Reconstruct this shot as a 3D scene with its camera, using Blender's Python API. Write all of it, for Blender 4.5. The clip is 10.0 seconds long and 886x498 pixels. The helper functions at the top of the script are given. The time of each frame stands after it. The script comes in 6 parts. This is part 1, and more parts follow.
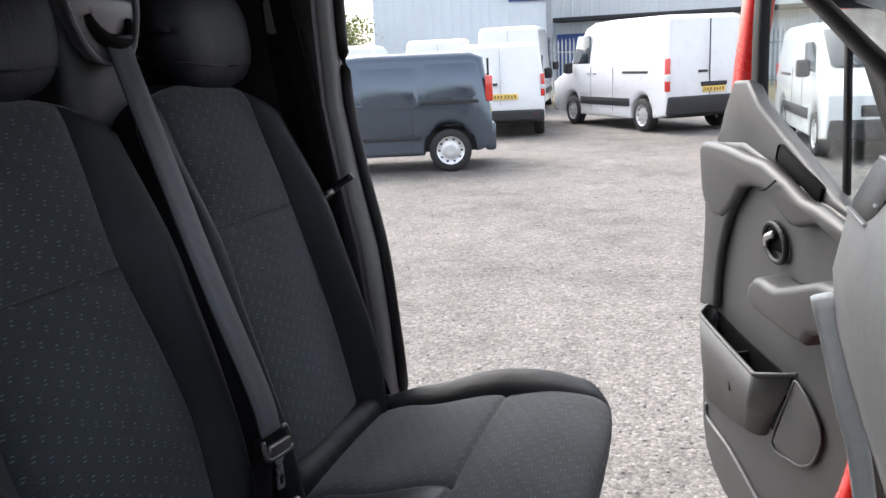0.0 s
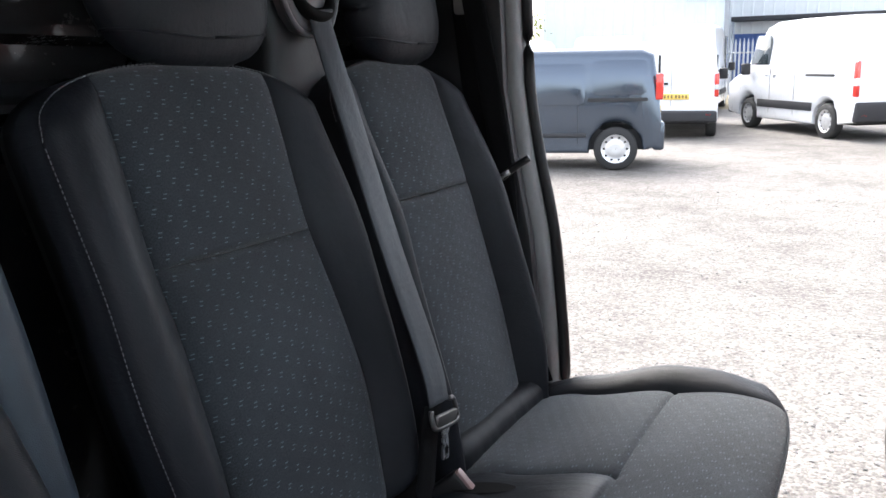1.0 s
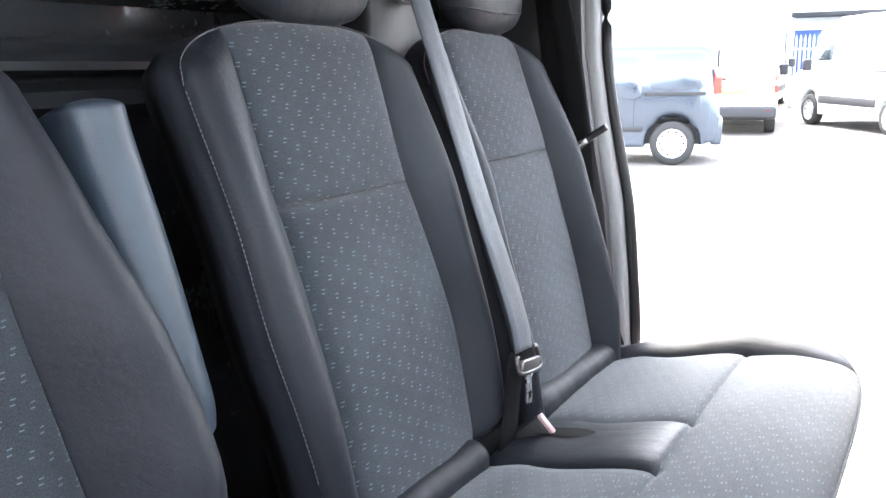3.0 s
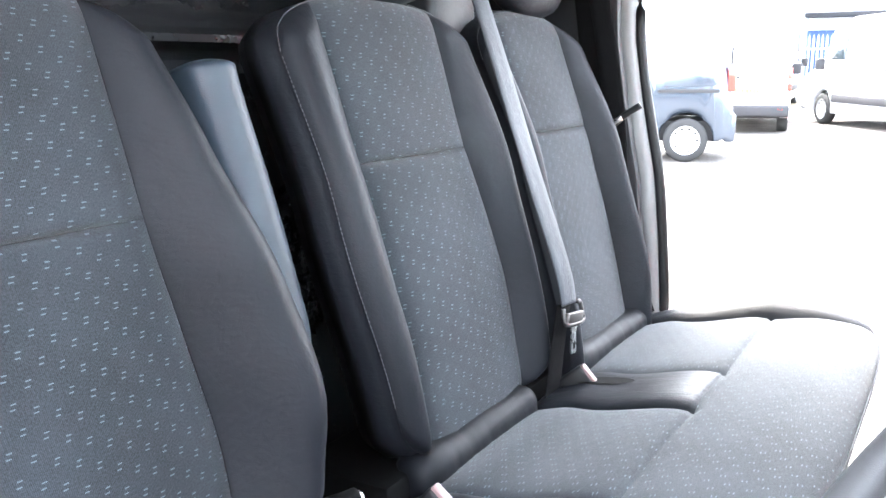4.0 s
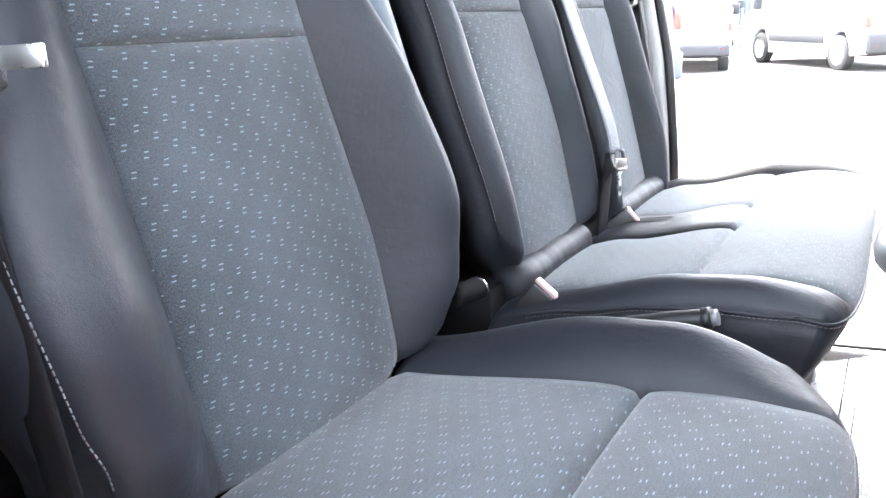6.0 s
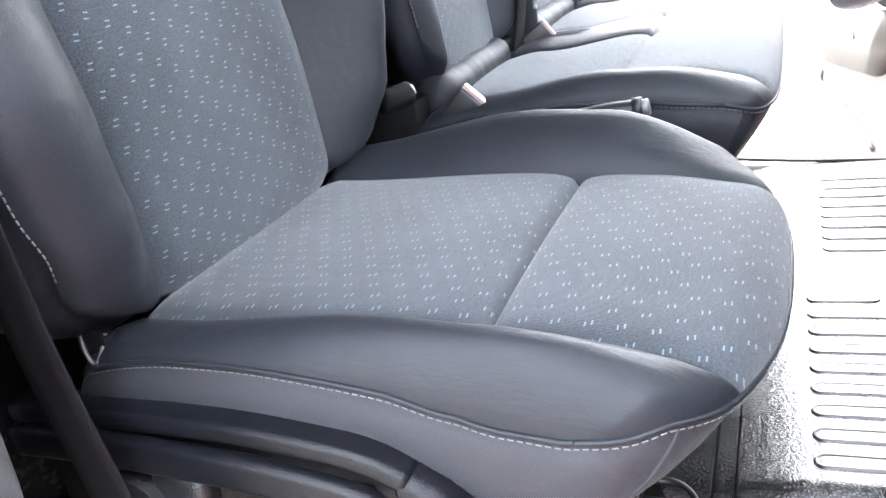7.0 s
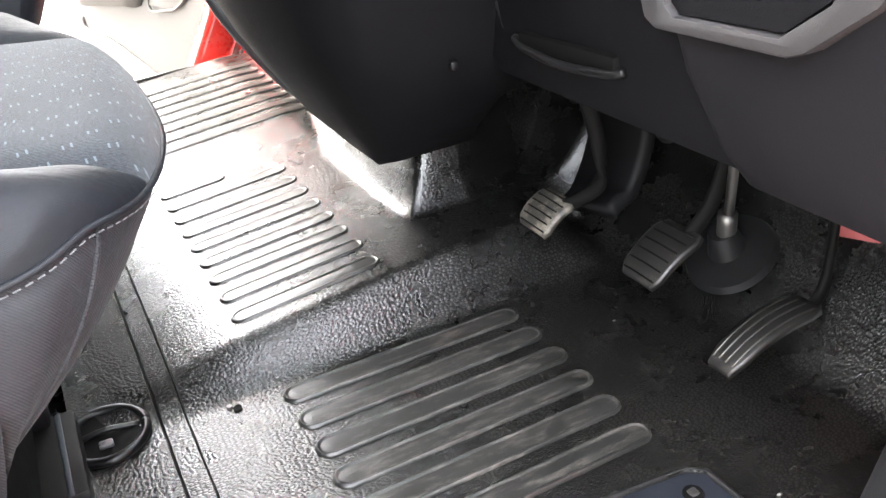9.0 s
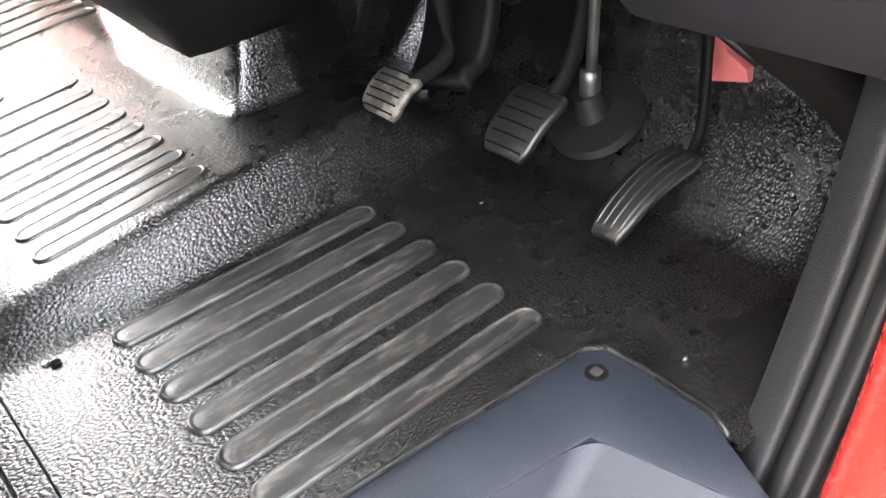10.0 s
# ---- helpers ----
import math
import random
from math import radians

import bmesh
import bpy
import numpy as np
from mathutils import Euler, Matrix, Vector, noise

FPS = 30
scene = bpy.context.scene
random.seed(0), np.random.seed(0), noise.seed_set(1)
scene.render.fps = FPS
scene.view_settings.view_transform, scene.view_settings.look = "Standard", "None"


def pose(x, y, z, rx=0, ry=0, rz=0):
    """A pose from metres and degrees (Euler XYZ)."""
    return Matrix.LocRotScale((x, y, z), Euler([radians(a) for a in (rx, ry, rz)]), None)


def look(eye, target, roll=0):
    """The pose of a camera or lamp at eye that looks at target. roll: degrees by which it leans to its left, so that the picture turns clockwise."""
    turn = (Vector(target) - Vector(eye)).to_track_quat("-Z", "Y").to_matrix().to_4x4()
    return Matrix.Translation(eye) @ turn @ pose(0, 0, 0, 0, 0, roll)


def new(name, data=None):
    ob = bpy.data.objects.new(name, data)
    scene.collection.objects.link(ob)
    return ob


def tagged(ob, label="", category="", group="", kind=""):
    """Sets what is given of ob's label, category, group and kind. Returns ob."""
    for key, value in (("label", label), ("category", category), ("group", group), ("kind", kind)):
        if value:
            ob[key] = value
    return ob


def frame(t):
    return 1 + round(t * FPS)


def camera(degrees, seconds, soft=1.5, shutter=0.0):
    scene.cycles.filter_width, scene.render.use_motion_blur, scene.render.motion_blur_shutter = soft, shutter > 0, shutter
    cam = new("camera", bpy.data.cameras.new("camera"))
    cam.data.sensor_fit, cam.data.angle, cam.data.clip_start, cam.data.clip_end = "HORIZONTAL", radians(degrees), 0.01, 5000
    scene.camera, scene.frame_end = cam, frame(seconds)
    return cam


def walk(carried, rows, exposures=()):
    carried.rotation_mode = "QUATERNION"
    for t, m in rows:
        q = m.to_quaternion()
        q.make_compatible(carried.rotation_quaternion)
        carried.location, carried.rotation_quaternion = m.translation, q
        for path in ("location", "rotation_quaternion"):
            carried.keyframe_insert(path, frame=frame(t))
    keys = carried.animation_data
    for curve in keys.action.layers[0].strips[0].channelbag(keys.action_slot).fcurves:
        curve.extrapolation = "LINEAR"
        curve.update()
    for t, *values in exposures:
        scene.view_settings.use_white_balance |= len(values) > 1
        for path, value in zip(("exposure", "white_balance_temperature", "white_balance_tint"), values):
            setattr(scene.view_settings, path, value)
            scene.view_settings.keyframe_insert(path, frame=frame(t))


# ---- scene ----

# The cab stands on the yard with a slight lean; V carries cab coordinates
# (x ahead, y to the cab's left, z up) into the yard.
V = Matrix.Translation((0, 0, -0.12)) @ Matrix.Rotation(radians(-2.0), 4, Vector((-0.31, 0.95, 0)).normalized()) @ Matrix.Rotation(radians(-1.3), 4, Vector((0.95, 0.31, 0)).normalized())

cam = camera(55.7, 10.0)
PATH = [
    (0, (0.5, -0.04, 1.773), (-0.108, 1.824, 1.378), -4.8),
    (0.5, (0.479, -0.05, 1.762), (-0.325, 1.741, 1.379), -3.8),
    (1, (0.463, -0.053, 1.746), (-0.481, 1.669, 1.368), -3.1),
    (1.5, (0.455, -0.06, 1.741), (-0.552, 1.626, 1.364), -2.9),
    (2, (0.448, -0.079, 1.731), (-0.579, 1.594, 1.351), -2.8),
    (2.5, (0.447, -0.112, 1.714), (-0.59, 1.556, 1.334), -2.8),
    (4, (0.449, -0.318, 1.656), (-0.612, 1.334, 1.273), -2.3),
    (4.5, (0.427, -0.431, 1.639), (-0.648, 1.211, 1.258), -2.3),
    (5, (0.383, -0.558, 1.623), (-0.693, 1.084, 1.239), -2.2),
    (5.2, (0.377, -0.579, 1.611), (-0.684, 1.071, 1.226), -2.4),
    (6.3, (0.341, -0.635, 1.477), (-0.534, 1.053, 0.856), -4.4),
    (6.5, (0.333, -0.642, 1.465), (-0.492, 1.023, 0.726), -4.6),
    (7, (0.301, -0.648, 1.427), (-0.392, 1.044, 0.617), -4.8),
    (7.5, (0.222, -0.681, 1.403), (-0.154, 1.092, 0.558), -4.8),
    (8, (0.137, -0.717, 1.361), (0.163, 1.078, 0.479), -5.0),
    (8.5, (0.159, -0.701, 1.334), (0.604, 1.018, 0.414), -5.3),
    (9, (0.253, -0.623, 1.266), (1.005, 0.968, 0.317), -5.5),
    (9.5, (0.299, -0.563, 1.21), (1.251, 0.899, 0.233), -5.9),
    (10, (0.285, -0.528, 1.175), (1.277, 0.774, 0.025), -6.5),
]
EXPOSURES = [(0, 1.95, 6500, 10), (1.0, 2.65, 6500, 10), (2.0, 3.85, 6500, 10), (2.7, 4.5, 6500, 10), (3.8, 5.0, 6500, 10), (5.0, 5.3, 6500, 10), (6.4, 5.4, 6500, 10), (7.5, 5.35, 6700, 10), (8.5, 5.25, 6950, 10), (9.2, 5.0, 7150, 10), (10, 5.35, 7150, 10)]
walk(cam, [(t, V @ look(eye, target, roll)) for t, eye, target, roll in PATH], EXPOSURES)

# ---- light ----
SUN_EL, SUN_AZ = 52.0, 308.0
world = bpy.data.worlds.new("sky")
scene.world = world
world.use_nodes = True
wn = world.node_tree
sky = wn.nodes.new("ShaderNodeTexSky")
sky.sky_type = "NISHITA"
sky.sun_disc = False
sky.sun_elevation, sky.sun_rotation = radians(SUN_EL), radians(SUN_AZ)
sky.air_density, sky.dust_density = 1.0, 4.0
haze = wn.nodes.new("ShaderNodeHueSaturation")
haze.inputs["Saturation"].default_value = 0.45
wn.links.new(sky.outputs[0], haze.inputs["Color"])
wn.links.new(haze.outputs[0], wn.nodes["Background"].inputs[0])
wn.nodes["Background"].inputs[1].default_value = 0.16
sun = new("sun", bpy.data.lights.new("sun", "SUN"))
sun.data.energy, sun.data.angle, sun.data.color = 0.10, radians(30), (1.0, 0.96, 0.9)
sun_dir = Vector((math.sin(radians(SUN_AZ)) * math.cos(radians(SUN_EL)), math.cos(radians(SUN_AZ)) * math.cos(radians(SUN_EL)), math.sin(radians(SUN_EL))))
sun.matrix_world = look(sun_dir * 30, (0, 0, 0))

# ---- material helpers ----
def mth(nt, op, a, b=None, c=None):
    n = nt.nodes.new("ShaderNodeMath")
    n.operation = op
    for i, v in enumerate((a, b, c)):
        if v is None:
            continue
        if isinstance(v, (int, float)):
            n.inputs[i].default_value = v
        else:
            nt.links.new(v, n.inputs[i])
    return n.outputs[0]


def tex_noise(nt, vec, scale, detail=4.0, rough=0.6):
    n = nt.nodes.new("ShaderNodeTexNoise")
    n.inputs["Scale"].default_value, n.inputs["Detail"].default_value, n.inputs["Roughness"].default_value = scale, detail, rough
    nt.links.new(vec, n.inputs["Vector"])
    return n.outputs["Fac"]


def tex_voronoi(nt, vec, scale, feature="F1", out="Distance"):
    n = nt.nodes.new("ShaderNodeTexVoronoi")
    n.feature = feature
    n.inputs["Scale"].default_value = scale
    nt.links.new(vec, n.inputs["Vector"])
    return n.outputs[out]


def ramp(nt, fac, stops):
    n = nt.nodes.new("ShaderNodeValToRGB")
    while len(n.color_ramp.elements) < len(stops):
        n.color_ramp.elements.new(0.5)
    for e, (pos, col) in zip(n.color_ramp.elements, stops):
        e.position, e.color = pos, (*col, 1)
    nt.links.new(fac, n.inputs[0])
    return n.outputs[0]


def mixc(nt, fac, a, b):
    n = nt.nodes.new("ShaderNodeMix")
    n.data_type = "RGBA"
    for v, i in ((fac, 0), (a, 6), (b, 7)):
        if isinstance(v, (int, float)):
            n.inputs[i].default_value = v
        elif isinstance(v, tuple):
            n.inputs[i].default_value = (*v, 1)
        else:
            nt.links.new(v, n.inputs[i])
    return n.outputs[2]


def bump(nt, height, strength, dist, normal=None):
    n = nt.nodes.new("ShaderNodeBump")
    n.invert = strength < 0
    n.inputs["Strength"].default_value, n.inputs["Distance"].default_value = abs(strength), dist
    nt.links.new(height, n.inputs["Height"])
    if normal is not None:
        nt.links.new(normal, n.inputs["Normal"])
    return n.outputs[0]


def start(name):
    m = bpy.data.materials.new(name)
    m.use_nodes = True
    nt = m.node_tree
    bsdf = nt.nodes["Principled BSDF"]
    tc = nt.nodes.new("ShaderNodeTexCoord")
    return m, nt, bsdf, tc


def plain(name, col, rough=0.5, metal=0.0, spec=0.5, grain=0.0, grain_scale=900.0, var=0.15, var_scale=6.0, coat=0.0, wear=0.0, wear_col=(0.3, 0.29, 0.27), sheen=0.0, rough_var=0.15):
    """Paint, plastic, rubber, metal: colour drifts at two scales, a fine grain as relief, scuffs as wear."""
    m, nt, b, tc = start(name)
    o = tc.outputs["Object"]
    big, small = tex_noise(nt, o, var_scale, 3), tex_noise(nt, o, var_scale * 14, 3)
    both = mth(nt, "ADD", mth(nt, "MULTIPLY", big, 0.65), mth(nt, "MULTIPLY", small, 0.35))
    lo, hi = tuple(c * (1 - var) for c in col), tuple(min(1, c * (1 + var)) for c in col)
    out = ramp(nt, both, [(0.3, lo), (0.7, hi)])
    if wear:
        w = ramp(nt, tex_noise(nt, o, 22, 8, 0.75), [(0.62 - wear * 0.12, (0, 0, 0)), (0.74, (1, 1, 1))])
        out = mixc(nt, mth(nt, "MULTIPLY", w, wear), out, wear_col)
    nt.links.new(out, b.inputs["Base Color"])
    nt.links.new(mth(nt, "ADD", mth(nt, "MULTIPLY", mth(nt, "SUBTRACT", both, 0.5), rough_var * 2), rough), b.inputs["Roughness"])
    b.inputs["Metallic"].default_value, b.inputs["Specular IOR Level"].default_value = metal, spec
    b.inputs["Coat Weight"].default_value, b.inputs["Coat Roughness"].default_value = coat, 0.06
    b.inputs["Sheen Weight"].default_value = sheen
    if grain:
        nt.links.new(bump(nt, tex_voronoi(nt, o, grain_scale), grain, 0.0006), b.inputs["Normal"])
    return m


def patterned_fabric(name, base, dash):
    """Knitted upholstery with staggered pairs of short pale dashes, in metres of the panel's own map."""
    m, nt, b, tc = start(name)
    uv = tc.outputs["UV"]
    sep = nt.nodes.new("ShaderNodeSeparateXYZ")
    wob = nt.nodes.new("ShaderNodeVectorMath")
    wob.operation = "MULTIPLY_ADD"
    nz = nt.nodes.new("ShaderNodeTexNoise")
    nz.inputs["Scale"].default_value = 18
    nt.links.new(uv, nz.inputs["Vector"])
    nt.links.new(nz.outputs["Color"], wob.inputs[0])
    wob.inputs[1].default_value = (0.006, 0.006, 0)
    nt.links.new(uv, wob.inputs[2])
    nt.links.new(wob.outputs[0], sep.inputs[0])
    u, v = sep.outputs[0], sep.outputs[1]
    cu, cv = 0.0195, 0.0265
    us = mth(nt, "DIVIDE", u, cu)
    col = mth(nt, "FLOOR", us)
    lu = mth(nt, "SUBTRACT", mth(nt, "SUBTRACT", us, col), 0.5)
    vs = mth(nt, "ADD", mth(nt, "DIVIDE", v, cv), mth(nt, "MULTIPLY", col, 0.382))
    lv = mth(nt, "SUBTRACT", mth(nt, "FRACT", vs), 0.5)
    marks = None
    for su, sv in ((0.06, 0.10), (-0.06, -0.10)):
        a = mth(nt, "LESS_THAN", mth(nt, "ABSOLUTE", mth(nt, "SUBTRACT", lu, su)), 0.14)
        c = mth(nt, "LESS_THAN", mth(nt, "ABSOLUTE", mth(nt, "SUBTRACT", lv, sv)), 0.027)
        k = mth(nt, "MULTIPLY", a, c)
        marks = k if marks is None else mth(nt, "MAXIMUM", marks, k)
    o = tc.outputs["Object"]
    fine, big = tex_noise(nt, uv, 430, 3, 0.85), tex_noise(nt, o, 7, 4)
    weave = nt.nodes.new("ShaderNodeTexWave")
    weave.inputs["Scale"].default_value, weave.inputs["Distortion"].default_value = 170, 1.5
    nt.links.new(uv, weave.inputs["Vector"])
    tone = mth(nt, "ADD", mth(nt, "MULTIPLY", fine, 0.7), mth(nt, "MULTIPLY", big, 0.3))
    cloth = ramp(nt, tone, [(0.36, tuple(x * 0.36 for x in base)), (0.64, tuple(x * 1.66 for x in base))])
    nt.links.new(mixc(nt, mth(nt, "MULTIPLY", marks, 0.9), cloth, dash), b.inputs["Base Color"])
    b.inputs["Roughness"].default_value, b.inputs["Specular IOR Level"].default_value = 0.85, 0.25
    b.inputs["Sheen Weight"].default_value, b.inputs["Sheen Roughness"].default_value = 0.15, 0.5
    h = mth(nt, "ADD", mth(nt, "MULTIPLY", fine, 0.6), mth(nt, "ADD", mth(nt, "MULTIPLY", weave.outputs["Fac"], 0.3), mth(nt, "MULTIPLY", marks, 0.6)))
    nt.links.new(bump(nt, h, 0.5, 0.0008), b.inputs["Normal"])
    return m


def twill(name, base, rough=0.7, scale=260, sheen=0.3, strength=0.35, stripe=0.0, spec=0.3):
    m, nt, b, tc = start(name)
    o = tc.outputs["Object"]
    w = nt.nodes.new("ShaderNodeTexWave")
    w.bands_direction = "DIAGONAL"
    w.inputs["Scale"].default_value, w.inputs["Distortion"].default_value = scale, 0.6
    nt.links.new(o, w.inputs["Vector"])
    big, fine, crease = tex_noise(nt, o, 5, 4), tex_noise(nt, o, 600, 2), tex_noise(nt, o, 16, 3)
    tone = mth(nt, "ADD", mth(nt, "MULTIPLY", big, 0.6), mth(nt, "MULTIPLY", fine, 0.4))
    tone = mth(nt, "ADD", mth(nt, "MULTIPLY", tone, 1 - stripe), mth(nt, "MULTIPLY", w.outputs["Fac"], stripe))
    nt.links.new(ramp(nt, tone, [(0.3, tuple(x * 0.72 for x in base)), (0.7, tuple(x * 1.28 for x in base))]), b.inputs["Base Color"])
    b.inputs["Roughness"].default_value, b.inputs["Specular IOR Level"].default_value = rough, spec
    b.inputs["Sheen Weight"].default_value = sheen
    mp = nt.nodes.new("ShaderNodeMapping")
    mp.inputs["Scale"].default_value = (5.0, 30.0, 24.0)
    nt.links.new(o, mp.inputs[0])
    fold = tex_noise(nt, mp.outputs[0], 1.0, 5, 0.65)
    n1 = bump(nt, mth(nt, "ADD", crease, fold), 0.3, 0.006)
    nt.links.new(bump(nt, mth(nt, "ADD", w.outputs["Fac"], fine), strength, 0.0005, n1), b.inputs["Normal"])
    return m


def pebbled_rubber(name, worn):
    """Glossy black moulded rubber: short raised pebbles, each tilted its own way; worn smooth and dusty where feet rub."""
    m, nt, b, tc = start(name)
    o = tc.outputs["Object"]
    st = nt.nodes.new("ShaderNodeMapping")
    st.inputs["Scale"].default_value = (0.85, 1.45, 1.0)
    nt.links.new(o, st.inputs[0])
    scale = 205
    vor = nt.nodes.new("ShaderNodeTexVoronoi")
    vor.inputs["Scale"].default_value, vor.inputs["Randomness"].default_value = scale, 0.85
    nt.links.new(st.outputs[0], vor.inputs["Vector"])
    edge = tex_voronoi(nt, st.outputs[0], scale, "DISTANCE_TO_EDGE")
    nt.nodes[-1].inputs["Randomness"].default_value = 0.85
    away = nt.nodes.new("ShaderNodeVectorMath")
    away.operation = "SUBTRACT"
    nt.links.new(st.outputs[0], away.inputs[0])
    nt.links.new(vor.outputs["Position"], away.inputs[1])
    lean = nt.nodes.new("ShaderNodeVectorMath")
    lean.operation = "SUBTRACT"
    nt.links.new(vor.outputs["Color"], lean.inputs[0])
    lean.inputs[1].default_value = (0.5, 0.5, 0.5)
    dot = nt.nodes.new("ShaderNodeVectorMath")
    dot.operation = "DOT_PRODUCT"
    nt.links.new(away.outputs[0], dot.inputs[0])
    nt.links.new(lean.outputs[0], dot.inputs[1])
    dome = ramp(nt, vor.outputs["Distance"], [(0.0, (1, 1, 1)), (0.18, (0.93, 0.93, 0.93)), (0.32, (0.75, 0.75, 0.75)), (0.45, (0.46, 0.46, 0.46)), (0.58, (0.12, 0.12, 0.12)), (0.7, (0, 0, 0))])
    plateau = ramp(nt, edge, [(0.03, (0, 0, 0)), (0.09, (0.5, 0.5, 0.5)), (0.15, (0.94, 0.94, 0.94)), (0.20, (1, 1, 1))])
    relief = mth(nt, "ADD", mth(nt, "ADD", mth(nt, "MULTIPLY", plateau, 0.35), mth(nt, "MULTIPLY", dome, 0.9)), mth(nt, "MULTIPLY", dot.outputs["Value"], scale * 0.12))
    big = tex_noise(nt, o, 9, 5)
    drag = nt.nodes.new("ShaderNodeMapping")
    drag.inputs["Scale"].default_value = (0.45, 1.6, 1.0)
    drag.inputs["Rotation"].default_value = (0, 0, 0.5)
    nt.links.new(o, drag.inputs[0])
    dust = tex_noise(nt, drag.outputs[0], 48, 9, 0.78)
    smear = tex_noise(nt, o, 4.5, 6, 0.7)
    base = ramp(nt, big, [(0.35, (0.006, 0.006, 0.006)), (0.65, (0.017, 0.0167, 0.016))])
    d = ramp(nt, dust, [(0.5, (0, 0, 0)), (0.66, (1, 1, 1))])
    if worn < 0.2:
        # crevices between pebbles coloured near black, painting in the shade that relief lacks
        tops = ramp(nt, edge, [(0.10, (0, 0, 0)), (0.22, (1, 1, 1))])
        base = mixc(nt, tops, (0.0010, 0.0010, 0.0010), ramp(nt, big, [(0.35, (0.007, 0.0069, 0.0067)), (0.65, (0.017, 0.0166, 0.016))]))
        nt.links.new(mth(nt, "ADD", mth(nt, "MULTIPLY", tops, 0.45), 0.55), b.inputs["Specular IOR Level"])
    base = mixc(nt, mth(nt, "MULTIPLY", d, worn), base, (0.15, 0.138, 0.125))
    nt.links.new(base, b.inputs["Base Color"])
    nt.links.new(mth(nt, "ADD", mth(nt, "ADD", mth(nt, "MULTIPLY", big, 0.08), mth(nt, "MULTIPLY", smear, 0.10)), 0.17 + worn * 0.16), b.inputs["Roughness"])
    b.inputs["Specular IOR Level"].default_value = 0.8
    if worn < 0.2:
        nt.links.new(bump(nt, relief, 0.50, 0.0008), b.inputs["Normal"])
        b.inputs["Coat Weight"].default_value, b.inputs["Coat Roughness"].default_value = 0.45, 0.17
        nt.links.new(bump(nt, relief, 0.26, 0.0008), b.inputs["Coat Normal"])
    else:
        nt.links.new(bump(nt, dust, 0.15, 0.0006), b.inputs["Normal"])
    return m


def gravel_ground(name):
    m, nt, b, tc = start(name)
    o = tc.outputs["Object"]
    v1 = nt.nodes.new("ShaderNodeTexVoronoi")
    v1.inputs["Scale"].default_value = 42
    nt.links.new(o, v1.inputs["Vector"])
    v2 = nt.nodes.new("ShaderNodeTexVoronoi")
    v2.inputs["Scale"].default_value = 80
    nt.links.new(o, v2.inputs["Vector"])
    big, mid = tex_noise(nt, o, 0.35, 5), tex_noise(nt, o, 2.3, 6, 0.7)
    s1 = nt.nodes.new("ShaderNodeSeparateColor")
    nt.links.new(v1.outputs["Color"], s1.inputs[0])
    s2 = nt.nodes.new("ShaderNodeSeparateColor")
    nt.links.new(v2.outputs["Color"], s2.inputs[0])
    stone = mth(nt, "ADD", mth(nt, "MULTIPLY", s1.outputs[0], 0.5), mth(nt, "MULTIPLY", s2.outputs[1], 0.5))
    c = ramp(nt, stone, [(0.12, (0.098, 0.092, 0.085)), (0.42, (0.152, 0.144, 0.135)), (0.7, (0.196, 0.187, 0.176)), (0.95, (0.29, 0.28, 0.266))])
    drift = ramp(nt, mth(nt, "ADD", mth(nt, "MULTIPLY", big, 0.55), mth(nt, "MULTIPLY", mid, 0.45)), [(0.36, (0.55, 0.53, 0.50)), (0.50, (0.95, 0.92, 0.89)), (0.64, (1.22, 1.18, 1.14))])
    mul = nt.nodes.new("ShaderNodeMix")
    mul.data_type, mul.blend_type = "RGBA", "MULTIPLY"
    mul.inputs[0].default_value = 1.0
    nt.links.new(c, mul.inputs[6])
    nt.links.new(drift, mul.inputs[7])
    nt.links.new(mul.outputs[2], b.inputs["Base Color"])
    b.inputs["Roughness"].default_value = 0.9
    h = mth(nt, "ADD", mth(nt, "MULTIPLY", v1.outputs["Distance"], -1.0), mth(nt, "MULTIPLY", v2.outputs["Distance"], -0.5))
    nt.links.new(bump(nt, h, 0.5, 0.02, bump(nt, mid, 0.4, 0.08)), b.inputs["Normal"])
    return m


def clear_glass(name, tint=(0.8, 0.87, 0.87)):
    m, _, b, _ = start(name)
    b.inputs["Base Color"].default_value = (*tint, 1)
    b.inputs["Transmission Weight"].default_value, b.inputs["Roughness"].default_value, b.inputs["IOR"].default_value = 1.0, 0.01, 1.45
    return m


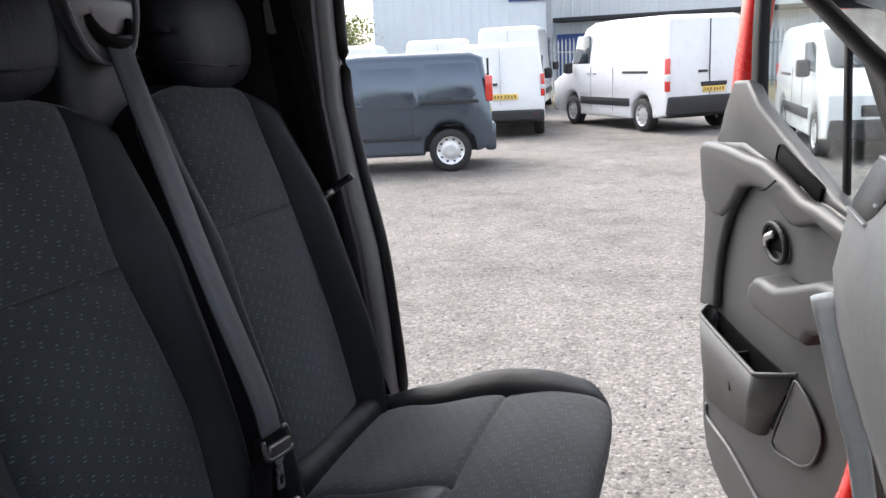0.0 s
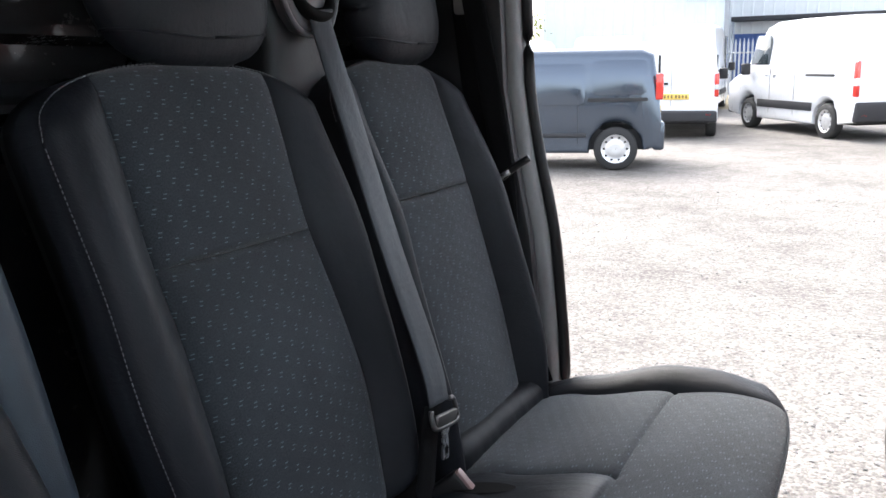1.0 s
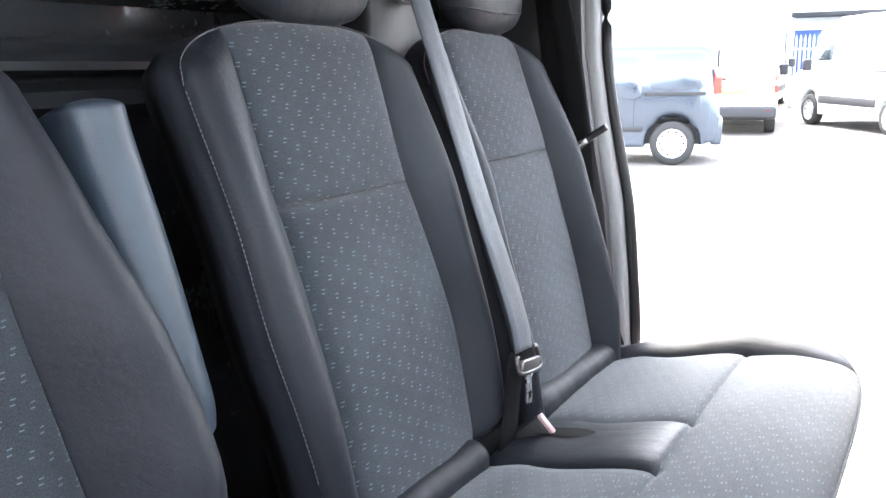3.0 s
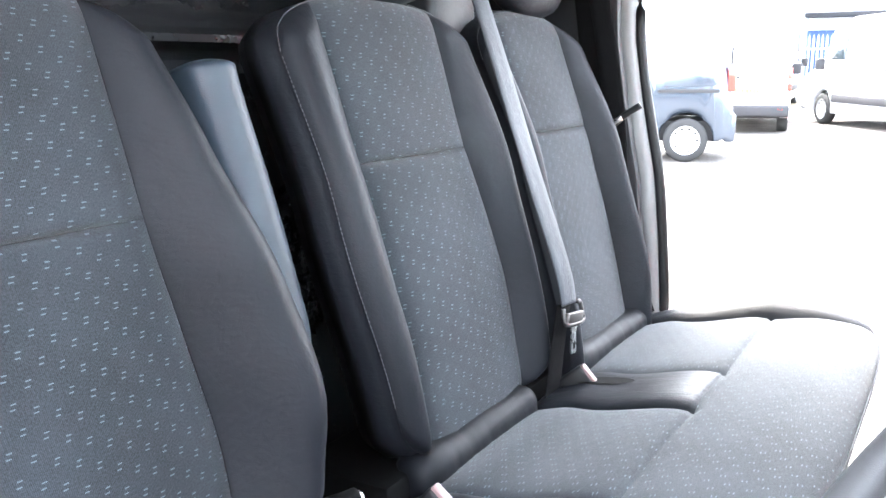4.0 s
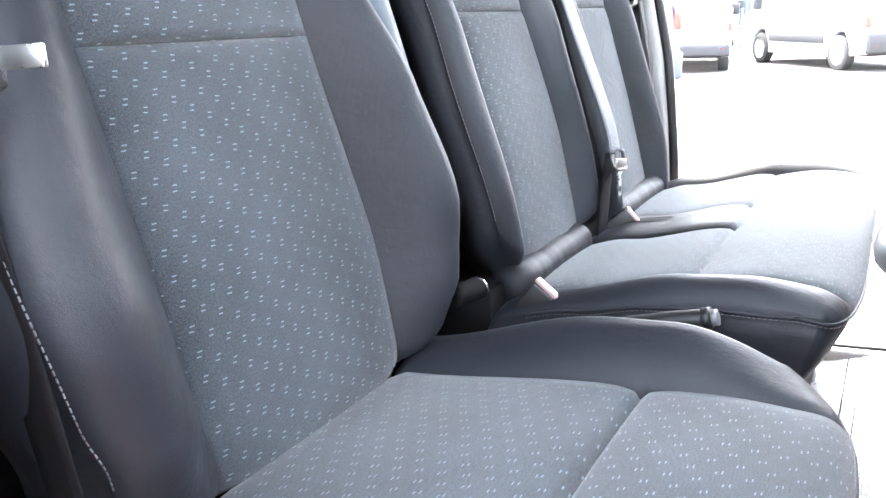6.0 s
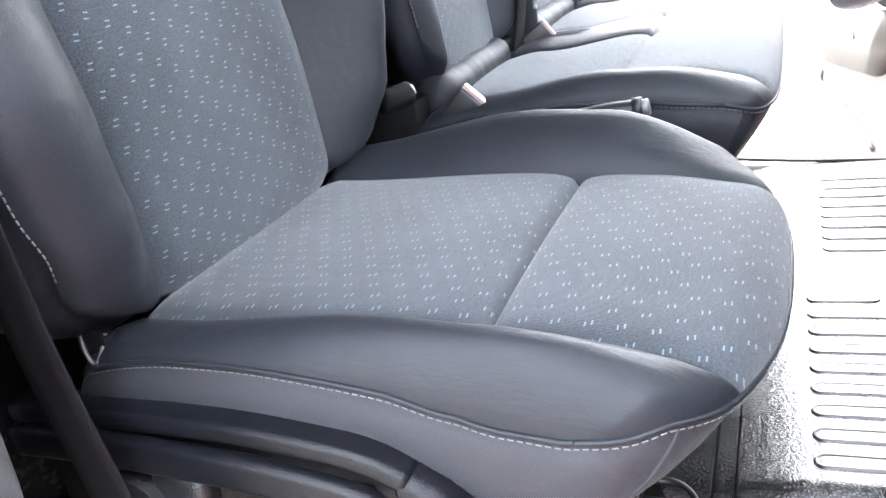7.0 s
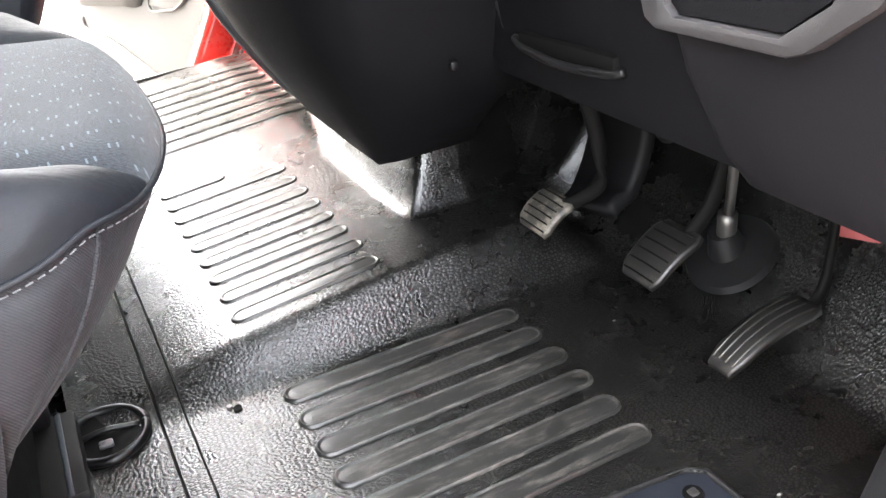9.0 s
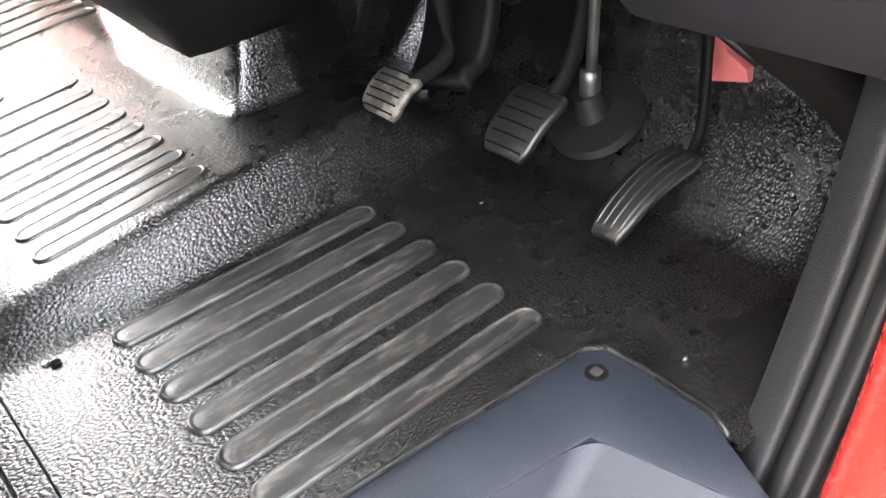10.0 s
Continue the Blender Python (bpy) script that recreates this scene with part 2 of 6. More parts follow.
MAT = {
    "insert": patterned_fabric("patterned_seat_fabric", (0.0243, 0.0288, 0.0334), (0.098, 0.126, 0.144)),
    "bolster": twill("black_bolster_fabric", (0.0104, 0.0117, 0.0147), 0.47, 420, 0.0, 0.2, spec=0.20),
    "skirt": twill("grey_twill_fabric", (0.0155, 0.0168, 0.0208), 0.6, 235, 0.05, 0.5, 0.28),
    "vinyl": plain("black_vinyl", (0.008, 0.009, 0.011), 0.56, spec=0.2, grain=0.25, grain_scale=700),
    "armvinyl": plain("blue_grey_vinyl", (0.027, 0.037, 0.048), 0.40, spec=0.35, grain=0.3, grain_scale=700),
    "thread": plain("grey_thread", (0.095, 0.097, 0.104), 0.8),
    "plastic": plain("black_grained_plastic", (0.0075, 0.008, 0.0095), 0.36, spec=0.4, grain=0.7, grain_scale=620),
    "dash": plain("anthracite_dashboard_plastic", (0.0054, 0.0053, 0.0063), 0.65, spec=0.08, grain=0.35, grain_scale=800),
    "knee": plain("grey_knee_plastic", (0.0090, 0.0087, 0.0102), 0.6, spec=0.12, grain=0.35, grain_scale=800),
    "dashlight": plain("grey_dashboard_plastic", (0.66, 0.66, 0.65), 0.5, spec=0.4, grain=0.35, grain_scale=800),
    "doortrim": plain("grey_door_plastic", (0.054, 0.0542, 0.0546), 0.42, spec=0.5, grain=0.4, grain_scale=600, var=0.2),
    "stripwhite": plain("pale_strip_plastic", (0.78, 0.78, 0.77), 0.4),
    "cowl": plain("mid_grey_cowl_plastic", (0.038, 0.0365, 0.038), 0.55, spec=0.3, grain=0.35, grain_scale=800),
    "wheelgrey": plain("grey_wheel_skin", (0.085, 0.085, 0.088), 0.38, spec=0.5, grain=0.2),
    "silver": plain("silver_trim", (0.5, 0.5, 0.49), 0.4, metal=0.2),
    "plate": plain("blue_grey_step_plastic", (0.0135, 0.0166, 0.0240), 0.48, grain=0.4, grain_scale=900, spec=0.35, wear=0.2, wear_col=(0.12, 0.12, 0.12)),
    "trimgrey": plain("dark_grey_grained_trim", (0.013, 0.013, 0.0145), 0.5, spec=0.3, grain=0.6, grain_scale=700),
    "sillwhite": plain("pale_grey_sill_plastic", (0.45, 0.45, 0.44), 0.5),
    "felt": plain("dark_brown_grey_felt", (0.011, 0.0098, 0.009), 0.95, spec=0.1, grain=0.6, grain_scale=900, var=0.4, var_scale=18),
    "rubber": plain("black_rubber_seal", (0.007, 0.007, 0.0075), 0.45, spec=0.35),
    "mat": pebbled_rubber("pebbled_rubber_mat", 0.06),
    "matworn": pebbled_rubber("worn_rubber_rib", 0.62),
    "matrib": pebbled_rubber("smooth_rubber_rib", 0.22),
    "pedal": plain("worn_pedal_rubber", (0.035, 0.032, 0.028), 0.5, wear=1.0, wear_col=(0.30, 0.265, 0.22)),
    "pedaldark": plain("dark_pedal_rubber", (0.012, 0.0115, 0.011), 0.36, wear=0.45, wear_col=(0.13, 0.115, 0.10)),
    "railblack": plain("matt_black_rail_paint", (0.004, 0.004, 0.0045), 0.55, spec=0.12),
    "blackmetal": plain("black_painted_steel", (0.005, 0.005, 0.0055), 0.32, spec=0.4),
    "steel": plain("bright_steel", (0.6, 0.6, 0.6), 0.28, metal=1.0),
    "dullsteel": plain("dull_steel", (0.13, 0.125, 0.12), 0.42, metal=0.9),
    "belt": twill("seatbelt_webbing", (0.050, 0.055, 0.062), 0.5, 300, 0.05, 0.4),
    "beltdark": twill("dark_seatbelt_webbing", (0.006, 0.006, 0.0065), 0.8, 300, 0.0, 0.4, spec=0.1),
    "redbtn": plain("red_plastic", (0.6, 0.16, 0.15), 0.35),
    "palebtn": plain("pale_worn_plastic", (0.26, 0.165, 0.155), 0.4),
    "redpaint": plain("red_body_paint", (0.62, 0.02, 0.015), 0.28, coat=1.0, var=0.05),
    "pinkpaint": plain("pale_red_primer", (0.40, 0.10, 0.10), 0.5),
    "bulk": plain("dark_grey_bulkhead_paint", (0.022, 0.023, 0.025), 0.27, coat=0.3, rough_var=0.02),
    "seattrim": plain("smooth_blue_black_plastic", (0.0045, 0.0050, 0.0066), 0.31, spec=0.19, grain=0.4, grain_scale=750, rough_var=0.03),
    "pillar": plain("light_grey_pillar_trim", (0.17, 0.17, 0.166), 0.5, grain=0.3),
    # near-black that paints shade into recesses and slots; also on some black parts
    "flatblack": plain("black_shade_and_parts", (0.003, 0.003, 0.003), 0.7, spec=0.1),
    "roofcloth": plain("grey_headlining", (0.20, 0.20, 0.195), 0.9),
    "guide": plain("glossy_grey_plastic", (0.10, 0.10, 0.105), 0.3),
    "glass": clear_glass("clear_glass"),
    "gravel": gravel_ground("grey_gravel"),
}

# ---- geometry helpers ----
ORIGIN = {}


def thing(name, origin, label, category, group="", kind="", place=None):
    """An Empty at the base of a thing; its parts are given in the same coordinates as the origin."""
    e = new(name)
    e.empty_display_size = 0.05
    e.matrix_world = (V if place is None else place) @ Matrix.Translation(origin)
    ORIGIN[e.name] = Vector(origin)
    return tagged(e, label, category, group, kind)


def mesh_part(name, verts, faces, material, parent, label="", smooth=True, uvs=None):
    me = bpy.data.meshes.new(name)
    o = ORIGIN.get(parent.name, Vector((0, 0, 0))) if parent else Vector((0, 0, 0))
    me.from_pydata([(v[0] - o[0], v[1] - o[1], v[2] - o[2]) for v in verts], [], faces)
    me.materials.append(material)
    if uvs is not None:
        lay = me.uv_layers.new(name="map")
        idx = np.zeros(len(me.loops), dtype=np.int32)
        me.loops.foreach_get("vertex_index", idx)
        lay.data.foreach_set("uv", np.asarray(uvs, dtype=np.float32)[idx].ravel())
    if smooth:
        me.polygons.foreach_set("use_smooth", [True] * len(me.polygons))
    me.update()
    ob = new(name, me)
    if parent:
        ob.parent = parent
        ORIGIN[ob.name] = o
    if label:
        ob["label"] = label
    return ob


def part(name, bm, material, parent, label="", smooth=True, angle=35):
    """One bmesh as one mesh object under a thing or a part."""
    me = bpy.data.meshes.new(name)
    o = ORIGIN.get(parent.name, Vector((0, 0, 0))) if parent else Vector((0, 0, 0))
    bmesh.ops.translate(bm, verts=bm.verts, vec=-o)
    bmesh.ops.recalc_face_normals(bm, faces=bm.faces)
    if smooth:
        for f in bm.faces:
            f.smooth = True
        for e in bm.edges:
            if len(e.link_faces) == 2 and e.calc_face_angle(0) > radians(angle):
                e.smooth = False
    bm.to_mesh(me)
    bm.free()
    me.materials.append(material)
    ob = new(name, me)
    if parent:
        ob.parent = parent
        ORIGIN[ob.name] = o
    if label:
        ob["label"] = label
    return ob


def box_bm(cx, cy, cz, sx, sy, sz, bevel=0.0, seg=2, m=None):
    bm = bmesh.new()
    bmesh.ops.create_cube(bm, size=1.0)
    bmesh.ops.scale(bm, vec=(sx, sy, sz), verts=bm.verts)
    if bevel:
        bmesh.ops.bevel(bm, geom=list(bm.edges), offset=bevel, segments=seg, profile=0.5, affect="EDGES")
    if m is not None:
        bmesh.ops.transform(bm, matrix=m, verts=bm.verts)
    bmesh.ops.translate(bm, verts=bm.verts, vec=(cx, cy, cz))
    return bm


def prism_bm(outline, axis, lo, hi, bevel=0.0, seg=2):
    """Extrude a 2D outline along an axis: axis 'y' takes (x, z), 'x' takes (y, z), 'z' takes (x, y)."""
    def at(a, b, k):
        return {"x": (k, a, b), "y": (a, k, b), "z": (a, b, k)}[axis]
    bm = bmesh.new()
    vs = [bm.verts.new(at(a, b, lo)) for a, b in outline]
    f = bm.faces.new(vs)
    ext = bmesh.ops.extrude_face_region(bm, geom=[f])
    d = Vector(at(0, 0, hi - lo))
    bmesh.ops.translate(bm, verts=[v for v in ext["geom"] if isinstance(v, bmesh.types.BMVert)], vec=d)
    bmesh.ops.recalc_face_normals(bm, faces=bm.faces)
    if bevel:
        rim = [e for e in bm.edges if len(e.link_faces) == 2 and e.calc_face_angle(0) > radians(50) and any(len(fc.verts) == len(outline) for fc in e.link_faces)]
        bmesh.ops.bevel(bm, geom=rim, offset=bevel, segments=seg, profile=0.5, affect="EDGES")
    return bm


def smooth_path(pts, n=6):
    """Catmull-Rom through the points."""
    p = [np.array(q, float) for q in pts]
    p = [2 * p[0] - p[1]] + p + [2 * p[-1] - p[-2]]
    out = []
    for i in range(1, len(p) - 2):
        for k in range(n):
            t = k / n
            out.append(0.5 * (2 * p[i] + (p[i + 1] - p[i - 1]) * t + (2 * p[i - 1] - 5 * p[i] + 4 * p[i + 1] - p[i + 2]) * t * t + (3 * p[i] - p[i - 1] - 3 * p[i + 1] + p[i + 2]) * t ** 3))
    out.append(p[-2])
    return [Vector(q) for q in out]


def sweep(path, section, up=(0, 0, 1), scales=None, cap=True):
    """Sweep a closed 2D section (side, up) along a path. Returns verts, faces."""
    verts, faces, n = [], [], len(section)
    for i, p in enumerate(path):
        t = (path[min(i + 1, len(path) - 1)] - path[max(i - 1, 0)]).normalized()
        side = t.cross(Vector(up)).normalized()
        u = side.cross(t)
        k = scales[i] if scales else 1.0
        for a, b in section:
            verts.append(tuple(p + side * a * k + u * b * k))
    for i in range(len(path) - 1):
        for j in range(n):
            faces.append((i * n + j, i * n + (j + 1) % n, (i + 1) * n + (j + 1) % n, (i + 1) * n + j))
    if cap:
        faces.append(tuple(range(n - 1, -1, -1)))
        faces.append(tuple((len(path) - 1) * n + j for j in range(n)))
    return verts, faces


def circle(r, n=12, sy=1.0):
    return [(r * math.cos(2 * math.pi * i / n), r * sy * math.sin(2 * math.pi * i / n)) for i in range(n)]


def rounded_rect(w, h, r, n=3):
    out = []
    for cx, cy, a0 in ((w / 2 - r, h / 2 - r, 0), (-w / 2 + r, h / 2 - r, 90), (-w / 2 + r, -h / 2 + r, 180), (w / 2 - r, -h / 2 + r, 270)):
        for k in range(n + 1):
            a = radians(a0 + 90 * k / n)
            out.append((cx + r * math.cos(a), cy + r * math.sin(a)))
    return out


def tube(name, pts, r, material, parent, label="", n=10, k=6, scales=None, up=(0, 0, 1), sy=1.0):
    path = smooth_path(pts, k)
    v, f = sweep(path, circle(r, n, sy), up, scales)
    return mesh_part(name, v, f, material, parent, label)


def strap(name, pts, width, thick, material, parent, side, label="", k=8):
    """A flat webbing band: side is the direction of its width."""
    path = smooth_path(pts, k)
    s = Vector(side).normalized()
    verts, faces = [], []
    for i, p in enumerate(path):
        t = (path[min(i + 1, len(path) - 1)] - path[max(i - 1, 0)]).normalized()
        w = (s - t * s.dot(t)).normalized()
        nrm = t.cross(w)
        prof = [(-0.5, -0.5), (-0.47, 0.5), (-0.2, 0.42), (0, 0.5), (0.2, 0.42), (0.47, 0.5), (0.5, -0.5)]
        for a, b in prof:
            verts.append(tuple(p + w * a * width + nrm * b * thick))
    n = 7
    for i in range(len(path) - 1):
        for j in range(n):
            faces.append((i * n + j, i * n + (j + 1) % n, (i + 1) * n + (j + 1) % n, (i + 1) * n + j))
    faces += [tuple(range(n - 1, -1, -1)), tuple((len(path) - 1) * n + j for j in range(n))]
    return mesh_part(name, verts, faces, material, parent, label, smooth=True)


def stitches(name, pts, parent, length=0.0045, gap=0.0025, w=0.0010, normal=(0, 0, 1), k=10):
    """A row of short raised threads along a seam."""
    path = smooth_path(pts, k)
    cum = [0.0]
    for a, b in zip(path, path[1:]):
        cum.append(cum[-1] + (b - a).length)

    def at(s):
        for i in range(len(path) - 1):
            if s <= cum[i + 1]:
                return path[i].lerp(path[i + 1], (s - cum[i]) / max(1e-9, cum[i + 1] - cum[i]))
        return path[-1]
    verts, faces, s = [], [], 0.0
    nv = Vector(normal).normalized()
    while s + length < cum[-1]:
        a, b = at(s), at(s + length)
        t = (b - a).normalized()
        side = t.cross(nv).normalized() * w * 0.5
        up = nv * w * 0.6
        base = len(verts)
        for p in (a, b):
            verts += [tuple(p - side - up), tuple(p - side * 0.6 + up), tuple(p + side * 0.6 + up), tuple(p + side - up)]
        faces += [(base + j, base + (j + 1) % 4, base + 4 + (j + 1) % 4, base + 4 + j) for j in range(4)] + [(base + 3, base + 2, base + 1, base), (base + 4, base + 5, base + 6, base + 7)]
        s += length + gap
    return mesh_part(name, verts, faces, MAT["thread"], parent, smooth=False)


def sstep(a, b, x):
    t = min(1.0, max(0.0, (x - a) / (b - a)))
    return t * t * (3 - 2 * t)


def lerp_table(table, x):
    for (x0, y0), (x1, y1) in zip(table, table[1:]):
        if x <= x1:
            t = min(1.0, max(0.0, (x - x0) / (x1 - x0)))
            t = t * t * (3 - 2 * t)
            return y0 + (y1 - y0) * t
    return table[-1][1]


def zoned_loft(rows, zone, names, parent, uv):
    """Rings of points, closed; faces sorted into zones, each zone one mesh part."""
    n, packs = len(rows[0]), {}
    for i in range(len(rows) - 1):
        for j in range(n):
            key = zone(i, j)
            if key is not None:
                packs.setdefault(key, []).append((i, j))
    made = {}
    for key, cells in packs.items():
        index, verts, uvs, faces = {}, [], [], []
        for i, j in cells:
            q = []
            for a, b in ((i, j), (i, (j + 1) % n), (i + 1, (j + 1) % n), (i + 1, j)):
                if (a, b) not in index:
                    index[a, b] = len(verts)
                    verts.append(rows[a][b])
                    uvs.append(uv(a, b))
                q.append(index[a, b])
            faces.append(tuple(q))
        nm, mt, lab = names[key]
        made[key] = mesh_part(nm, verts, faces, MAT[mt], parent, lab, uvs=uvs)
    return made

# ---- seats ----
def ellipse_end(u, n):
    """Falls from 1 at u = 0 to 0 at u = 1 along a superellipse."""
    return max(0.0, 1 - min(1.0, abs(u)) ** n) ** (1 / n)


def quarter(e, r):
    """A rounded edge: 0 at the rim, 1 at the distance r from it."""
    k = min(1.0, max(0.0, e / r))
    return math.sqrt(1 - (1 - k) ** 2)


def soft_table(table, z):
    return sum(lerp_table(table, z + dz) for dz in (-0.05, -0.025, 0.0, 0.025, 0.05)) / 5


def gusset(parent, loop, out, steps, name, material, label, back_name, back_vec, groups=None, kinds=None):
    """A padded side strip behind a closed rim: each step is (distance along back_vec, swell along the outward direction)."""
    n = len(loop)
    rings = [loop]
    bv = Vector(back_vec)
    for dist, swell in steps:
        rings.append([p + bv * dist + o * swell for p, o in zip(loop, out)])
    ring_t = [[tuple(p) for p in r] for r in rings]
    zoned_loft(ring_t, groups or (lambda i, j: "g"), kinds or {"g": (name, material, label)}, parent, lambda a, b: (ring_t[a][b][0] + ring_t[a][b][1], ring_t[a][b][2]))
    mesh_part(back_name, ring_t[-1], [tuple(range(n))], MAT[material], parent, smooth=False)
    return rings


def backrest(parent, yc, width, ins, top, base, foot, slope, bolster, seam, thick=0.16, near=1.0, far=1.0, wide=1.0, sway=((0, 0), (3, 0)), rt=0.10, rb=0.05, nt_=2.4, drop=0.045, rr=0.04, swell=0.016, rim=0.93, crown=0.010, far_bulge=1.0, far_side=None):
    """A padded backrest: patterned panel between plain bolsters, a rounded rim with a seam, a padded strip round the sides.
    width and ins are tables of half widths over height z; base is the x of the panel at z = 1.09; rt and rb round its upper and lower corners."""
    zu, zl = seam + 0.016, seam - 0.016
    lines = [("low", s) for s in (1.0, 0.993, 0.975, 0.95, 0.92, 0.88, 0.84, 0.79, 0.73, 0.67, 0.60, 0.53, 0.46, 0.39, 0.32, 0.25, 0.18, 0.11, 0.05, 0.0)]
    lines += [("mid", z) for z in (seam - 0.008, seam - 0.003, seam, seam + 0.003, seam + 0.008)]
    lines += [("up", s) for s in (0.0, 0.06, 0.14, 0.23, 0.32, 0.41, 0.50, 0.58, 0.66, 0.73, 0.79, 0.84, 0.88, 0.915, 0.945, 0.97, 0.988, 1.0)]
    ps = [0.0, 0.03, 0.08, 0.15, 0.24, 0.35, 0.47, 0.60, 0.74, 0.88]
    nb = len(ps)

    def spans(z):
        wi = soft_table(ins, z)
        k = max(0.02, soft_table(width, z) - wi) * rim
        return wi, k * wide, k * far

    def columns(z):
        wi, kl, kr = spans(z)
        left = [-wi - kl * (1 - p) for p in ps]
        right = [wi + kr * (1 - p) for p in reversed(ps)]
        return left + [-wi - 0.004, -wi, -wi + 0.004] + [-wi + 2 * wi * k / 12 for k in range(1, 12)] + [wi - 0.004, wi, wi + 0.004] + right, wi, kl, kr
    rows, meta = [], []
    for kind, s in lines:
        zn = {"low": zl - s * (zl - foot), "mid": s, "up": zu + s * (top - zu)}[kind]
        flat, wi, kl, kr = columns(zn)
        ring, m = [], []
        for j, a in enumerate(flat):
            u = -a / (wi + kl) if a < 0 else a / (wi + kr)
            zt = top - rt * (1 - ellipse_end(u, nt_))
            zb = foot + rb * (1 - ellipse_end(u, nt_))
            z = {"low": zl - s * (zl - zb), "mid": s, "up": zu + s * (zt - zu)}[kind]
            cols, wz, kz, rz = columns(z)
            a = cols[j]
            t = abs(a)
            x0 = base - slope * (z - 1.09) - 0.02 * sstep(1.5, 1.8, z)
            b = lerp_table(bolster, z) * (near if a < 0 else 1.0)
            span = kz if a < 0 else rz
            if t <= wz:
                d = crown * (1 - (t / wz) ** 2) - 0.007 * math.exp(-((t - wz) / 0.005) ** 2)
                d -= (0.013 * math.exp(-((z - seam) / 0.003) ** 2) + 0.004 * math.exp(-((z - seam) / 0.014) ** 2)) * (1 - (t / wz) ** 10)
                dp = -drop * 0.55
            else:
                q = (t - wz) / max(1e-6, span)
                d = b * math.sin(math.pi / 2 * min(1.0, q / 0.72)) ** 1.3 - 0.007 * math.exp(-((t - wz) / 0.005) ** 2)
                dp = b - drop if q > 0.5 else (b - drop) * sstep(0, 0.5, q) - drop * 0.55 * (1 - sstep(0, 0.5, q))
            e = min((span - (t - wz)) if t > wz else 9.0, zt - z, z - zb)
            d = dp + (d - dp) * quarter(e, rr)
            yy = yc + a + sum(lerp_table(sway, z + dz) for dz in (-0.04, 0.0, 0.04)) / 3 * (1 - min(1.0, t / (wz + span)) ** 3)
            ring.append((x0 + d, yy, z))
            m.append((a, z))
        rows.append(ring)
        meta.append(m)
    n = len(rows[0])
    lo, hi = nb + 1, nb + 1 + 14

    def zone(i, j):
        if j == n - 1:
            return None
        if lo <= j < hi:
            return "upper" if (meta[i][lo + 7][1] + meta[i + 1][lo + 7][1]) / 2 > seam else "lower"
        return "near" if j < lo else "far"
    zoned_loft(rows, zone, {"upper": ("upper_panel", "insert", "dark blue-grey patterned fabric panel"), "lower": ("lower_panel", "insert", "dark blue-grey patterned fabric panel"),
                            "near": ("side_bolster", "bolster", "plain black fabric side bolster"), "far": ("side_bolster", "bolster", "plain black fabric side bolster")}, parent, lambda a, b: meta[a][b])
    rim_pts = [Vector(r[0]) for r in rows] + [Vector(p) for p in rows[-1][1:]] + [Vector(r[-1]) for r in reversed(rows[:-1])] + [Vector(p) for p in reversed(rows[0][1:-1])]
    out, k = [], len(rim_pts)
    for i, p in enumerate(rim_pts):
        t = rim_pts[(i + 1) % k] - rim_pts[i - 1]
        o = Vector((0, -t.z, t.y))
        out.append(o.normalized() if o.length > 1e-6 else Vector((0, 0, 1)))
    tk = thick
    padded = [o * (1 + (far_bulge - 1) * sstep(0.2, 0.9, o.y)) for o in out]
    kinds = {"g": ("side_gusset", "bolster", "plain black fabric strip round the sides"), "f": ("side_gusset", far_side or "bolster", "blue-grey strip along the side")}
    rings = gusset(parent, rim_pts, padded, [(0.006, -0.0018), (0.014, 0.003), (0.035, swell * 0.8), (0.06, swell), (tk * 0.6, swell * 0.6), (tk * 0.85, -0.004), (tk, -0.03)], "side_gusset", "bolster", "plain black fabric strip round the sides", "back_shell", (-0.98, 0, -0.2), (lambda i, j: "f" if out[j].y > 0.5 else "g") if far_side else None, kinds)
    nr = len(rows)
    return rings, out, nr, n


def rim_stitches(parent, rings, out, span, normal, step=2):
    """Stitching along a stretch of a padded rim."""
    a, b = span
    pts = [rings[0][i] + out[i] * 0.0016 + Vector((0.0015, 0, 0)) for i in range(a, b, step)]
    return stitches("stitching", pts, parent, normal=normal, w=0.0014, k=6)


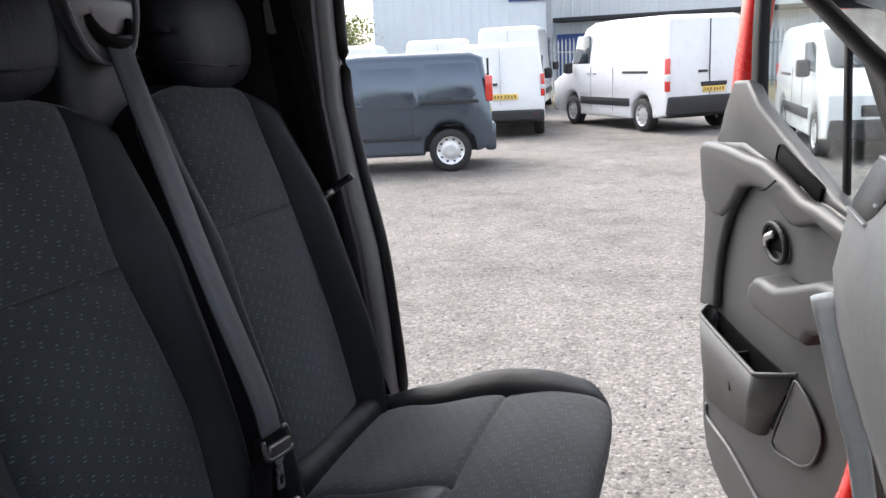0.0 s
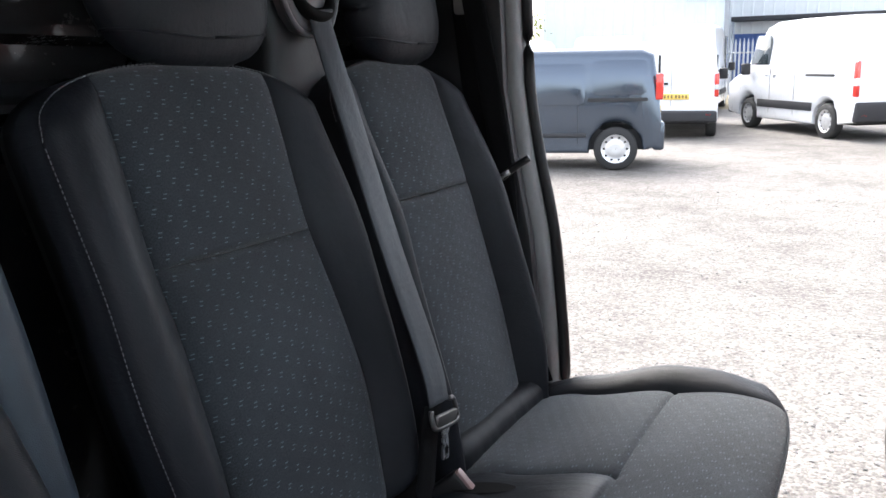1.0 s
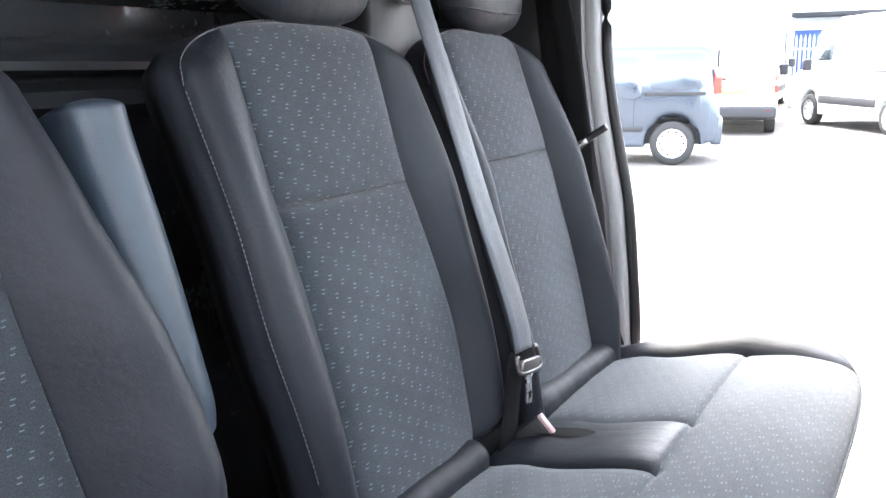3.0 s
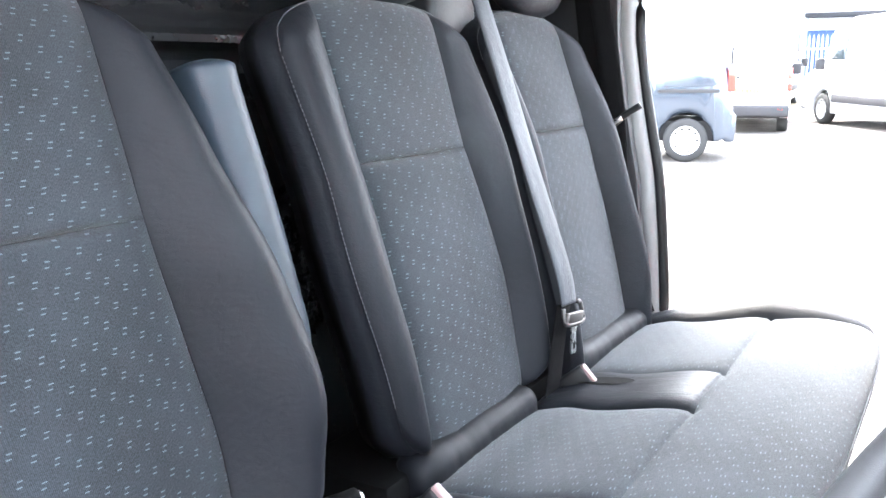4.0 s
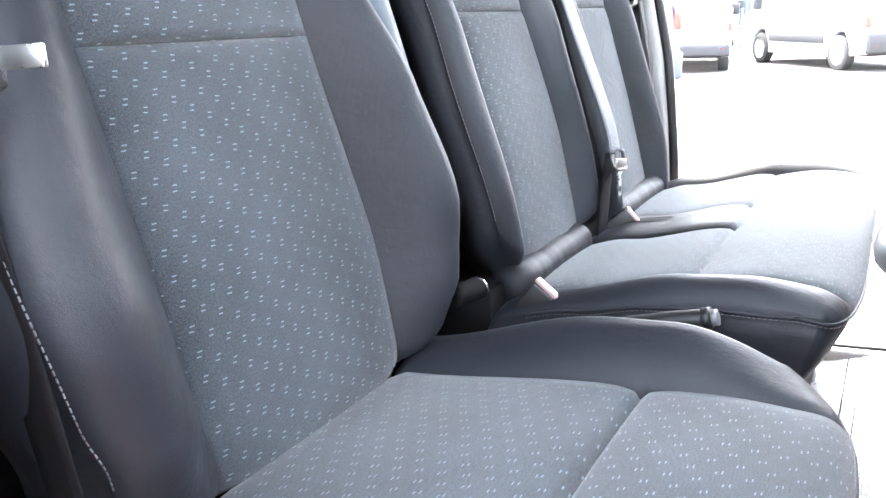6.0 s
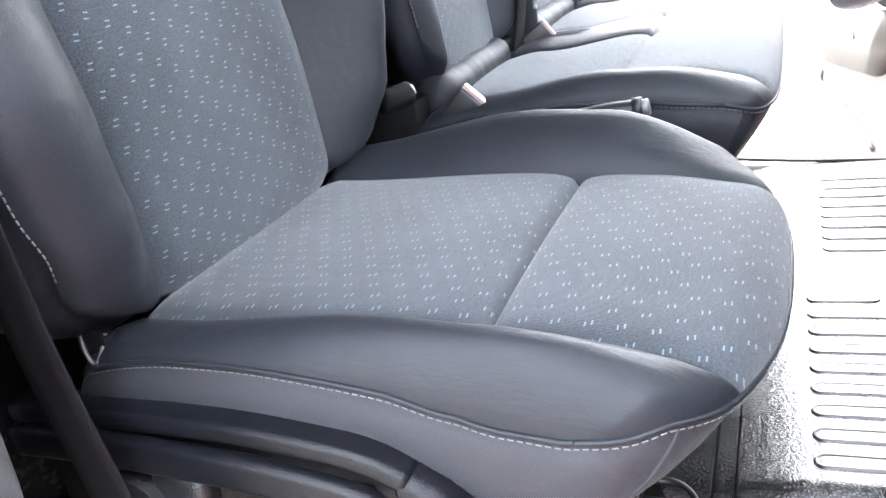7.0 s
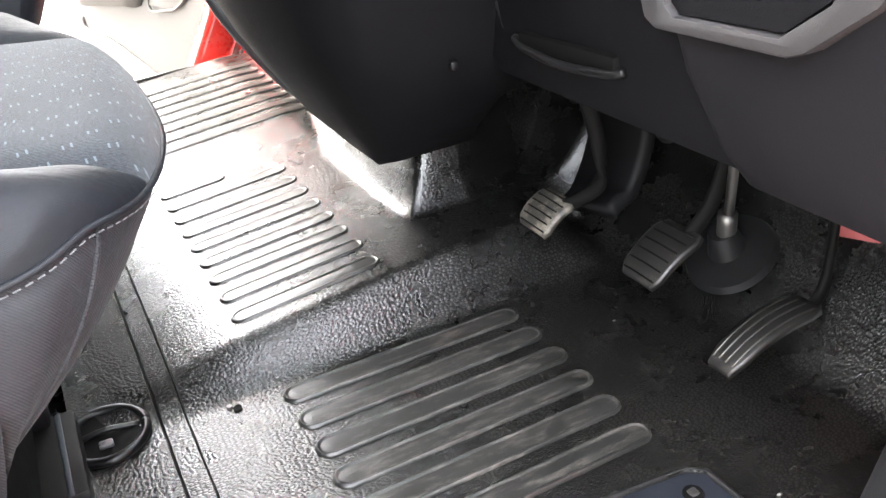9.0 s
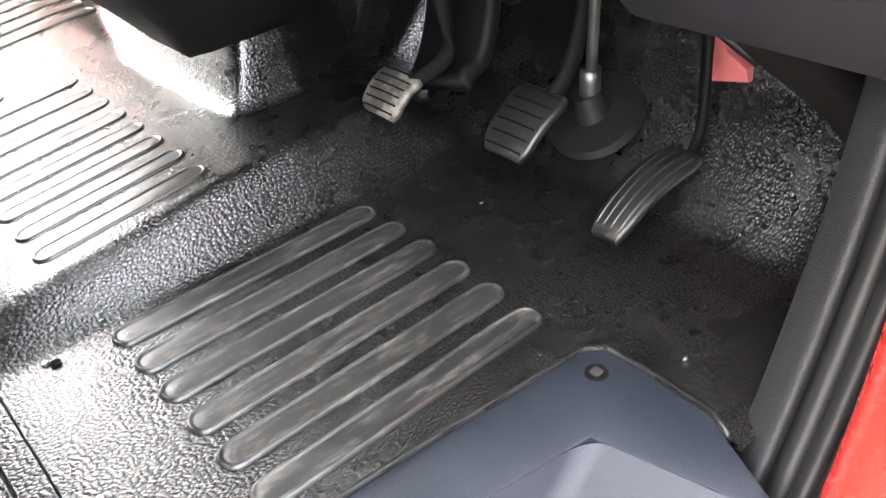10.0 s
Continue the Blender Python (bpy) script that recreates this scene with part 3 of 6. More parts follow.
def headrest(parent, x, yc, z, w=0.27, h=0.19, d=0.1):
    rows = []
    for k in range(21):
        v = -1 + 2 * k / 20
        s = max(0.02, (1 - abs(v) ** 2.6)) ** (1 / 2.4)
        ring = []
        for j in range(32):
            a = 2 * math.pi * j / 32
            ca, sa = math.cos(a), math.sin(a)
            px = math.copysign(abs(ca) ** 0.75, ca) * d / 2 * s
            py = math.copysign(abs(sa) ** 0.6, sa) * w / 2 * (s ** 0.6) * (1 + 0.06 * v)
            ring.append((x + px - 0.22 * v * h / 2 * 0.6, yc + py, z + h / 2 + v * h / 2 + 0.012 * (abs(py) / (w / 2)) ** 2 * (v < 0)))
        rows.append(ring)
    zoned_loft(rows, lambda i, j: "pad", {"pad": ("headrest_pad", "bolster", "plain black headrest")}, parent, lambda a, b: (rows[a][b][1], rows[a][b][2]))
    mesh_part("headrest_top", rows[-1], [tuple(range(32))], MAT["bolster"], parent)
    mesh_part("headrest_underside", rows[0], [tuple(range(31, -1, -1))], MAT["vinyl"], parent)
    seam_row = [Vector(rows[4][j]) for j in range(32)] + [Vector(rows[4][0])]
    tube("seam_piping", seam_row, 0.0022, MAT["bolster"], parent, k=1, n=6)
    for s in (-0.06, 0.06):
        tube("headrest_post", [(x + 0.005, yc + s, z - 0.05), (x, yc + s, z + 0.03)], 0.006, MAT["dullsteel"], parent, "steel headrest post", k=2)
        part("post_collar", box_bm(x + 0.005, yc + s, z - 0.024, 0.03, 0.04, 0.014, 0.004), MAT["plastic"], parent)


def cushion(parent, y0, y1, x0, x1, ends, ymid, power, seam, top_z, rim_z, low_z, inserts, bol_h, rr=(0.045, 0.045), centre=0.0, side_name="cushion_skirt", side_label="dark grey twill side cover", skirt="skirt", corner_x=0.256, tuck=0.05, nose_x=0.160):
    """A seat cushion with a rounded nose. ends: the x at which each side begins to round; rim_z: height of the seam round its edge;
    inserts: spans of y with patterned cloth; bol_h: how far the near and far bolsters rise."""
    inner = []
    for lo, hi in inserts:
        inner += [lo - 0.004, lo, lo + 0.004, hi - 0.004, hi, hi + 0.004] + [lo + (hi - lo) * k / 12 for k in range(1, 12)]
    for (_, h0), (l1, _) in zip(inserts, inserts[1:]):
        inner += [h0 + (l1 - h0) * g / 8 for g in range(1, 8)]
    inner = sorted(set(round(v, 4) for v in inner))
    a0, a1 = inserts[0][0], inserts[-1][1]
    ps = [0.0, 0.015, 0.04, 0.08, 0.14, 0.22, 0.31, 0.42, 0.54, 0.67, 0.80, 0.92]
    ys = [y0 + (a0 - 0.004 - y0) * p for p in ps] + inner + [y1 - (y1 - a1 - 0.004) * p for p in reversed(ps)]
    xm = seam + 0.03
    lines = [x0 + d for d in (0.0, 0.004, 0.012, 0.024, 0.04)] + [x0 + 0.04 + (seam - 0.03 - x0 - 0.04) * k / 14 for k in range(1, 15)] + [seam + d for d in (-0.02, -0.013, -0.008, -0.004, 0.0, 0.004, 0.008, 0.013, 0.02)]
    tails = [1 - (1 - k / 20) ** 1.7 for k in range(21)]
    rows, meta = [], []

    def x_front(y):
        u = (ymid - y) / (ymid - y0) if y < ymid else (y - ymid) / (y1 - ymid)
        e = ends[0] if y < ymid else ends[1]
        return e + (x1 - e) * ellipse_end(u, power)
    for k in range(len(lines) + len(tails)):
        ring, m = [], []
        for y in ys:
            xf = x_front(y)
            x = lines[k] if k < len(lines) else xm + tails[k - len(lines)] * (xf - xm)
            zt = lerp_table(top_z, x)
            fade = 1 - sstep(seam - 0.004, seam + 0.012, x) if len(inserts) > 1 else 1.0
            dome = (0.35 + 0.65 * sstep(x0, x0 + 0.30, x)) * (1 - sstep(x1 - 0.22, x1 - 0.02, x))
            inside = a0 <= y <= a1
            z = zt
            if inside:
                for lo, hi in inserts:
                    if lo <= y <= hi:
                        z += 0.007 * fade * (1 - ((y - (lo + hi) / 2) / (hi - lo) * 2) ** 2)
                    for g in (lo, hi):
                        z -= 0.007 * math.exp(-((y - g) / 0.005) ** 2) * (fade if a0 < g < a1 else 1.0)
                for (_, h0), (l1, _) in zip(inserts, inserts[1:]):
                    if h0 < y < l1:
                        z += centre * fade * math.sin(math.pi * (y - h0) / (l1 - h0)) ** 0.5
                z -= (0.013 if len(inserts) == 1 else 0.005) * math.exp(-((x - seam) / 0.005) ** 2) + (0.006 if len(inserts) == 1 else 0.003) * math.exp(-((x - seam) / 0.022) ** 2)
            else:
                q = (a0 - y) / (a0 - y0) if y < a0 else (y - a1) / (y1 - a1)
                z += bol_h[0 if y < a0 else 1] * dome * math.sin(math.pi * min(1.0, q * 0.72)) ** 0.9 - 0.007 * math.exp(-(min(abs(y - a0), abs(y - a1)) / 0.005) ** 2)
            zr = lerp_table(rim_z, x)
            e = min(y - y0, y1 - y) / rr[0]
            e = min(e, (xf - x) / rr[1])
            z = zr + (z - zr) * quarter(e, 1.0)
            z -= 0.06 * (1 - quarter(x - x0, 0.045))
            ring.append((x, y, z))
            m.append((y, x))
        rows.append(ring)
        meta.append(m)
    n = len(ys)

    def zone(i, j):
        if j == n - 1:
            return None
        xm_, ym = (rows[i][j][0] + rows[i + 1][j][0]) / 2, (ys[j] + ys[j + 1]) / 2
        if ym < a0:
            return "left"
        if ym > a1:
            return "right"
        if xm_ > seam:
            return "front"
        for k, (lo, hi) in enumerate(inserts):
            if lo < ym < hi:
                return "rear%d" % k
        return "middle"
    names = {"front": ("front_panel", "insert", "dark blue-grey patterned fabric panel"), "left": ("cushion_bolster", "bolster", "plain black fabric bolster"), "right": ("cushion_bolster", "bolster", "plain black fabric bolster"),
             "middle": ("middle_panel", "bolster", "plain black fabric panel between the two places")}
    for k in range(len(inserts)):
        names["rear%d" % k] = ("rear_panel", "insert", "dark blue-grey patterned fabric panel")
    zoned_loft(rows, zone, names, parent, lambda a, b: meta[a][b])
    rim = [Vector(r[0]) for r in rows] + [Vector(p) for p in rows[-1][1:]] + [Vector(r[-1]) for r in reversed(rows[:-1])]
    out = []
    for i in range(len(rim)):
        t = rim[min(i + 1, len(rim) - 1)] - rim[max(i - 1, 0)]
        out.append(Vector((t.y, -t.x, 0)).normalized())
    rings = [rim]
    for f in (0.02, 0.06, 0.14, 0.26, 0.40, 0.55, 0.70, 0.85, 1.0):
        ring = []
        for p, o in zip(rim, out):
            zb = lerp_table(low_z, p.x)
            fall = (p.z - zb) * f
            front = max(0.0, o.x) ** 2
            inset = (1 - front) * (tuck * f * f - 0.006 * math.sin(math.pi * min(1, f * 1.6))) + (0.0025 if f == 0.02 else 0.0)
            q = p - o * inset - Vector((0, 0, fall))
            pull = min(1.0, 0.55 * fall / 0.17 + 0.45 * (fall / 0.17) ** 2)
            q.x -= max(0.0, p.x - nose_x) * pull
            ring.append(q)
        rings.append(ring)
    ring_t = [[tuple(p) for p in r] for r in rings]
    last = len(rim) - 1
    c_near = next(i for i in range(len(rim)) if rim[i].x > corner_x)
    c_far = next(i for i in range(last, 0, -1) if rim[i].x > corner_x)

    def skirt_zone(i, j):
        if j == last:
            return None
        return "a" if j < c_near else ("b" if j < c_far else "c")
    zoned_loft(ring_t, skirt_zone, {"a": (side_name, skirt, side_label), "b": ("front_skirt", skirt, "dark grey twill front cover"), "c": (side_name, skirt, side_label)}, parent, lambda a, b: (ring_t[a][b][0] + ring_t[a][b][1], ring_t[a][b][2]))
    return rim, out, rings, c_near, c_far


# driver's seat
ds = thing("driver_bucket_seat", (0.0, 0.13, 0.60), "dark blue-grey patterned fabric driver seat with black bolsters", "seat")
bring, bout, bnr, bn = backrest(ds, 0.112, [(1.0, 0.235), (1.1, 0.272), (1.19, 0.302), (1.29, 0.326), (1.39, 0.328), (1.49, 0.304), (1.6, 0.272), (1.72, 0.24), (1.9, 0.225)], [(1.05, 0.178), (1.25, 0.188), (1.4, 0.182), (1.52, 0.177), (1.8, 0.172)], 1.80, -0.235, 1.05, 0.20,
                                      [(1.0, 0.02), (1.10, 0.045), (1.2, 0.085), (1.3, 0.102), (1.45, 0.085), (1.6, 0.058), (1.8, 0.03)], 1.523, wide=1.32, far=0.885, far_bulge=1.9, far_side="armvinyl", rt=0.11, rb=0.09, drop=0.035, rr=0.045, swell=0.016,
                                      sway=((1.05, 0.012), (1.25, 0.016), (1.38, 0.002), (1.52, -0.013), (1.8, -0.008)))
rim_stitches(ds, bring, bout, (3, bnr - 4), (0.6, -0.8, 0))
rim_stitches(ds, bring, bout, (bnr + bn + 4, 2 * bnr + bn - 6), (0.6, 0.8, 0))
headrest(ds, -0.425, 0.112, 1.812)
SEAM_Z = [(-0.3, 1.05), (-0.221, 1.060), (-0.17, 1.070), (-0.088, 1.076), (-0.02, 1.075), (0.045, 1.070), (0.095, 1.060), (0.135, 1.053), (0.18, 1.052), (0.22, 1.058), (0.256, 1.070), (0.30, 1.064), (0.35, 1.058)]
crim, cout, crings, cn, cf = cushion(ds, -0.168, 0.408, -0.268, 0.336, (0.195, 0.20), 0.16, 2.6, 0.100, [(-0.30, 1.055), (-0.25, 1.068), (0.08, 1.092), (0.2, 1.096), (0.30, 1.090), (0.347, 1.080)], SEAM_Z,
                                     [(-0.30, 0.87), (0.05, 0.85), (0.13, 0.862), (0.20, 0.885), (0.347, 0.90)], [(-0.098, 0.300)], (0.030, 0.058))
stitches("stitching", [crim[i] + cout[i] * 0.0022 - Vector((0, 0, 0.0045)) for i in range(3, cf, 2)], ds, normal=(0.2, -1, 0.2), w=0.0010, k=4)
tube("skirt_seam", [crings[k][cn] + cout[cn] * 0.0002 for k in range(1, 9)], 0.0018, MAT["skirt"], ds, k=2, n=8)
tube("seam_piping", [crim[i] + cout[i] * 0.0005 for i in range(3, cf, 2)], 0.0024, MAT["bolster"], ds, k=2, n=8)

# bench
be = thing("passenger_bench_seat", (0.0, 1.04, 0.60), "double passenger bench seat in dark blue-grey patterned fabric", "seat")
mring, mout, mnr, mn = backrest(be, 0.792, [(1.0, 0.20), (1.1, 0.218), (1.25, 0.232), (1.42, 0.247), (1.6, 0.25), (1.72, 0.246), (1.9, 0.24)], [(1.05, 0.150), (1.2, 0.158), (1.3, 0.160), (1.55, 0.149), (1.8, 0.154)], 1.795, -0.195, 1.092, 0.218,
                                      [(1.0, 0.025), (1.25, 0.045), (1.5, 0.035), (1.8, 0.012)], 1.549, 0.095, far=1.08, rt=0.085, rb=0.11, drop=0.030, rr=0.035, swell=0.005,
                                      sway=((1.05, 0.0), (1.2, 0.015), (1.3, 0.030), (1.42, 0.014), (1.56, -0.013), (1.73, 0.002), (1.8, 0.0)))
wring, wout, wnr, wn_ = backrest(be, 1.315, [(1.0, 0.215), (1.2, 0.235), (1.45, 0.24), (1.6, 0.235), (1.9, 0.225)], [(1.05, 0.150), (1.3, 0.165), (1.55, 0.148), (1.8, 0.145)], 1.80, -0.195, 1.03, 0.218,
                                       [(1.0, 0.03), (1.25, 0.06), (1.5, 0.05), (1.8, 0.02)], 1.554, 0.115, rt=0.10, rb=0.06, drop=0.035, rr=0.04)
rim_stitches(be, mring, mout, (3, mnr - 1), (0.6, -0.8, 0))
rim_stitches(be, mring, mout, (mnr - 1, mnr + mn - 6), (0.5, 0, 0.87))
rim_stitches(be, wring, wout, (wnr - 1, wnr + wn_ - 6), (0.5, 0, 0.87))
headrest(be, -0.402, 0.825, 1.788, 0.31, 0.2)
headrest(be, -0.398, 1.362, 1.79, 0.285, 0.2)
BENCH_Z = [(-0.20, 1.075), (-0.06, 1.098), (0.055, 1.115), (0.13, 1.120), (0.20, 1.118), (0.25, 1.118), (0.30, 1.110), (0.33, 1.105)]
brim, brout, _, _, bcf = cushion(be, 0.515, 1.622, -0.215, 0.322, (0.25, 0.19), 1.00, 4.5, 0.098, [(-0.20, 1.088), (-0.1, 1.108), (0.1, 1.14), (0.2, 1.15), (0.322, 1.14)], BENCH_Z,
                                        [(-0.20, 0.90), (0.15, 0.88), (0.25, 0.90), (0.322, 0.92)], [(0.585, 0.945), (1.135, 1.53)], (0.022, 0.034), rr=(0.055, 0.05), centre=0.010, skirt="bolster", side_label="plain black fabric side cover", corner_x=0.262, nose_x=0.20)
stitches("stitching", [brim[i] + brout[i] * 0.0022 - Vector((0, 0, 0.0045)) for i in range(6, bcf, 2)], be, normal=(0.2, -1, 0.2), k=4)
tube("seam_piping", [brim[i] + brout[i] * 0.0005 for i in range(6, bcf, 2)], 0.0026, MAT["bolster"], be, k=2, n=8)
for a, b, crease in ((0.592, 0.945, 12), (1.135, 1.545, 20)):
    # a padded vinyl flap: flat on top, round in front, pinched by a crease
    rnd = random.Random(int(a * 1000))
    path = [Vector((-0.206 + rnd.uniform(-0.0008, 0.0008), a + (b - a) * k / 36, 1.095 + 0.0012 * math.sin(k * 0.4))) for k in range(37)]
    grow = [1.0 - 0.35 * max(0, 1 - min(k, 36 - k) / 3) ** 2 - (0.045 if k == crease else 0.0) + rnd.uniform(-0.005, 0.005) for k in range(37)]
    v, f = sweep(path, [(px, pz) for px, pz in rounded_rect(0.078, 0.082, 0.032, 6)], (0, 0, 1), grow)
    mesh_part("lumbar_roll", v, f, MAT["vinyl"], be, "creased black vinyl roll along the back of the cushion")

# ---- cab structure ----
def slab(name, cx, cy, cz, sx, sy, sz, material, label, bevel=0.01):
    e = thing(name, (cx, cy, cz - sz / 2), label, name.split("_")[0], kind="structure")
    part("panel", box_bm(cx, cy, cz, sx, sy, sz, bevel), material, e)
    return e


def mat_height(x, y):
    """The moulded floor covering: driver's footwell, centre step, hump under the dashboard, toe board."""
    z = 0.636
    z += sstep(0.235, 0.315, y) * (0.045 + 0.10 * max(0, min(x, 0.70) - 0.40)) * sstep(0.17, 0.42, x) * (1 - sstep(0.86, 0.97, x) * (1 - sstep(0.36, 0.42, y)))
    fold = 0.25 * max(0.0, y - 0.762)
    ra, rb_ = (x - fold - 0.682) / 0.085, (y - 0.412 - 0.6 * max(0.0, x - 0.80)) / 0.060
    rise = min(ra, rb_) - 0.10 * math.exp(-abs(ra - rb_) / 0.30)
    rise = 0.0 if rise < 0 else (0.833 * rise * rise if rise < 0.6 else min(1.0, rise - 0.3))
    z += 0.26 * rise * (1 - sstep(0.98, 1.12, y))
    z += sstep(0.93, 1.12, x) * 0.17 + max(0, x - 1.06) * 1.1
    z += sstep(-0.20, -0.30, y) * 0.03 * sstep(0.85, 1.0, x)
    return z


def rib(parent, name, y, xa, xb, hw, high, material):
    """One raised bar of the mat with round ends: steep rim, shallow groove inside it, flat worn top."""
    rings = [(0.0, -0.004), (0.0, 0.0003), (0.0006, 0.5 * high), (0.0018, 0.9 * high), (0.0030, high), (0.0042, 0.85 * high), (0.0054, 0.6 * high), (0.0072, 0.66 * high), (hw * 0.97, 0.72 * high)]
    verts, faces, na, nl = [], [], 7, 8
    for off, dz in rings:
        r = hw - off
        ring = []
        for k in range(nl + 1):
            ring.append((xa + (xb - xa) * k / nl, y - r))
        for k in range(1, na):
            a = math.pi * k / na
            ring.append((xb + r * math.sin(a), y - r * math.cos(a)))
        for k in range(nl + 1):
            ring.append((xb - (xb - xa) * k / nl, y + r))
        for k in range(1, na):
            a = math.pi * k / na
            ring.append((xa - r * math.sin(a), y + r * math.cos(a)))
        verts += [(px, py, mat_height(px, py) + dz) for px, py in ring]
        n = len(ring)
    for i in range(len(rings) - 1):
        for j in range(n):
            faces.append((i * n + j, i * n + (j + 1) % n, (i + 1) * n + (j + 1) % n, (i + 1) * n + j))
    base = (len(rings) - 1) * n
    half = nl + na
    for j in range(nl):
        faces.append((base + j, base + j + 1, base + half + nl - j - 1, base + half + nl - j))
    return mesh_part(name, verts, faces, MAT[material], parent)


PLATE = [(0.05, -0.100), (0.40, -0.110), (0.555, -0.121), (0.641, -0.130), (0.707, -0.137), (0.733, -0.140), (0.748, -0.153), (0.748, -0.200), (0.745, -0.270), (0.733, -0.292), (0.70, -0.36), (0.05, -0.36)]


def in_plate(x, y):
    inside, n = False, len(PLATE)
    for k in range(n):
        (xa, ya), (xb, yb) = PLATE[k], PLATE[(k + 1) % n]
        if (ya > y) != (yb > y) and x < (xb - xa) * (y - ya) / (yb - ya) + xa:
            inside = not inside
    return inside


fm = thing("floor_mat", (0.6, 0.5, 0.60), "black moulded rubber floor mat with raised ribs", "floor mat")
GROOVES = ((0.2715, 0.2755), (0.3005, 0.3032))
gx = sorted([x for x in [round(0.175 + 0.005 * k, 4) for k in range(206)] if not any(a - 0.001 < x < b + 0.001 for a, b in GROOVES)] + [x for g in GROOVES for x in g])
gy = [-0.31 + 0.005 * k for k in range(382)]
verts = [(x, y, mat_height(x, y)) for x in gx for y in gy]
ny = len(gy)
fs = []
for i in range(len(gx) - 1):
    for j in range(ny - 1):
        if (gx[i], gx[i + 1]) not in GROOVES and not in_plate((gx[i] + gx[i + 1]) / 2, gy[j] + 0.0025):
            fs.append((i * ny + j, i * ny + j + 1, (i + 1) * ny + j + 1, (i + 1) * ny + j))
used = sorted(set(v for q in fs for v in q))
back = {v: k for k, v in enumerate(used)}
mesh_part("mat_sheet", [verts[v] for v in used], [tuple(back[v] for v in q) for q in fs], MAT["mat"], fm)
for xa, xb in GROOVES:
    rows = [[(xa, y, mat_height(xa, y)), (xa + 0.0004, y, mat_height(xa, y) - 0.006), (xb - 0.0004, y, mat_height(xb, y) - 0.006), (xb, y, mat_height(xb, y))] for y in gy]
    mesh_part("mat_groove", [p for r in rows for p in r], [(i * 4 + j, i * 4 + j + 1, i * 4 + j + 5, i * 4 + j + 4) for i in range(len(rows) - 1) for j in range(3)], MAT["railblack"], fm, "narrow dark groove across the mat", smooth=False)
for k in range(6):
    rib(fm, "rib", 0.211 - k * 0.0562, 0.432, (0.731, 0.732, 0.733, 0.730, 0.727, 0.724)[k], 0.0180, 0.0040, "matworn")
for k in range(9):
    rib(fm, "rib", 0.353 + k * 0.0592, 0.412, 0.598 if k < 8 else 0.50, 0.0160, 0.0030, "matrib")
for k in range(8):
    rib(fm, "rib", 1.050 + k * 0.0600, 0.448, 0.740, 0.0185, 0.0034, "matrib")
lip = [Vector((x, y + 0.0, 0.6365)) for x, y in PLATE[:10]]
v, f = sweep(lip, [(-0.0050, -0.012), (-0.0050, -0.0006), (-0.003, 0.0003), (-0.001, 0.0), (0.0005, -0.002), (0.0005, -0.012)], (0, 0, 1))
mesh_part("mat_edge", v, f, MAT["rubber"], fm)
tube("mat_border", [(0.20, 1.596, 0.685), (0.40, 1.596, 0.688), (0.60, 1.594, 0.70), (0.72, 1.590, 0.70), (0.76, 1.60, 0.70), (0.78, 1.63, 0.71)], 0.005, MAT["rubber"], fm)

slab("floor", 0.30, 0.67, 0.50, 1.9, 2.0, 0.12, MAT["bulk"], "dark painted steel cab floor", 0.005)
# roof, bulkhead, firewall
slab("ceiling", -0.135, 0.65, 2.14, 1.21, 2.06, 0.06, MAT["roofcloth"], "grey headlining of the cab roof", 0.02)
bw = thing("wall_rear", (-0.75, 0.65, 0.56), "dark grey painted steel bulkhead with pressed ribs", "bulkhead", kind="structure")
prof = [(-0.80, 0.56), (-0.80, 2.12), (-0.70, 2.12), (-0.70, 1.872), (-0.64, 1.868), (-0.64, 1.852), (-0.70, 1.842), (-0.70, 1.815), (-0.696, 1.795), (-0.686, 1.777), (-0.668, 1.762), (-0.645, 1.754), (-0.645, 1.742), (-0.70, 1.735), (-0.69, 1.728), (-0.66, 1.722), (-0.63, 1.712), (-0.63, 1.69), (-0.69, 1.67), (-0.69, 1.1), (-0.62, 1.0), (-0.62, 0.56)]
part("panel", prism_bm(prof, "y", -0.36, 1.66), MAT["bulk"], bw, angle=60)
slab("wall_front", 1.255, 0.65, 0.95, 0.13, 2.0, 0.95, MAT["bulk"], "dark firewall behind the dashboard")


def pillar_post(name, pts, sec, material, label, parent=None):
    e = parent or thing(name, pts[0], label, "pillar", kind="structure")
    v, f = sweep(smooth_path(pts, 5), sec, (1, 0, 0))
    mesh_part("post", v, f, material, e)
    return e


lp = thing("pillar_left", (-0.35, 1.66, 0.55), "grey trimmed door pillar with a black rubber seal", "pillar", kind="structure")
curve = [(-0.183, 0.60), (-0.180, 1.09), (-0.185, 1.25), (-0.196, 1.42), (-0.226, 1.60), (-0.243, 1.74), (-0.244, 1.92), (-0.236, 2.10)]
outl = [(x - 0.012, z) for x, z in curve] + [(-0.79, 2.10), (-0.79, 0.60)]
part("pillar_trim", prism_bm(outl, "y", 1.63, 1.70, 0.02, 3), MAT["pillar"], lp)
tube("door_seal", [(x - 0.004, 1.675, z) for x, z in curve], 0.013, MAT["rubber"], lp, "black rubber door seal", k=5)
part("inner_cover", prism_bm([(x - 0.032, z) for x, z in curve] + [(-0.79, 2.10), (-0.79, 0.60)], "y", 1.60, 1.632, 0.01, 2), MAT["plastic"], lp)
rp = thing("pillar_right", (-0.45, -0.34, 0.55), "grey trimmed driver door pillar", "pillar", kind="structure")
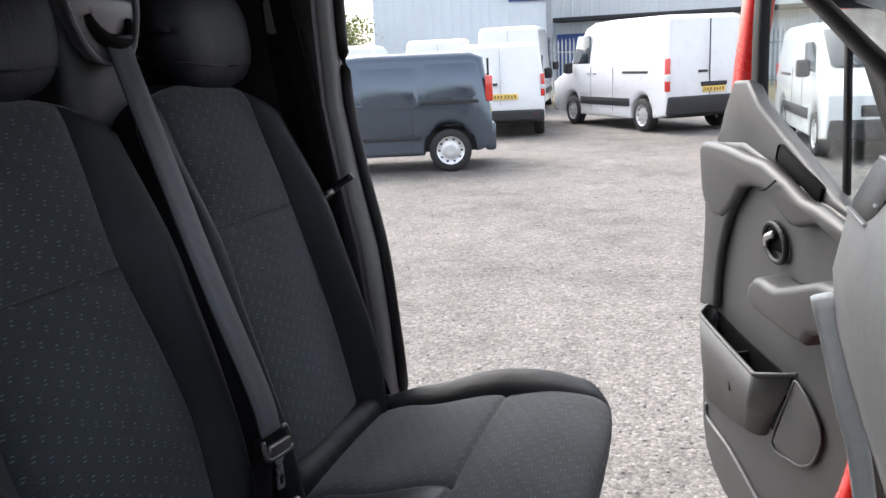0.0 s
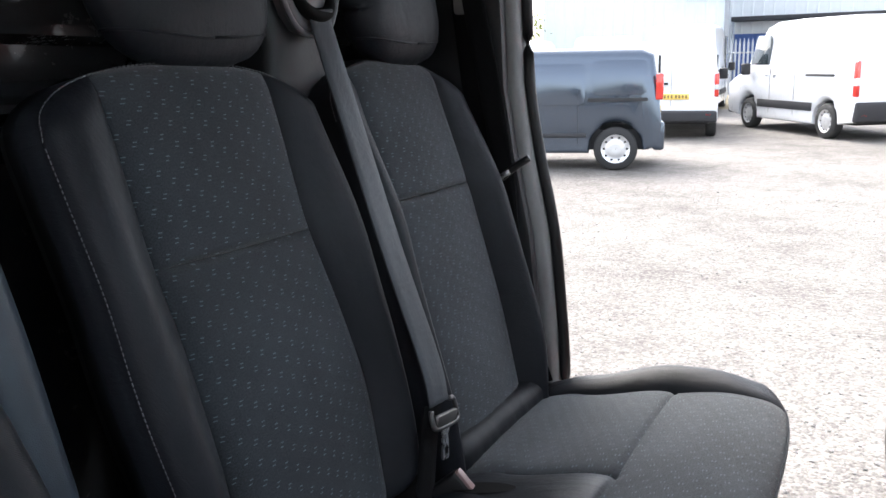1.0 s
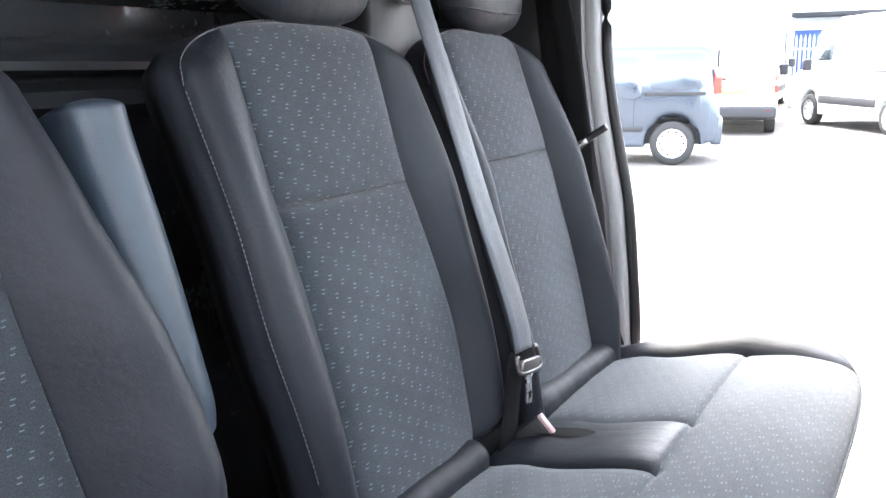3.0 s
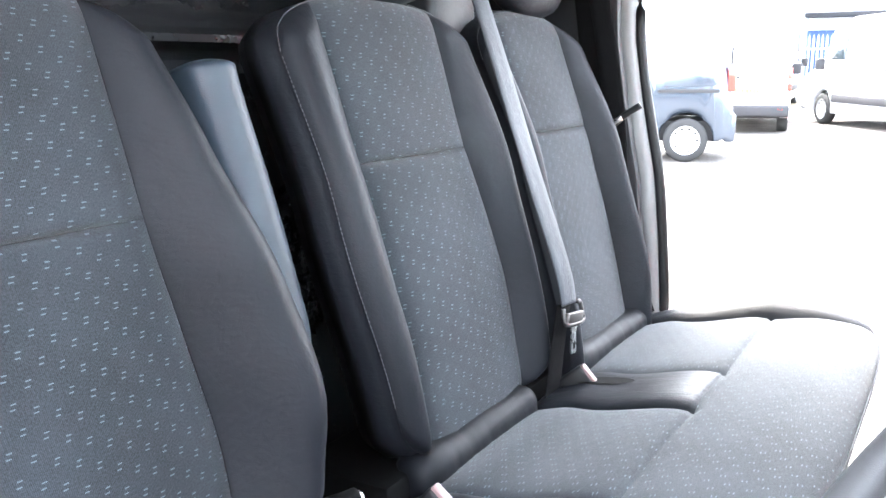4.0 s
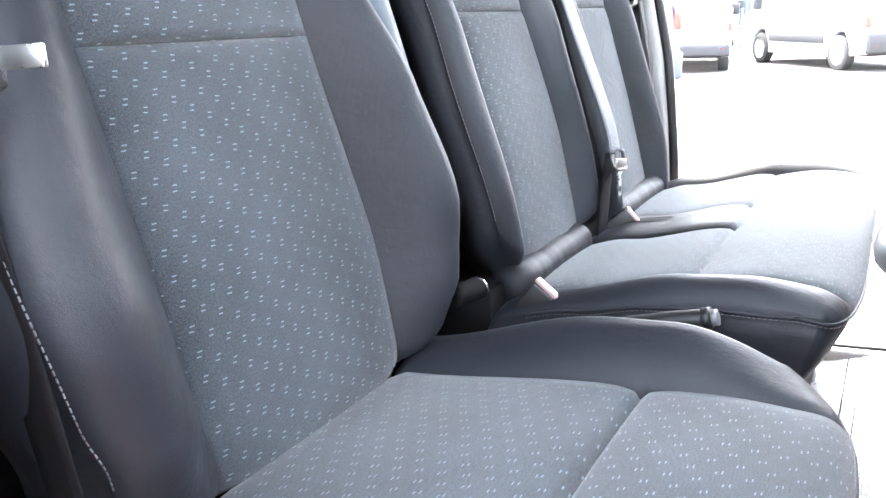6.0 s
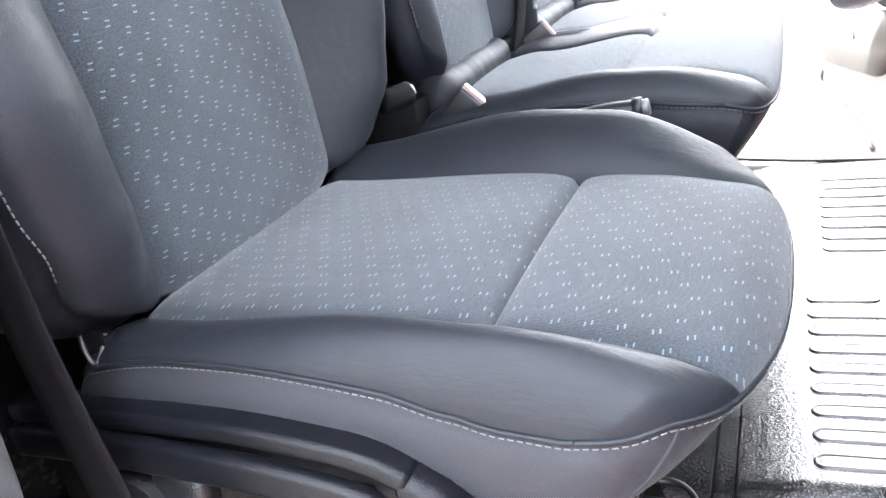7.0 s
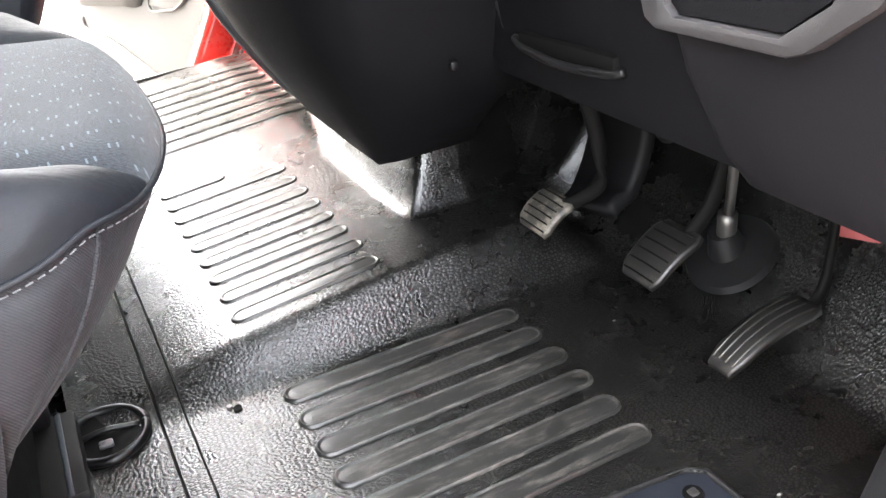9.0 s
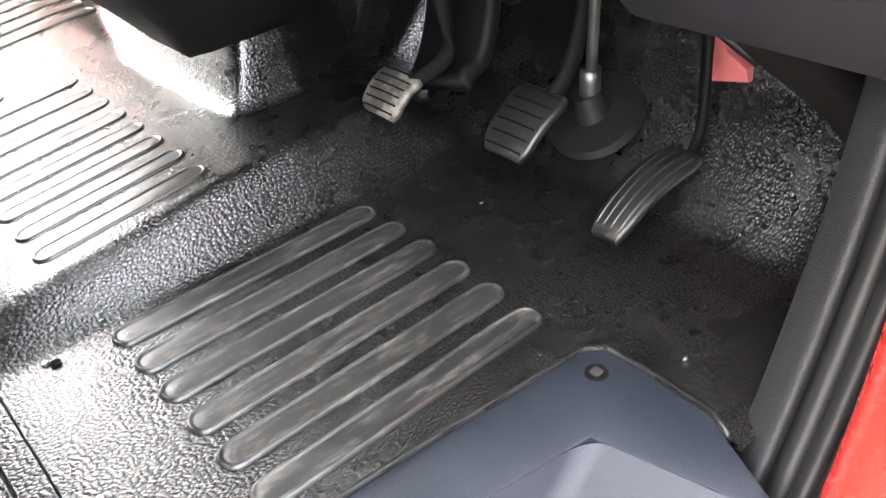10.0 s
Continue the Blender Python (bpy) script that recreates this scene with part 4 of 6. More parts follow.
part("pillar_trim", prism_bm([(-0.16, 0.60), (-0.14, 1.08), (-0.145, 1.25), (-0.20, 1.5), (-0.28, 1.75), (-0.32, 2.10), (-0.79, 2.10), (-0.79, 0.60)], "y", -0.39, -0.33, 0.02, 3), MAT["doortrim"], rp)
for nm, y, lab in (("pillar_front_left", 1.60, "black windscreen pillar beside the passenger door"), ("pillar_front_right", -0.30, "black windscreen pillar beside the driver door")):
    pillar_post(nm, [(1.18, y, 1.15), (1.05, y, 1.42), (0.72, y, 1.86), (0.45, y * 0.98, 2.10)], rounded_rect(0.10, 0.09, 0.03), MAT["plastic"], lab)
ws = thing("window_1", (1.0, 0.65, 1.42), "clear sloping windscreen", "windscreen", kind="structure")
pane = mesh_part("pane", [(1.06, -0.27, 1.42), (1.06, 1.57, 1.42), (0.47, 1.53, 2.10), (0.47, -0.24, 2.10), (1.066, -0.27, 1.425), (1.066, 1.57, 1.425), (0.476, 1.53, 2.105), (0.476, -0.24, 2.105)], [(0, 1, 2, 3), (7, 6, 5, 4), (0, 4, 5, 1), (1, 5, 6, 2), (2, 6, 7, 3), (3, 7, 4, 0)], MAT["glass"], ws, smooth=False)
pane.visible_shadow = False

# sill and kick trim at the driver's door
st = thing("door_step", (0.5, -0.25, 0.52), "dark blue-grey plastic step cover with a sunken tread and a screw", "step cover", kind="structure")
part("step_plate", prism_bm(PLATE[:-1] + [(0.692, -0.36), (0.657, -0.213), (0.383, -0.169), (0.05, -0.165)], "z", 0.56, 0.633, 0.003), MAT["plate"], st)
bm = bmesh.new()
peak, back_top, crease, back_low, front_top, front_low, outer = [bm.verts.new(v) for v in ((0.657, -0.213, 0.632), (0.383, -0.169, 0.632), (0.568, -0.2225, 0.572), (0.383, -0.205, 0.572), (0.692, -0.362, 0.632), (0.615, -0.362, 0.572), (0.383, -0.362, 0.572))]
for q in ((peak, back_top, back_low, crease), (peak, crease, front_low, front_top), (crease, back_low, outer, front_low)):
    bm.faces.new(q)
bmesh.ops.recalc_face_normals(bm, faces=list(bm.faces))
bmesh.ops.bevel(bm, geom=[e for e in bm.edges if len(e.link_faces) == 2], offset=0.016, segments=5, profile=0.5, affect="EDGES")
bmesh.ops.solidify(bm, geom=list(bm.faces), thickness=0.003)
part("tread_recess", bm, MAT["plate"], st, "sunken tread of the step")
bm = bmesh.new()
bmesh.ops.create_cone(bm, cap_ends=True, segments=20, radius1=0.0125, radius2=0.0105, depth=0.004, matrix=Matrix.Translation((0.718, -0.167, 0.6325)))
# black disc paints the shade inside the screw well
part("screw_well", bm, MAT["flatblack"], st)
part("screw", box_bm(0.718, -0.167, 0.634, 0.011, 0.011, 0.006, 0.003), MAT["dullsteel"], st, "recessed steel screw")

for nm, y, lab in (("wall_left", 1.655, "dark body side ahead of the passenger door"), ("wall_right", -0.352, "dark body side ahead of the driver door")):
    e = thing(nm, (1.08, y, 0.5), lab, "body side", kind="structure")
    part("panel", prism_bm([(0.875, 0.5), (0.875, 0.95), (0.90, 1.2), (0.95, 1.42), (1.03, 1.43), (1.19, 1.22), (1.33, 1.15), (1.33, 0.5)], "y", y - 0.02, y + 0.02, 0.006, 2), MAT["trimgrey"], e)
rj = thing("hinge_post", (0.75, 1.68, 0.55), "glossy red painted hinge post at the passenger door", "body post", kind="structure")
v, f = sweep(smooth_path([(0.66, 1.70, 0.60), (0.70, 1.70, 0.68), (0.765, 1.70, 0.80), (0.805, 1.70, 0.92), (0.83, 1.70, 1.10)], 6), rounded_rect(0.10, 0.07, 0.025, 4), (0, 1, 0))
mesh_part("post_skin", v, f, MAT["redpaint"], rj)
kt = thing("kick_trim", (0.8, -0.31, 0.56), "dark grey plastic kick trim with rubber door seals", "trim", kind="structure")
KC = [(0.726, 0.582), (0.739, 0.594), (0.757, 0.622), (0.781, 0.671), (0.808, 0.737), (0.829, 0.797), (0.846, 0.862), (0.855, 0.915), (0.862, 1.03)]
kick = smooth_path([(x, -0.308, z) for x, z in KC], 6)
v, f = sweep(kick, [(-0.03, 0.018), (-0.004, 0.018), (0.0, 0.0165), (0.003, 0.0135), (0.023, -0.011), (0.026, -0.015), (0.026, -0.020), (0.022, -0.022), (-0.03, -0.022)], (0, 1, 0), [0.35, 0.75] + [1.0] * (len(kick) - 2))
mesh_part("trim_band", v, f, MAT["trimgrey"], kt)
for dx_, y, dz_, r in ((-0.014, -0.342, -0.006, 0.012), (-0.020, -0.360, -0.006, 0.010), (-0.024, -0.377, -0.006, 0.009)):
    tube("door_seal", [(x + dx_, y, z + dz_) for x, z in KC], r, MAT["rubber"], kt, "ribbed black rubber door seal", k=6)
bs = thing("body_sill", (0.7, -0.45, 0.40), "glossy red body sill below the driver door", "sill", kind="structure")
v, f = sweep(smooth_path([(0.10, -0.462, 0.50), (0.45, -0.462, 0.51), (0.60, -0.460, 0.545), (0.69, -0.455, 0.61), (0.735, -0.451, 0.675), (0.77, -0.448, 0.76), (0.79, -0.448, 0.90)], 6), rounded_rect(0.11, 0.135, 0.03, 4), (0, 1, 0))
mesh_part("sill_skin", v, f, MAT["redpaint"], bs)
sp = thing("door_sill", (0.35, 1.64, 0.56), "pale grey plastic sill plate below the passenger door", "sill plate", kind="structure")
part("sill_plate", prism_bm([(-0.17, 1.605), (0.74, 1.605), (0.80, 1.635), (0.88, 1.655), (0.88, 1.73), (-0.17, 1.73)], "z", 0.56, 0.672, 0.012, 3), MAT["sillwhite"], sp)

# ---- dashboard ----
da = thing("dashboard", (0.95, 0.65, 0.80), "anthracite moulded dashboard with a hanging centre console", "dashboard")
secs = [(0.800, [(0.667, 0.437), (0.668, 0.53), (0.698, 0.628)]), (0.806, [(0.662, 0.431), (0.660, 0.53), (0.692, 0.628)]), (0.835, [(0.652, 0.408), (0.636, 0.53), (0.660, 0.612)]), (0.872, [(0.638, 0.382), (0.603, 0.53), (0.618, 0.612)]),
        (0.92, [(0.622, 0.345), (0.578, 0.54), (0.588, 0.672)]), (0.98, [(0.60, 0.31), (0.545, 0.56), (0.56, 0.74)]), (1.06, [(0.585, 0.29), (0.515, 0.56), (0.53, 0.76)]), (1.13, [(0.58, 0.27), (0.50, 0.56), (0.515, 0.78)])]
rows = []
for z, ((xr, yr), (xm, ym), (xl, yl)) in secs:
    q = min(1.0, (z - 0.80) / 0.13)
    rows.append([(0.84 + 0.36 * q, yr + 0.10 + 0.06 * q, z), (0.822 - 0.03 * q, yr + 0.004 - 0.030 * q, z), (xr + 0.03, yr - 0.001 - 0.003 * q, z), (xr, yr + 0.006 + 0.014 * q, z), (xr * 0.6 + xm * 0.4 - 0.005 * q, yr * 0.6 + ym * 0.4, z), (xm, ym, z), (xm * 0.4 + xl * 0.6 - 0.004, ym * 0.4 + yl * 0.6, z), (xl, yl - 0.02, z), (xl + 0.03, yl, z), (0.83, yl + 0.02, z), (0.86 + 0.34 * q, yl + 0.05, z)])
zoned_loft(rows, lambda i, j: "c" if j < 10 else None, {"c": ("console_body", "dash", "dark lower console")}, da, lambda a, b: (rows[a][b][1], rows[a][b][2]))
mesh_part("console_underside", rows[0], [tuple(range(11))], MAT["dash"], da, smooth=False)
tube("console_trim", [(0.715, 0.650, 0.800), (0.668, 0.638, 0.838), (0.624, 0.640, 0.874), (0.592, 0.695, 0.92), (0.562, 0.758, 0.98), (0.532, 0.780, 1.06), (0.517, 0.795, 1.13)], 0.013, MAT["doortrim"], da, "pale grey edge strip of the console", n=12)
part("console_screw", box_bm(0.722, 0.288, 0.971, 0.012, 0.012, 0.012, 0.004), MAT["blackmetal"], da)
stk = [(0.715, 1.13), (0.682, 1.27), (0.645, 1.40), (0.626, 1.48), (0.622, 1.545), (0.636, 1.605), (0.68, 1.667), (0.76, 1.67), (0.86, 1.60), (1.03, 1.40), (1.2, 1.28), (1.2, 1.13)]
part("centre_fascia", prism_bm(stk, "y", 0.46, 0.93, 0.03, 3), MAT["dashlight"], da, "pale grey centre fascia of the dashboard")
part("console_edge", box_bm(0.575, 0.56, 1.150, 0.08, 0.40, 0.016, 0.007, 3), MAT["guide"], da, "pale edge round the gear lever")
vent = part("air_vent", box_bm(0.668, 0.855, 1.628, 0.04, 0.115, 0.075, 0.016, m=Matrix.Rotation(radians(28), 4, "Y")), MAT["plastic"], da, "black slatted air vent")
for k in range(4):
    part("vent_slat", box_bm(0.642 + 0.010 * k, 0.855, 1.606 + 0.017 * k, 0.016, 0.10, 0.004, 0.0015, m=Matrix.Rotation(radians(25), 4, "Y")), MAT["silver"], vent)
v, f = sweep(smooth_path([(0.615, 0.922, 1.508), (0.626, 0.924, 1.456), (0.639, 0.925, 1.39), (0.653, 0.925, 1.331), (0.661, 0.925, 1.271), (0.672, 0.925, 1.19)], 5), rounded_rect(0.024, 0.024, 0.007), (0, 1, 0))
mesh_part("fascia_strip", v, f, MAT["stripwhite"], da, "pale strip along the fascia")
mid = [(0.780, 0.972), (0.792, 0.948), (0.825, 0.934), (0.90, 0.934), (1.2, 0.98), (1.2, 1.28), (1.04, 1.40), (0.92, 1.47), (0.80, 1.50), (0.76, 1.40), (0.775, 1.15)]
part("fascia_side", prism_bm([(0.70, 1.125), (0.66, 1.30), (0.66, 1.52), (0.80, 1.56), (1.03, 1.40), (1.2, 1.28), (1.2, 1.125)], "y", 0.298, 0.458, 0.012, 3), MAT["dash"], da)
part("driver_side", prism_bm(mid, "y", -0.17, 0.30, 0.012, 3), MAT["dash"], da)
knee = [(0.765, 1.03), (0.774, 0.968), (0.790, 0.938), (0.825, 0.928), (0.90, 0.934), (1.2, 0.98), (1.2, 1.28), (1.04, 1.40), (0.92, 1.47), (0.78, 1.50), (0.735, 1.40), (0.742, 1.15)]
bm = prism_bm(knee, "y", -0.36, 0.0, 0.022, 4)
for v in bm.verts:
    if v.co.y > -0.1:
        v.co.y -= 0.035 + 0.62 * max(0.0, min(0.14, 1.075 - v.co.z))
part("knee_panel", bm, MAT["knee"], da, "dark grey knee panel below the steering column")
part("passenger_side", prism_bm(mid, "y", 0.90, 1.58, 0.015, 3), MAT["dash"], da)
# open tray with a lip beside the console; a black block paints its shade
part("tray_recess", box_bm(0.780, 0.125, 1.010, 0.02, 0.18, 0.020, 0.006, m=Matrix.Rotation(radians(-2), 4, "X")), MAT["flatblack"], da)
tube("tray_lip", [(0.776, 0.228, 1.006), (0.771, 0.20, 1.000), (0.769, 0.13, 0.996), (0.771, 0.045, 1.003), (0.777, 0.025, 1.008)], 0.005, MAT["rubber"], da)
tube("column_lever", [(0.742, 0.122, 1.084), (0.741, 0.104, 1.112), (0.746, 0.088, 1.14), (0.756, 0.074, 1.165)], 0.0095, MAT["dullsteel"], da, "pale ridged lever below the steering column", n=12)
tube("tray_edge", [(0.79, 0.285, 1.16), (0.782, 0.275, 1.05), (0.788, 0.245, 0.985)], 0.006, MAT["dash"], da)
cowl = [(-0.035, 1.21), (-0.046, 1.10), (-0.052, 1.084), (-0.066, 1.076), (-0.205, 1.079), (-0.222, 1.085), (-0.275, 1.125), (-0.33, 1.21), (-0.285, 1.21), (-0.238, 1.122), (-0.198, 1.093), (-0.088, 1.090), (-0.078, 1.098), (-0.068, 1.21)]
part("cowl_edge", prism_bm(cowl, "x", 0.733, 0.765, 0.004, 2), MAT["cowl"], da, "grey angular rim of the steering cowl")
part("cowl_pocket", prism_bm([(-0.070, 1.21), (-0.080, 1.10), (-0.090, 1.092), (-0.198, 1.095), (-0.236, 1.124), (-0.283, 1.21)], "x", 0.7395, 0.77), MAT["dash"], da)

# steering wheel
ctr, tilt = Vector((0.465, 0.118, 1.468)), radians(53)
ax1, ax2 = Vector((0, 1, 0)), Vector((math.cos(tilt), 0, math.sin(tilt)))
ring = [ctr + ax1 * 0.185 * math.cos(a) + ax2 * 0.185 * math.sin(a) for a in [2 * math.pi * k / 48 for k in range(49)]]
v, f = sweep(ring, circle(0.0145, 12), tuple(ax1.cross(ax2)), cap=False)
sw = mesh_part("steering_wheel", v, f, MAT["wheelgrey"], da, "grey smooth steering wheel")
nrm = ax1.cross(ax2).normalized()
if nrm.x > 0:
    nrm = -nrm
rotm = Matrix((ax1, ax2, ax1.cross(ax2))).transposed().to_4x4()
part("hub", box_bm(*(ctr - nrm * 0.02), 0.15, 0.13, 0.05, 0.02, 3, m=rotm), MAT["dash"], sw)
for a in (radians(0), radians(180), radians(270)):
    d = ax1 * math.cos(a) + ax2 * math.sin(a)
    tube("spoke", [ctr + d * 0.05 - nrm * 0.015, ctr + d * 0.12 - nrm * 0.01, ctr + d * 0.18], 0.014, MAT["dash"], sw)
tube("column", [ctr - nrm * 0.03, Vector((0.80, 0.118, 1.27))], 0.045, MAT["dash"], sw, k=3)

# ---- passenger door, open ----
HINGE, ENDP = Vector((0.88, 1.66, 0)), Vector((0.488, 2.62, 0))
dv = ENDP - HINGE
dx = dv.normalized()
dn = Vector((-dx.y, dx.x, 0))
if dn.x > 0:
    dn = -dn
DM = Matrix(((dx.x, dn.x, 0, HINGE.x), (dx.y, dn.y, 0, HINGE.y), (0, 0, 1, 0), (0, 0, 0, 1)))
dr = thing("passenger_door", (0.5, 0, 0.48), "open red van door with grey plastic inner trim", "door", place=V @ DM)
door_out = [(0.02, 0.50), (0.85, 0.49), (0.98, 0.58), (1.035, 0.80), (1.035, 1.1), (1.00, 1.50), (0.95, 1.53), (0.02, 1.36)]
part("outer_skin", prism_bm(door_out, "y", -0.085, -0.02, 0.012, 2), MAT["redpaint"], dr, "red painted door skin")
trim_out = [(0.20, 0.46), (0.80, 0.435), (0.89, 0.445), (0.98, 0.49), (1.035, 0.55), (1.055, 0.63), (1.05, 0.77), (1.025, 0.92), (1.0, 1.03), (0.965, 1.18), (0.945, 1.30), (0.945, 1.38), (0.955, 1.45), (0.95, 1.522), (0.92, 1.535), (0.73, 1.545), (0.03, 1.36), (0.10, 0.95), (0.19, 0.70)]
part("inner_trim", prism_bm(trim_out, "y", -0.022, 0.020, 0.014, 3), MAT["doortrim"], dr, "grey grained plastic inner trim")
sail = [(0.02, 1.36), (0.30, 1.45), (0.66, 1.645), (0.72, 1.705), (0.80, 1.705), (0.86, 1.63), (0.90, 1.565), (0.93, 1.525), (0.72, 1.50)]
part("window_surround", prism_bm(sail, "y", -0.03, 0.012, 0.010, 3), MAT["doortrim"], dr)
shoulder = [(0.945, 1.515), (0.935, 1.40), (0.915, 1.36), (0.87, 1.335), (0.80, 1.335), (0.736, 1.38), (0.68, 1.430), (0.62, 1.443), (0.542, 1.443), (0.499, 1.413), (0.42, 1.376), (0.385, 1.374), (0.30, 1.395), (0.20, 1.36), (0.10, 1.345), (0.10, 1.385), (0.30, 1.436), (0.364, 1.443), (0.449, 1.478), (0.55, 1.512), (0.642, 1.520), (0.752, 1.534), (0.875, 1.540), (0.925, 1.535)]
part("sill_shoulder", prism_bm(shoulder, "y", 0.018, 0.056, 0.016, 4), MAT["doortrim"], dr, "raised rounded shoulder of the trim")
# groove and tray are black pieces: their shade is painted, nothing is hollowed
tube("sill_groove", [(0.542, 0.064, 1.445), (0.50, 0.067, 1.452), (0.45, 0.067, 1.478)], 0.0025, MAT["flatblack"], dr)
part("sill_tray", box_bm(0.44, 0.014, 1.490, 0.22, 0.012, 0.05, 0.012, m=Matrix.Rotation(radians(-24), 4, "Y")), MAT["flatblack"], dr)
part("trim_band", prism_bm([(0.995, 1.035), (0.96, 1.18), (0.94, 1.30), (0.935, 1.38), (0.90, 1.40), (0.76, 1.41), (0.72, 1.395), (0.76, 1.36), (0.80, 1.30), (0.84, 1.22), (0.868, 1.13), (0.88, 1.05)], "y", 0.018, 0.046, 0.013, 4), MAT["doortrim"], dr)
hz = []
for k in range(25):
    a = 2 * math.pi * k / 24
    hz.append((0.529 + 0.054 * math.cos(a), 0.030, 1.312 + 0.046 * math.sin(a) + 0.15 * 0.054 * math.cos(a)))
tube("handle_bezel", hz, 0.008, MAT["plastic"], dr, "oval black handle surround", k=2, up=(0, 1, 0))
# solid black block in place of the handle cup's inner shade
part("handle_cup", box_bm(0.529, 0.018, 1.312, 0.09, 0.016, 0.055, 0.012), MAT["flatblack"], dr)
tube("door_handle", [(0.572, 0.030, 1.300), (0.550, 0.040, 1.322), (0.525, 0.034, 1.335)], 0.010, MAT["steel"], dr, "bright inner door handle")
grip = [(0.548, 1.172), (0.530, 1.212), (0.500, 1.236), (0.468, 1.242), (0.43, 1.236), (0.391, 1.236), (0.329, 1.255), (0.20, 1.296), (0.10, 1.30), (0.10, 1.20), (0.24, 1.165), (0.263, 1.134), (0.33, 1.137), (0.391, 1.143), (0.492, 1.152)]
part("pull_grip", prism_bm(grip, "y", 0.018, 0.105, 0.020, 4), MAT["doortrim"], dr, "moulded grey pull grip")
pk = [(0.44, 0.022, 0.996), (0.465, 0.060, 0.991), (0.498, 0.095, 0.985), (0.512, 0.102, 0.984), (0.53, 0.101, 0.986), (0.70, 0.094, 1.006), (0.88, 0.083, 1.026), (0.915, 0.072, 1.031), (0.925, 0.05, 1.046), (0.90, 0.022, 1.07)]
pb = [(0.60, 0.022, 0.768), (0.622, 0.034, 0.760), (0.645, 0.050, 0.764), (0.655, 0.056, 0.768), (0.67, 0.056, 0.766), (0.80, 0.054, 0.756), (0.93, 0.050, 0.748), (0.958, 0.045, 0.765), (0.975, 0.034, 0.80), (0.98, 0.022, 0.83)]
top, low = smooth_path(pk, 5), smooth_path(pb, 5)
verts, faces, n = [], [], len(top)
for a, b in zip(top, low):
    o = Vector((0, 0.008, 0))
    for p in (a, a.lerp(b, 0.5) + Vector((0, 0.004, 0)), b):
        verts.append(tuple(p))
    for p in (a.lerp(b, 0.95), a.lerp(b, 0.5) + Vector((0, 0.004, 0)), a):
        verts.append((p.x, max(0.0205, p.y - 0.010), p.z))
for i in range(n - 1):
    for j in range(6):
        faces.append((i * 6 + j, i * 6 + (j + 1) % 6, (i + 1) * 6 + (j + 1) % 6, (i + 1) * 6 + j))
mesh_part("pocket", verts, faces, MAT["doortrim"], dr, "deep grey plastic door pocket")
tube("pocket_lip", [(p.x, p.y - 0.004, p.z) for p in top[::3]], 0.006, MAT["doortrim"], dr)
# black sheet paints the shade inside the pocket
part("pocket_inside", prism_bm([(0.50, 0.80), (0.49, 0.978), (0.70, 1.000), (0.90, 1.030), (0.93, 0.82)], "y", 0.019, 0.025), MAT["flatblack"], dr)
part("pocket_divider", box_bm(0.70, 0.052, 0.92, 0.012, 0.06, 0.11, 0.003), MAT["plastic"], dr)
spk = [(0.43, 0.985), (0.405, 0.980), (0.36, 0.955), (0.315, 0.912), (0.312, 0.87), (0.345, 0.81), (0.40, 0.775), (0.45, 0.765), (0.55, 0.772)]
part("speaker_cover", prism_bm(spk, "y", 0.02, 0.032, 0.006, 2), MAT["doortrim"], dr)
tube("speaker_edge", [(x, 0.030, z) for x, z in spk + spk[:1]], 0.004, MAT["doortrim"], dr, k=4, up=(0, 1, 0))
tube("lower_ridge", [(1.01, 0.018, 0.70), (1.005, 0.022, 0.66), (0.96, 0.024, 0.645), (0.846, 0.024, 0.625), (0.75, 0.024, 0.592), (0.60, 0.022, 0.53)], 0.009, MAT["doortrim"], dr, "raised rounded rib across the lower trim")
frame_path = [(0.91, -0.05, 1.50), (0.865, -0.055, 1.66), (0.815, -0.06, 1.85), (0.77, -0.065, 2.0), (0.71, -0.07, 2.06), (0.5, -0.07, 2.06), (0.30, -0.065, 1.92), (0.02, -0.05, 1.50)]
v, f = sweep(smooth_path(frame_path, 6), rounded_rect(0.07, 0.075, 0.018), (0, 1, 0))
mesh_part("window_frame", v, f, MAT["redpaint"], dr, "red painted window frame")
v, f = sweep(smooth_path([(0.735, -0.03, 1.62), (0.725, -0.035, 1.85), (0.70, -0.04, 1.98), (0.63, -0.045, 2.01), (0.5, -0.045, 2.01), (0.32, -0.04, 1.87), (0.08, -0.03, 1.50)], 6), rounded_rect(0.05, 0.035, 0.012), (0, 1, 0))
mesh_part("window_seal", v, f, MAT["rubber"], dr, "black rubber window seal")
part("quarter_post", box_bm(0.318, -0.03, 1.66, 0.016, 0.016, 0.42, 0.005), MAT["rubber"], dr)
pane = part("pane", prism_bm([(0.05, 1.31), (0.30, 1.40), (0.70, 1.60), (0.80, 1.64), (0.76, 1.98), (0.5, 2.0), (0.30, 1.88)], "y", -0.048, -0.043), MAT["glass"], dr, "clear side window", smooth=False)
pane.visible_shadow = False


# ---- driver door, open; out of view, added to block sky light ----
od = thing("unseen_driver_door", (0.5, 0, 0.48), "unseen open red driver door, added to block side light", "door", place=V @ Matrix(((-0.378, -0.926, 0, 0.88), (-0.926, 0.378, 0, -0.385), (0, 0, 1, 0), (0, 0, 0, 1))))
part("outer_skin", prism_bm(door_out, "y", -0.085, -0.02, 0.012, 2), MAT["redpaint"], od, "red painted door skin")
part("inner_trim", prism_bm(trim_out, "y", -0.022, 0.030, 0.014, 3), MAT["doortrim"], od, "dark grained plastic inner trim")
v, f = sweep(smooth_path(frame_path, 6), rounded_rect(0.07, 0.075, 0.018), (0, 1, 0))
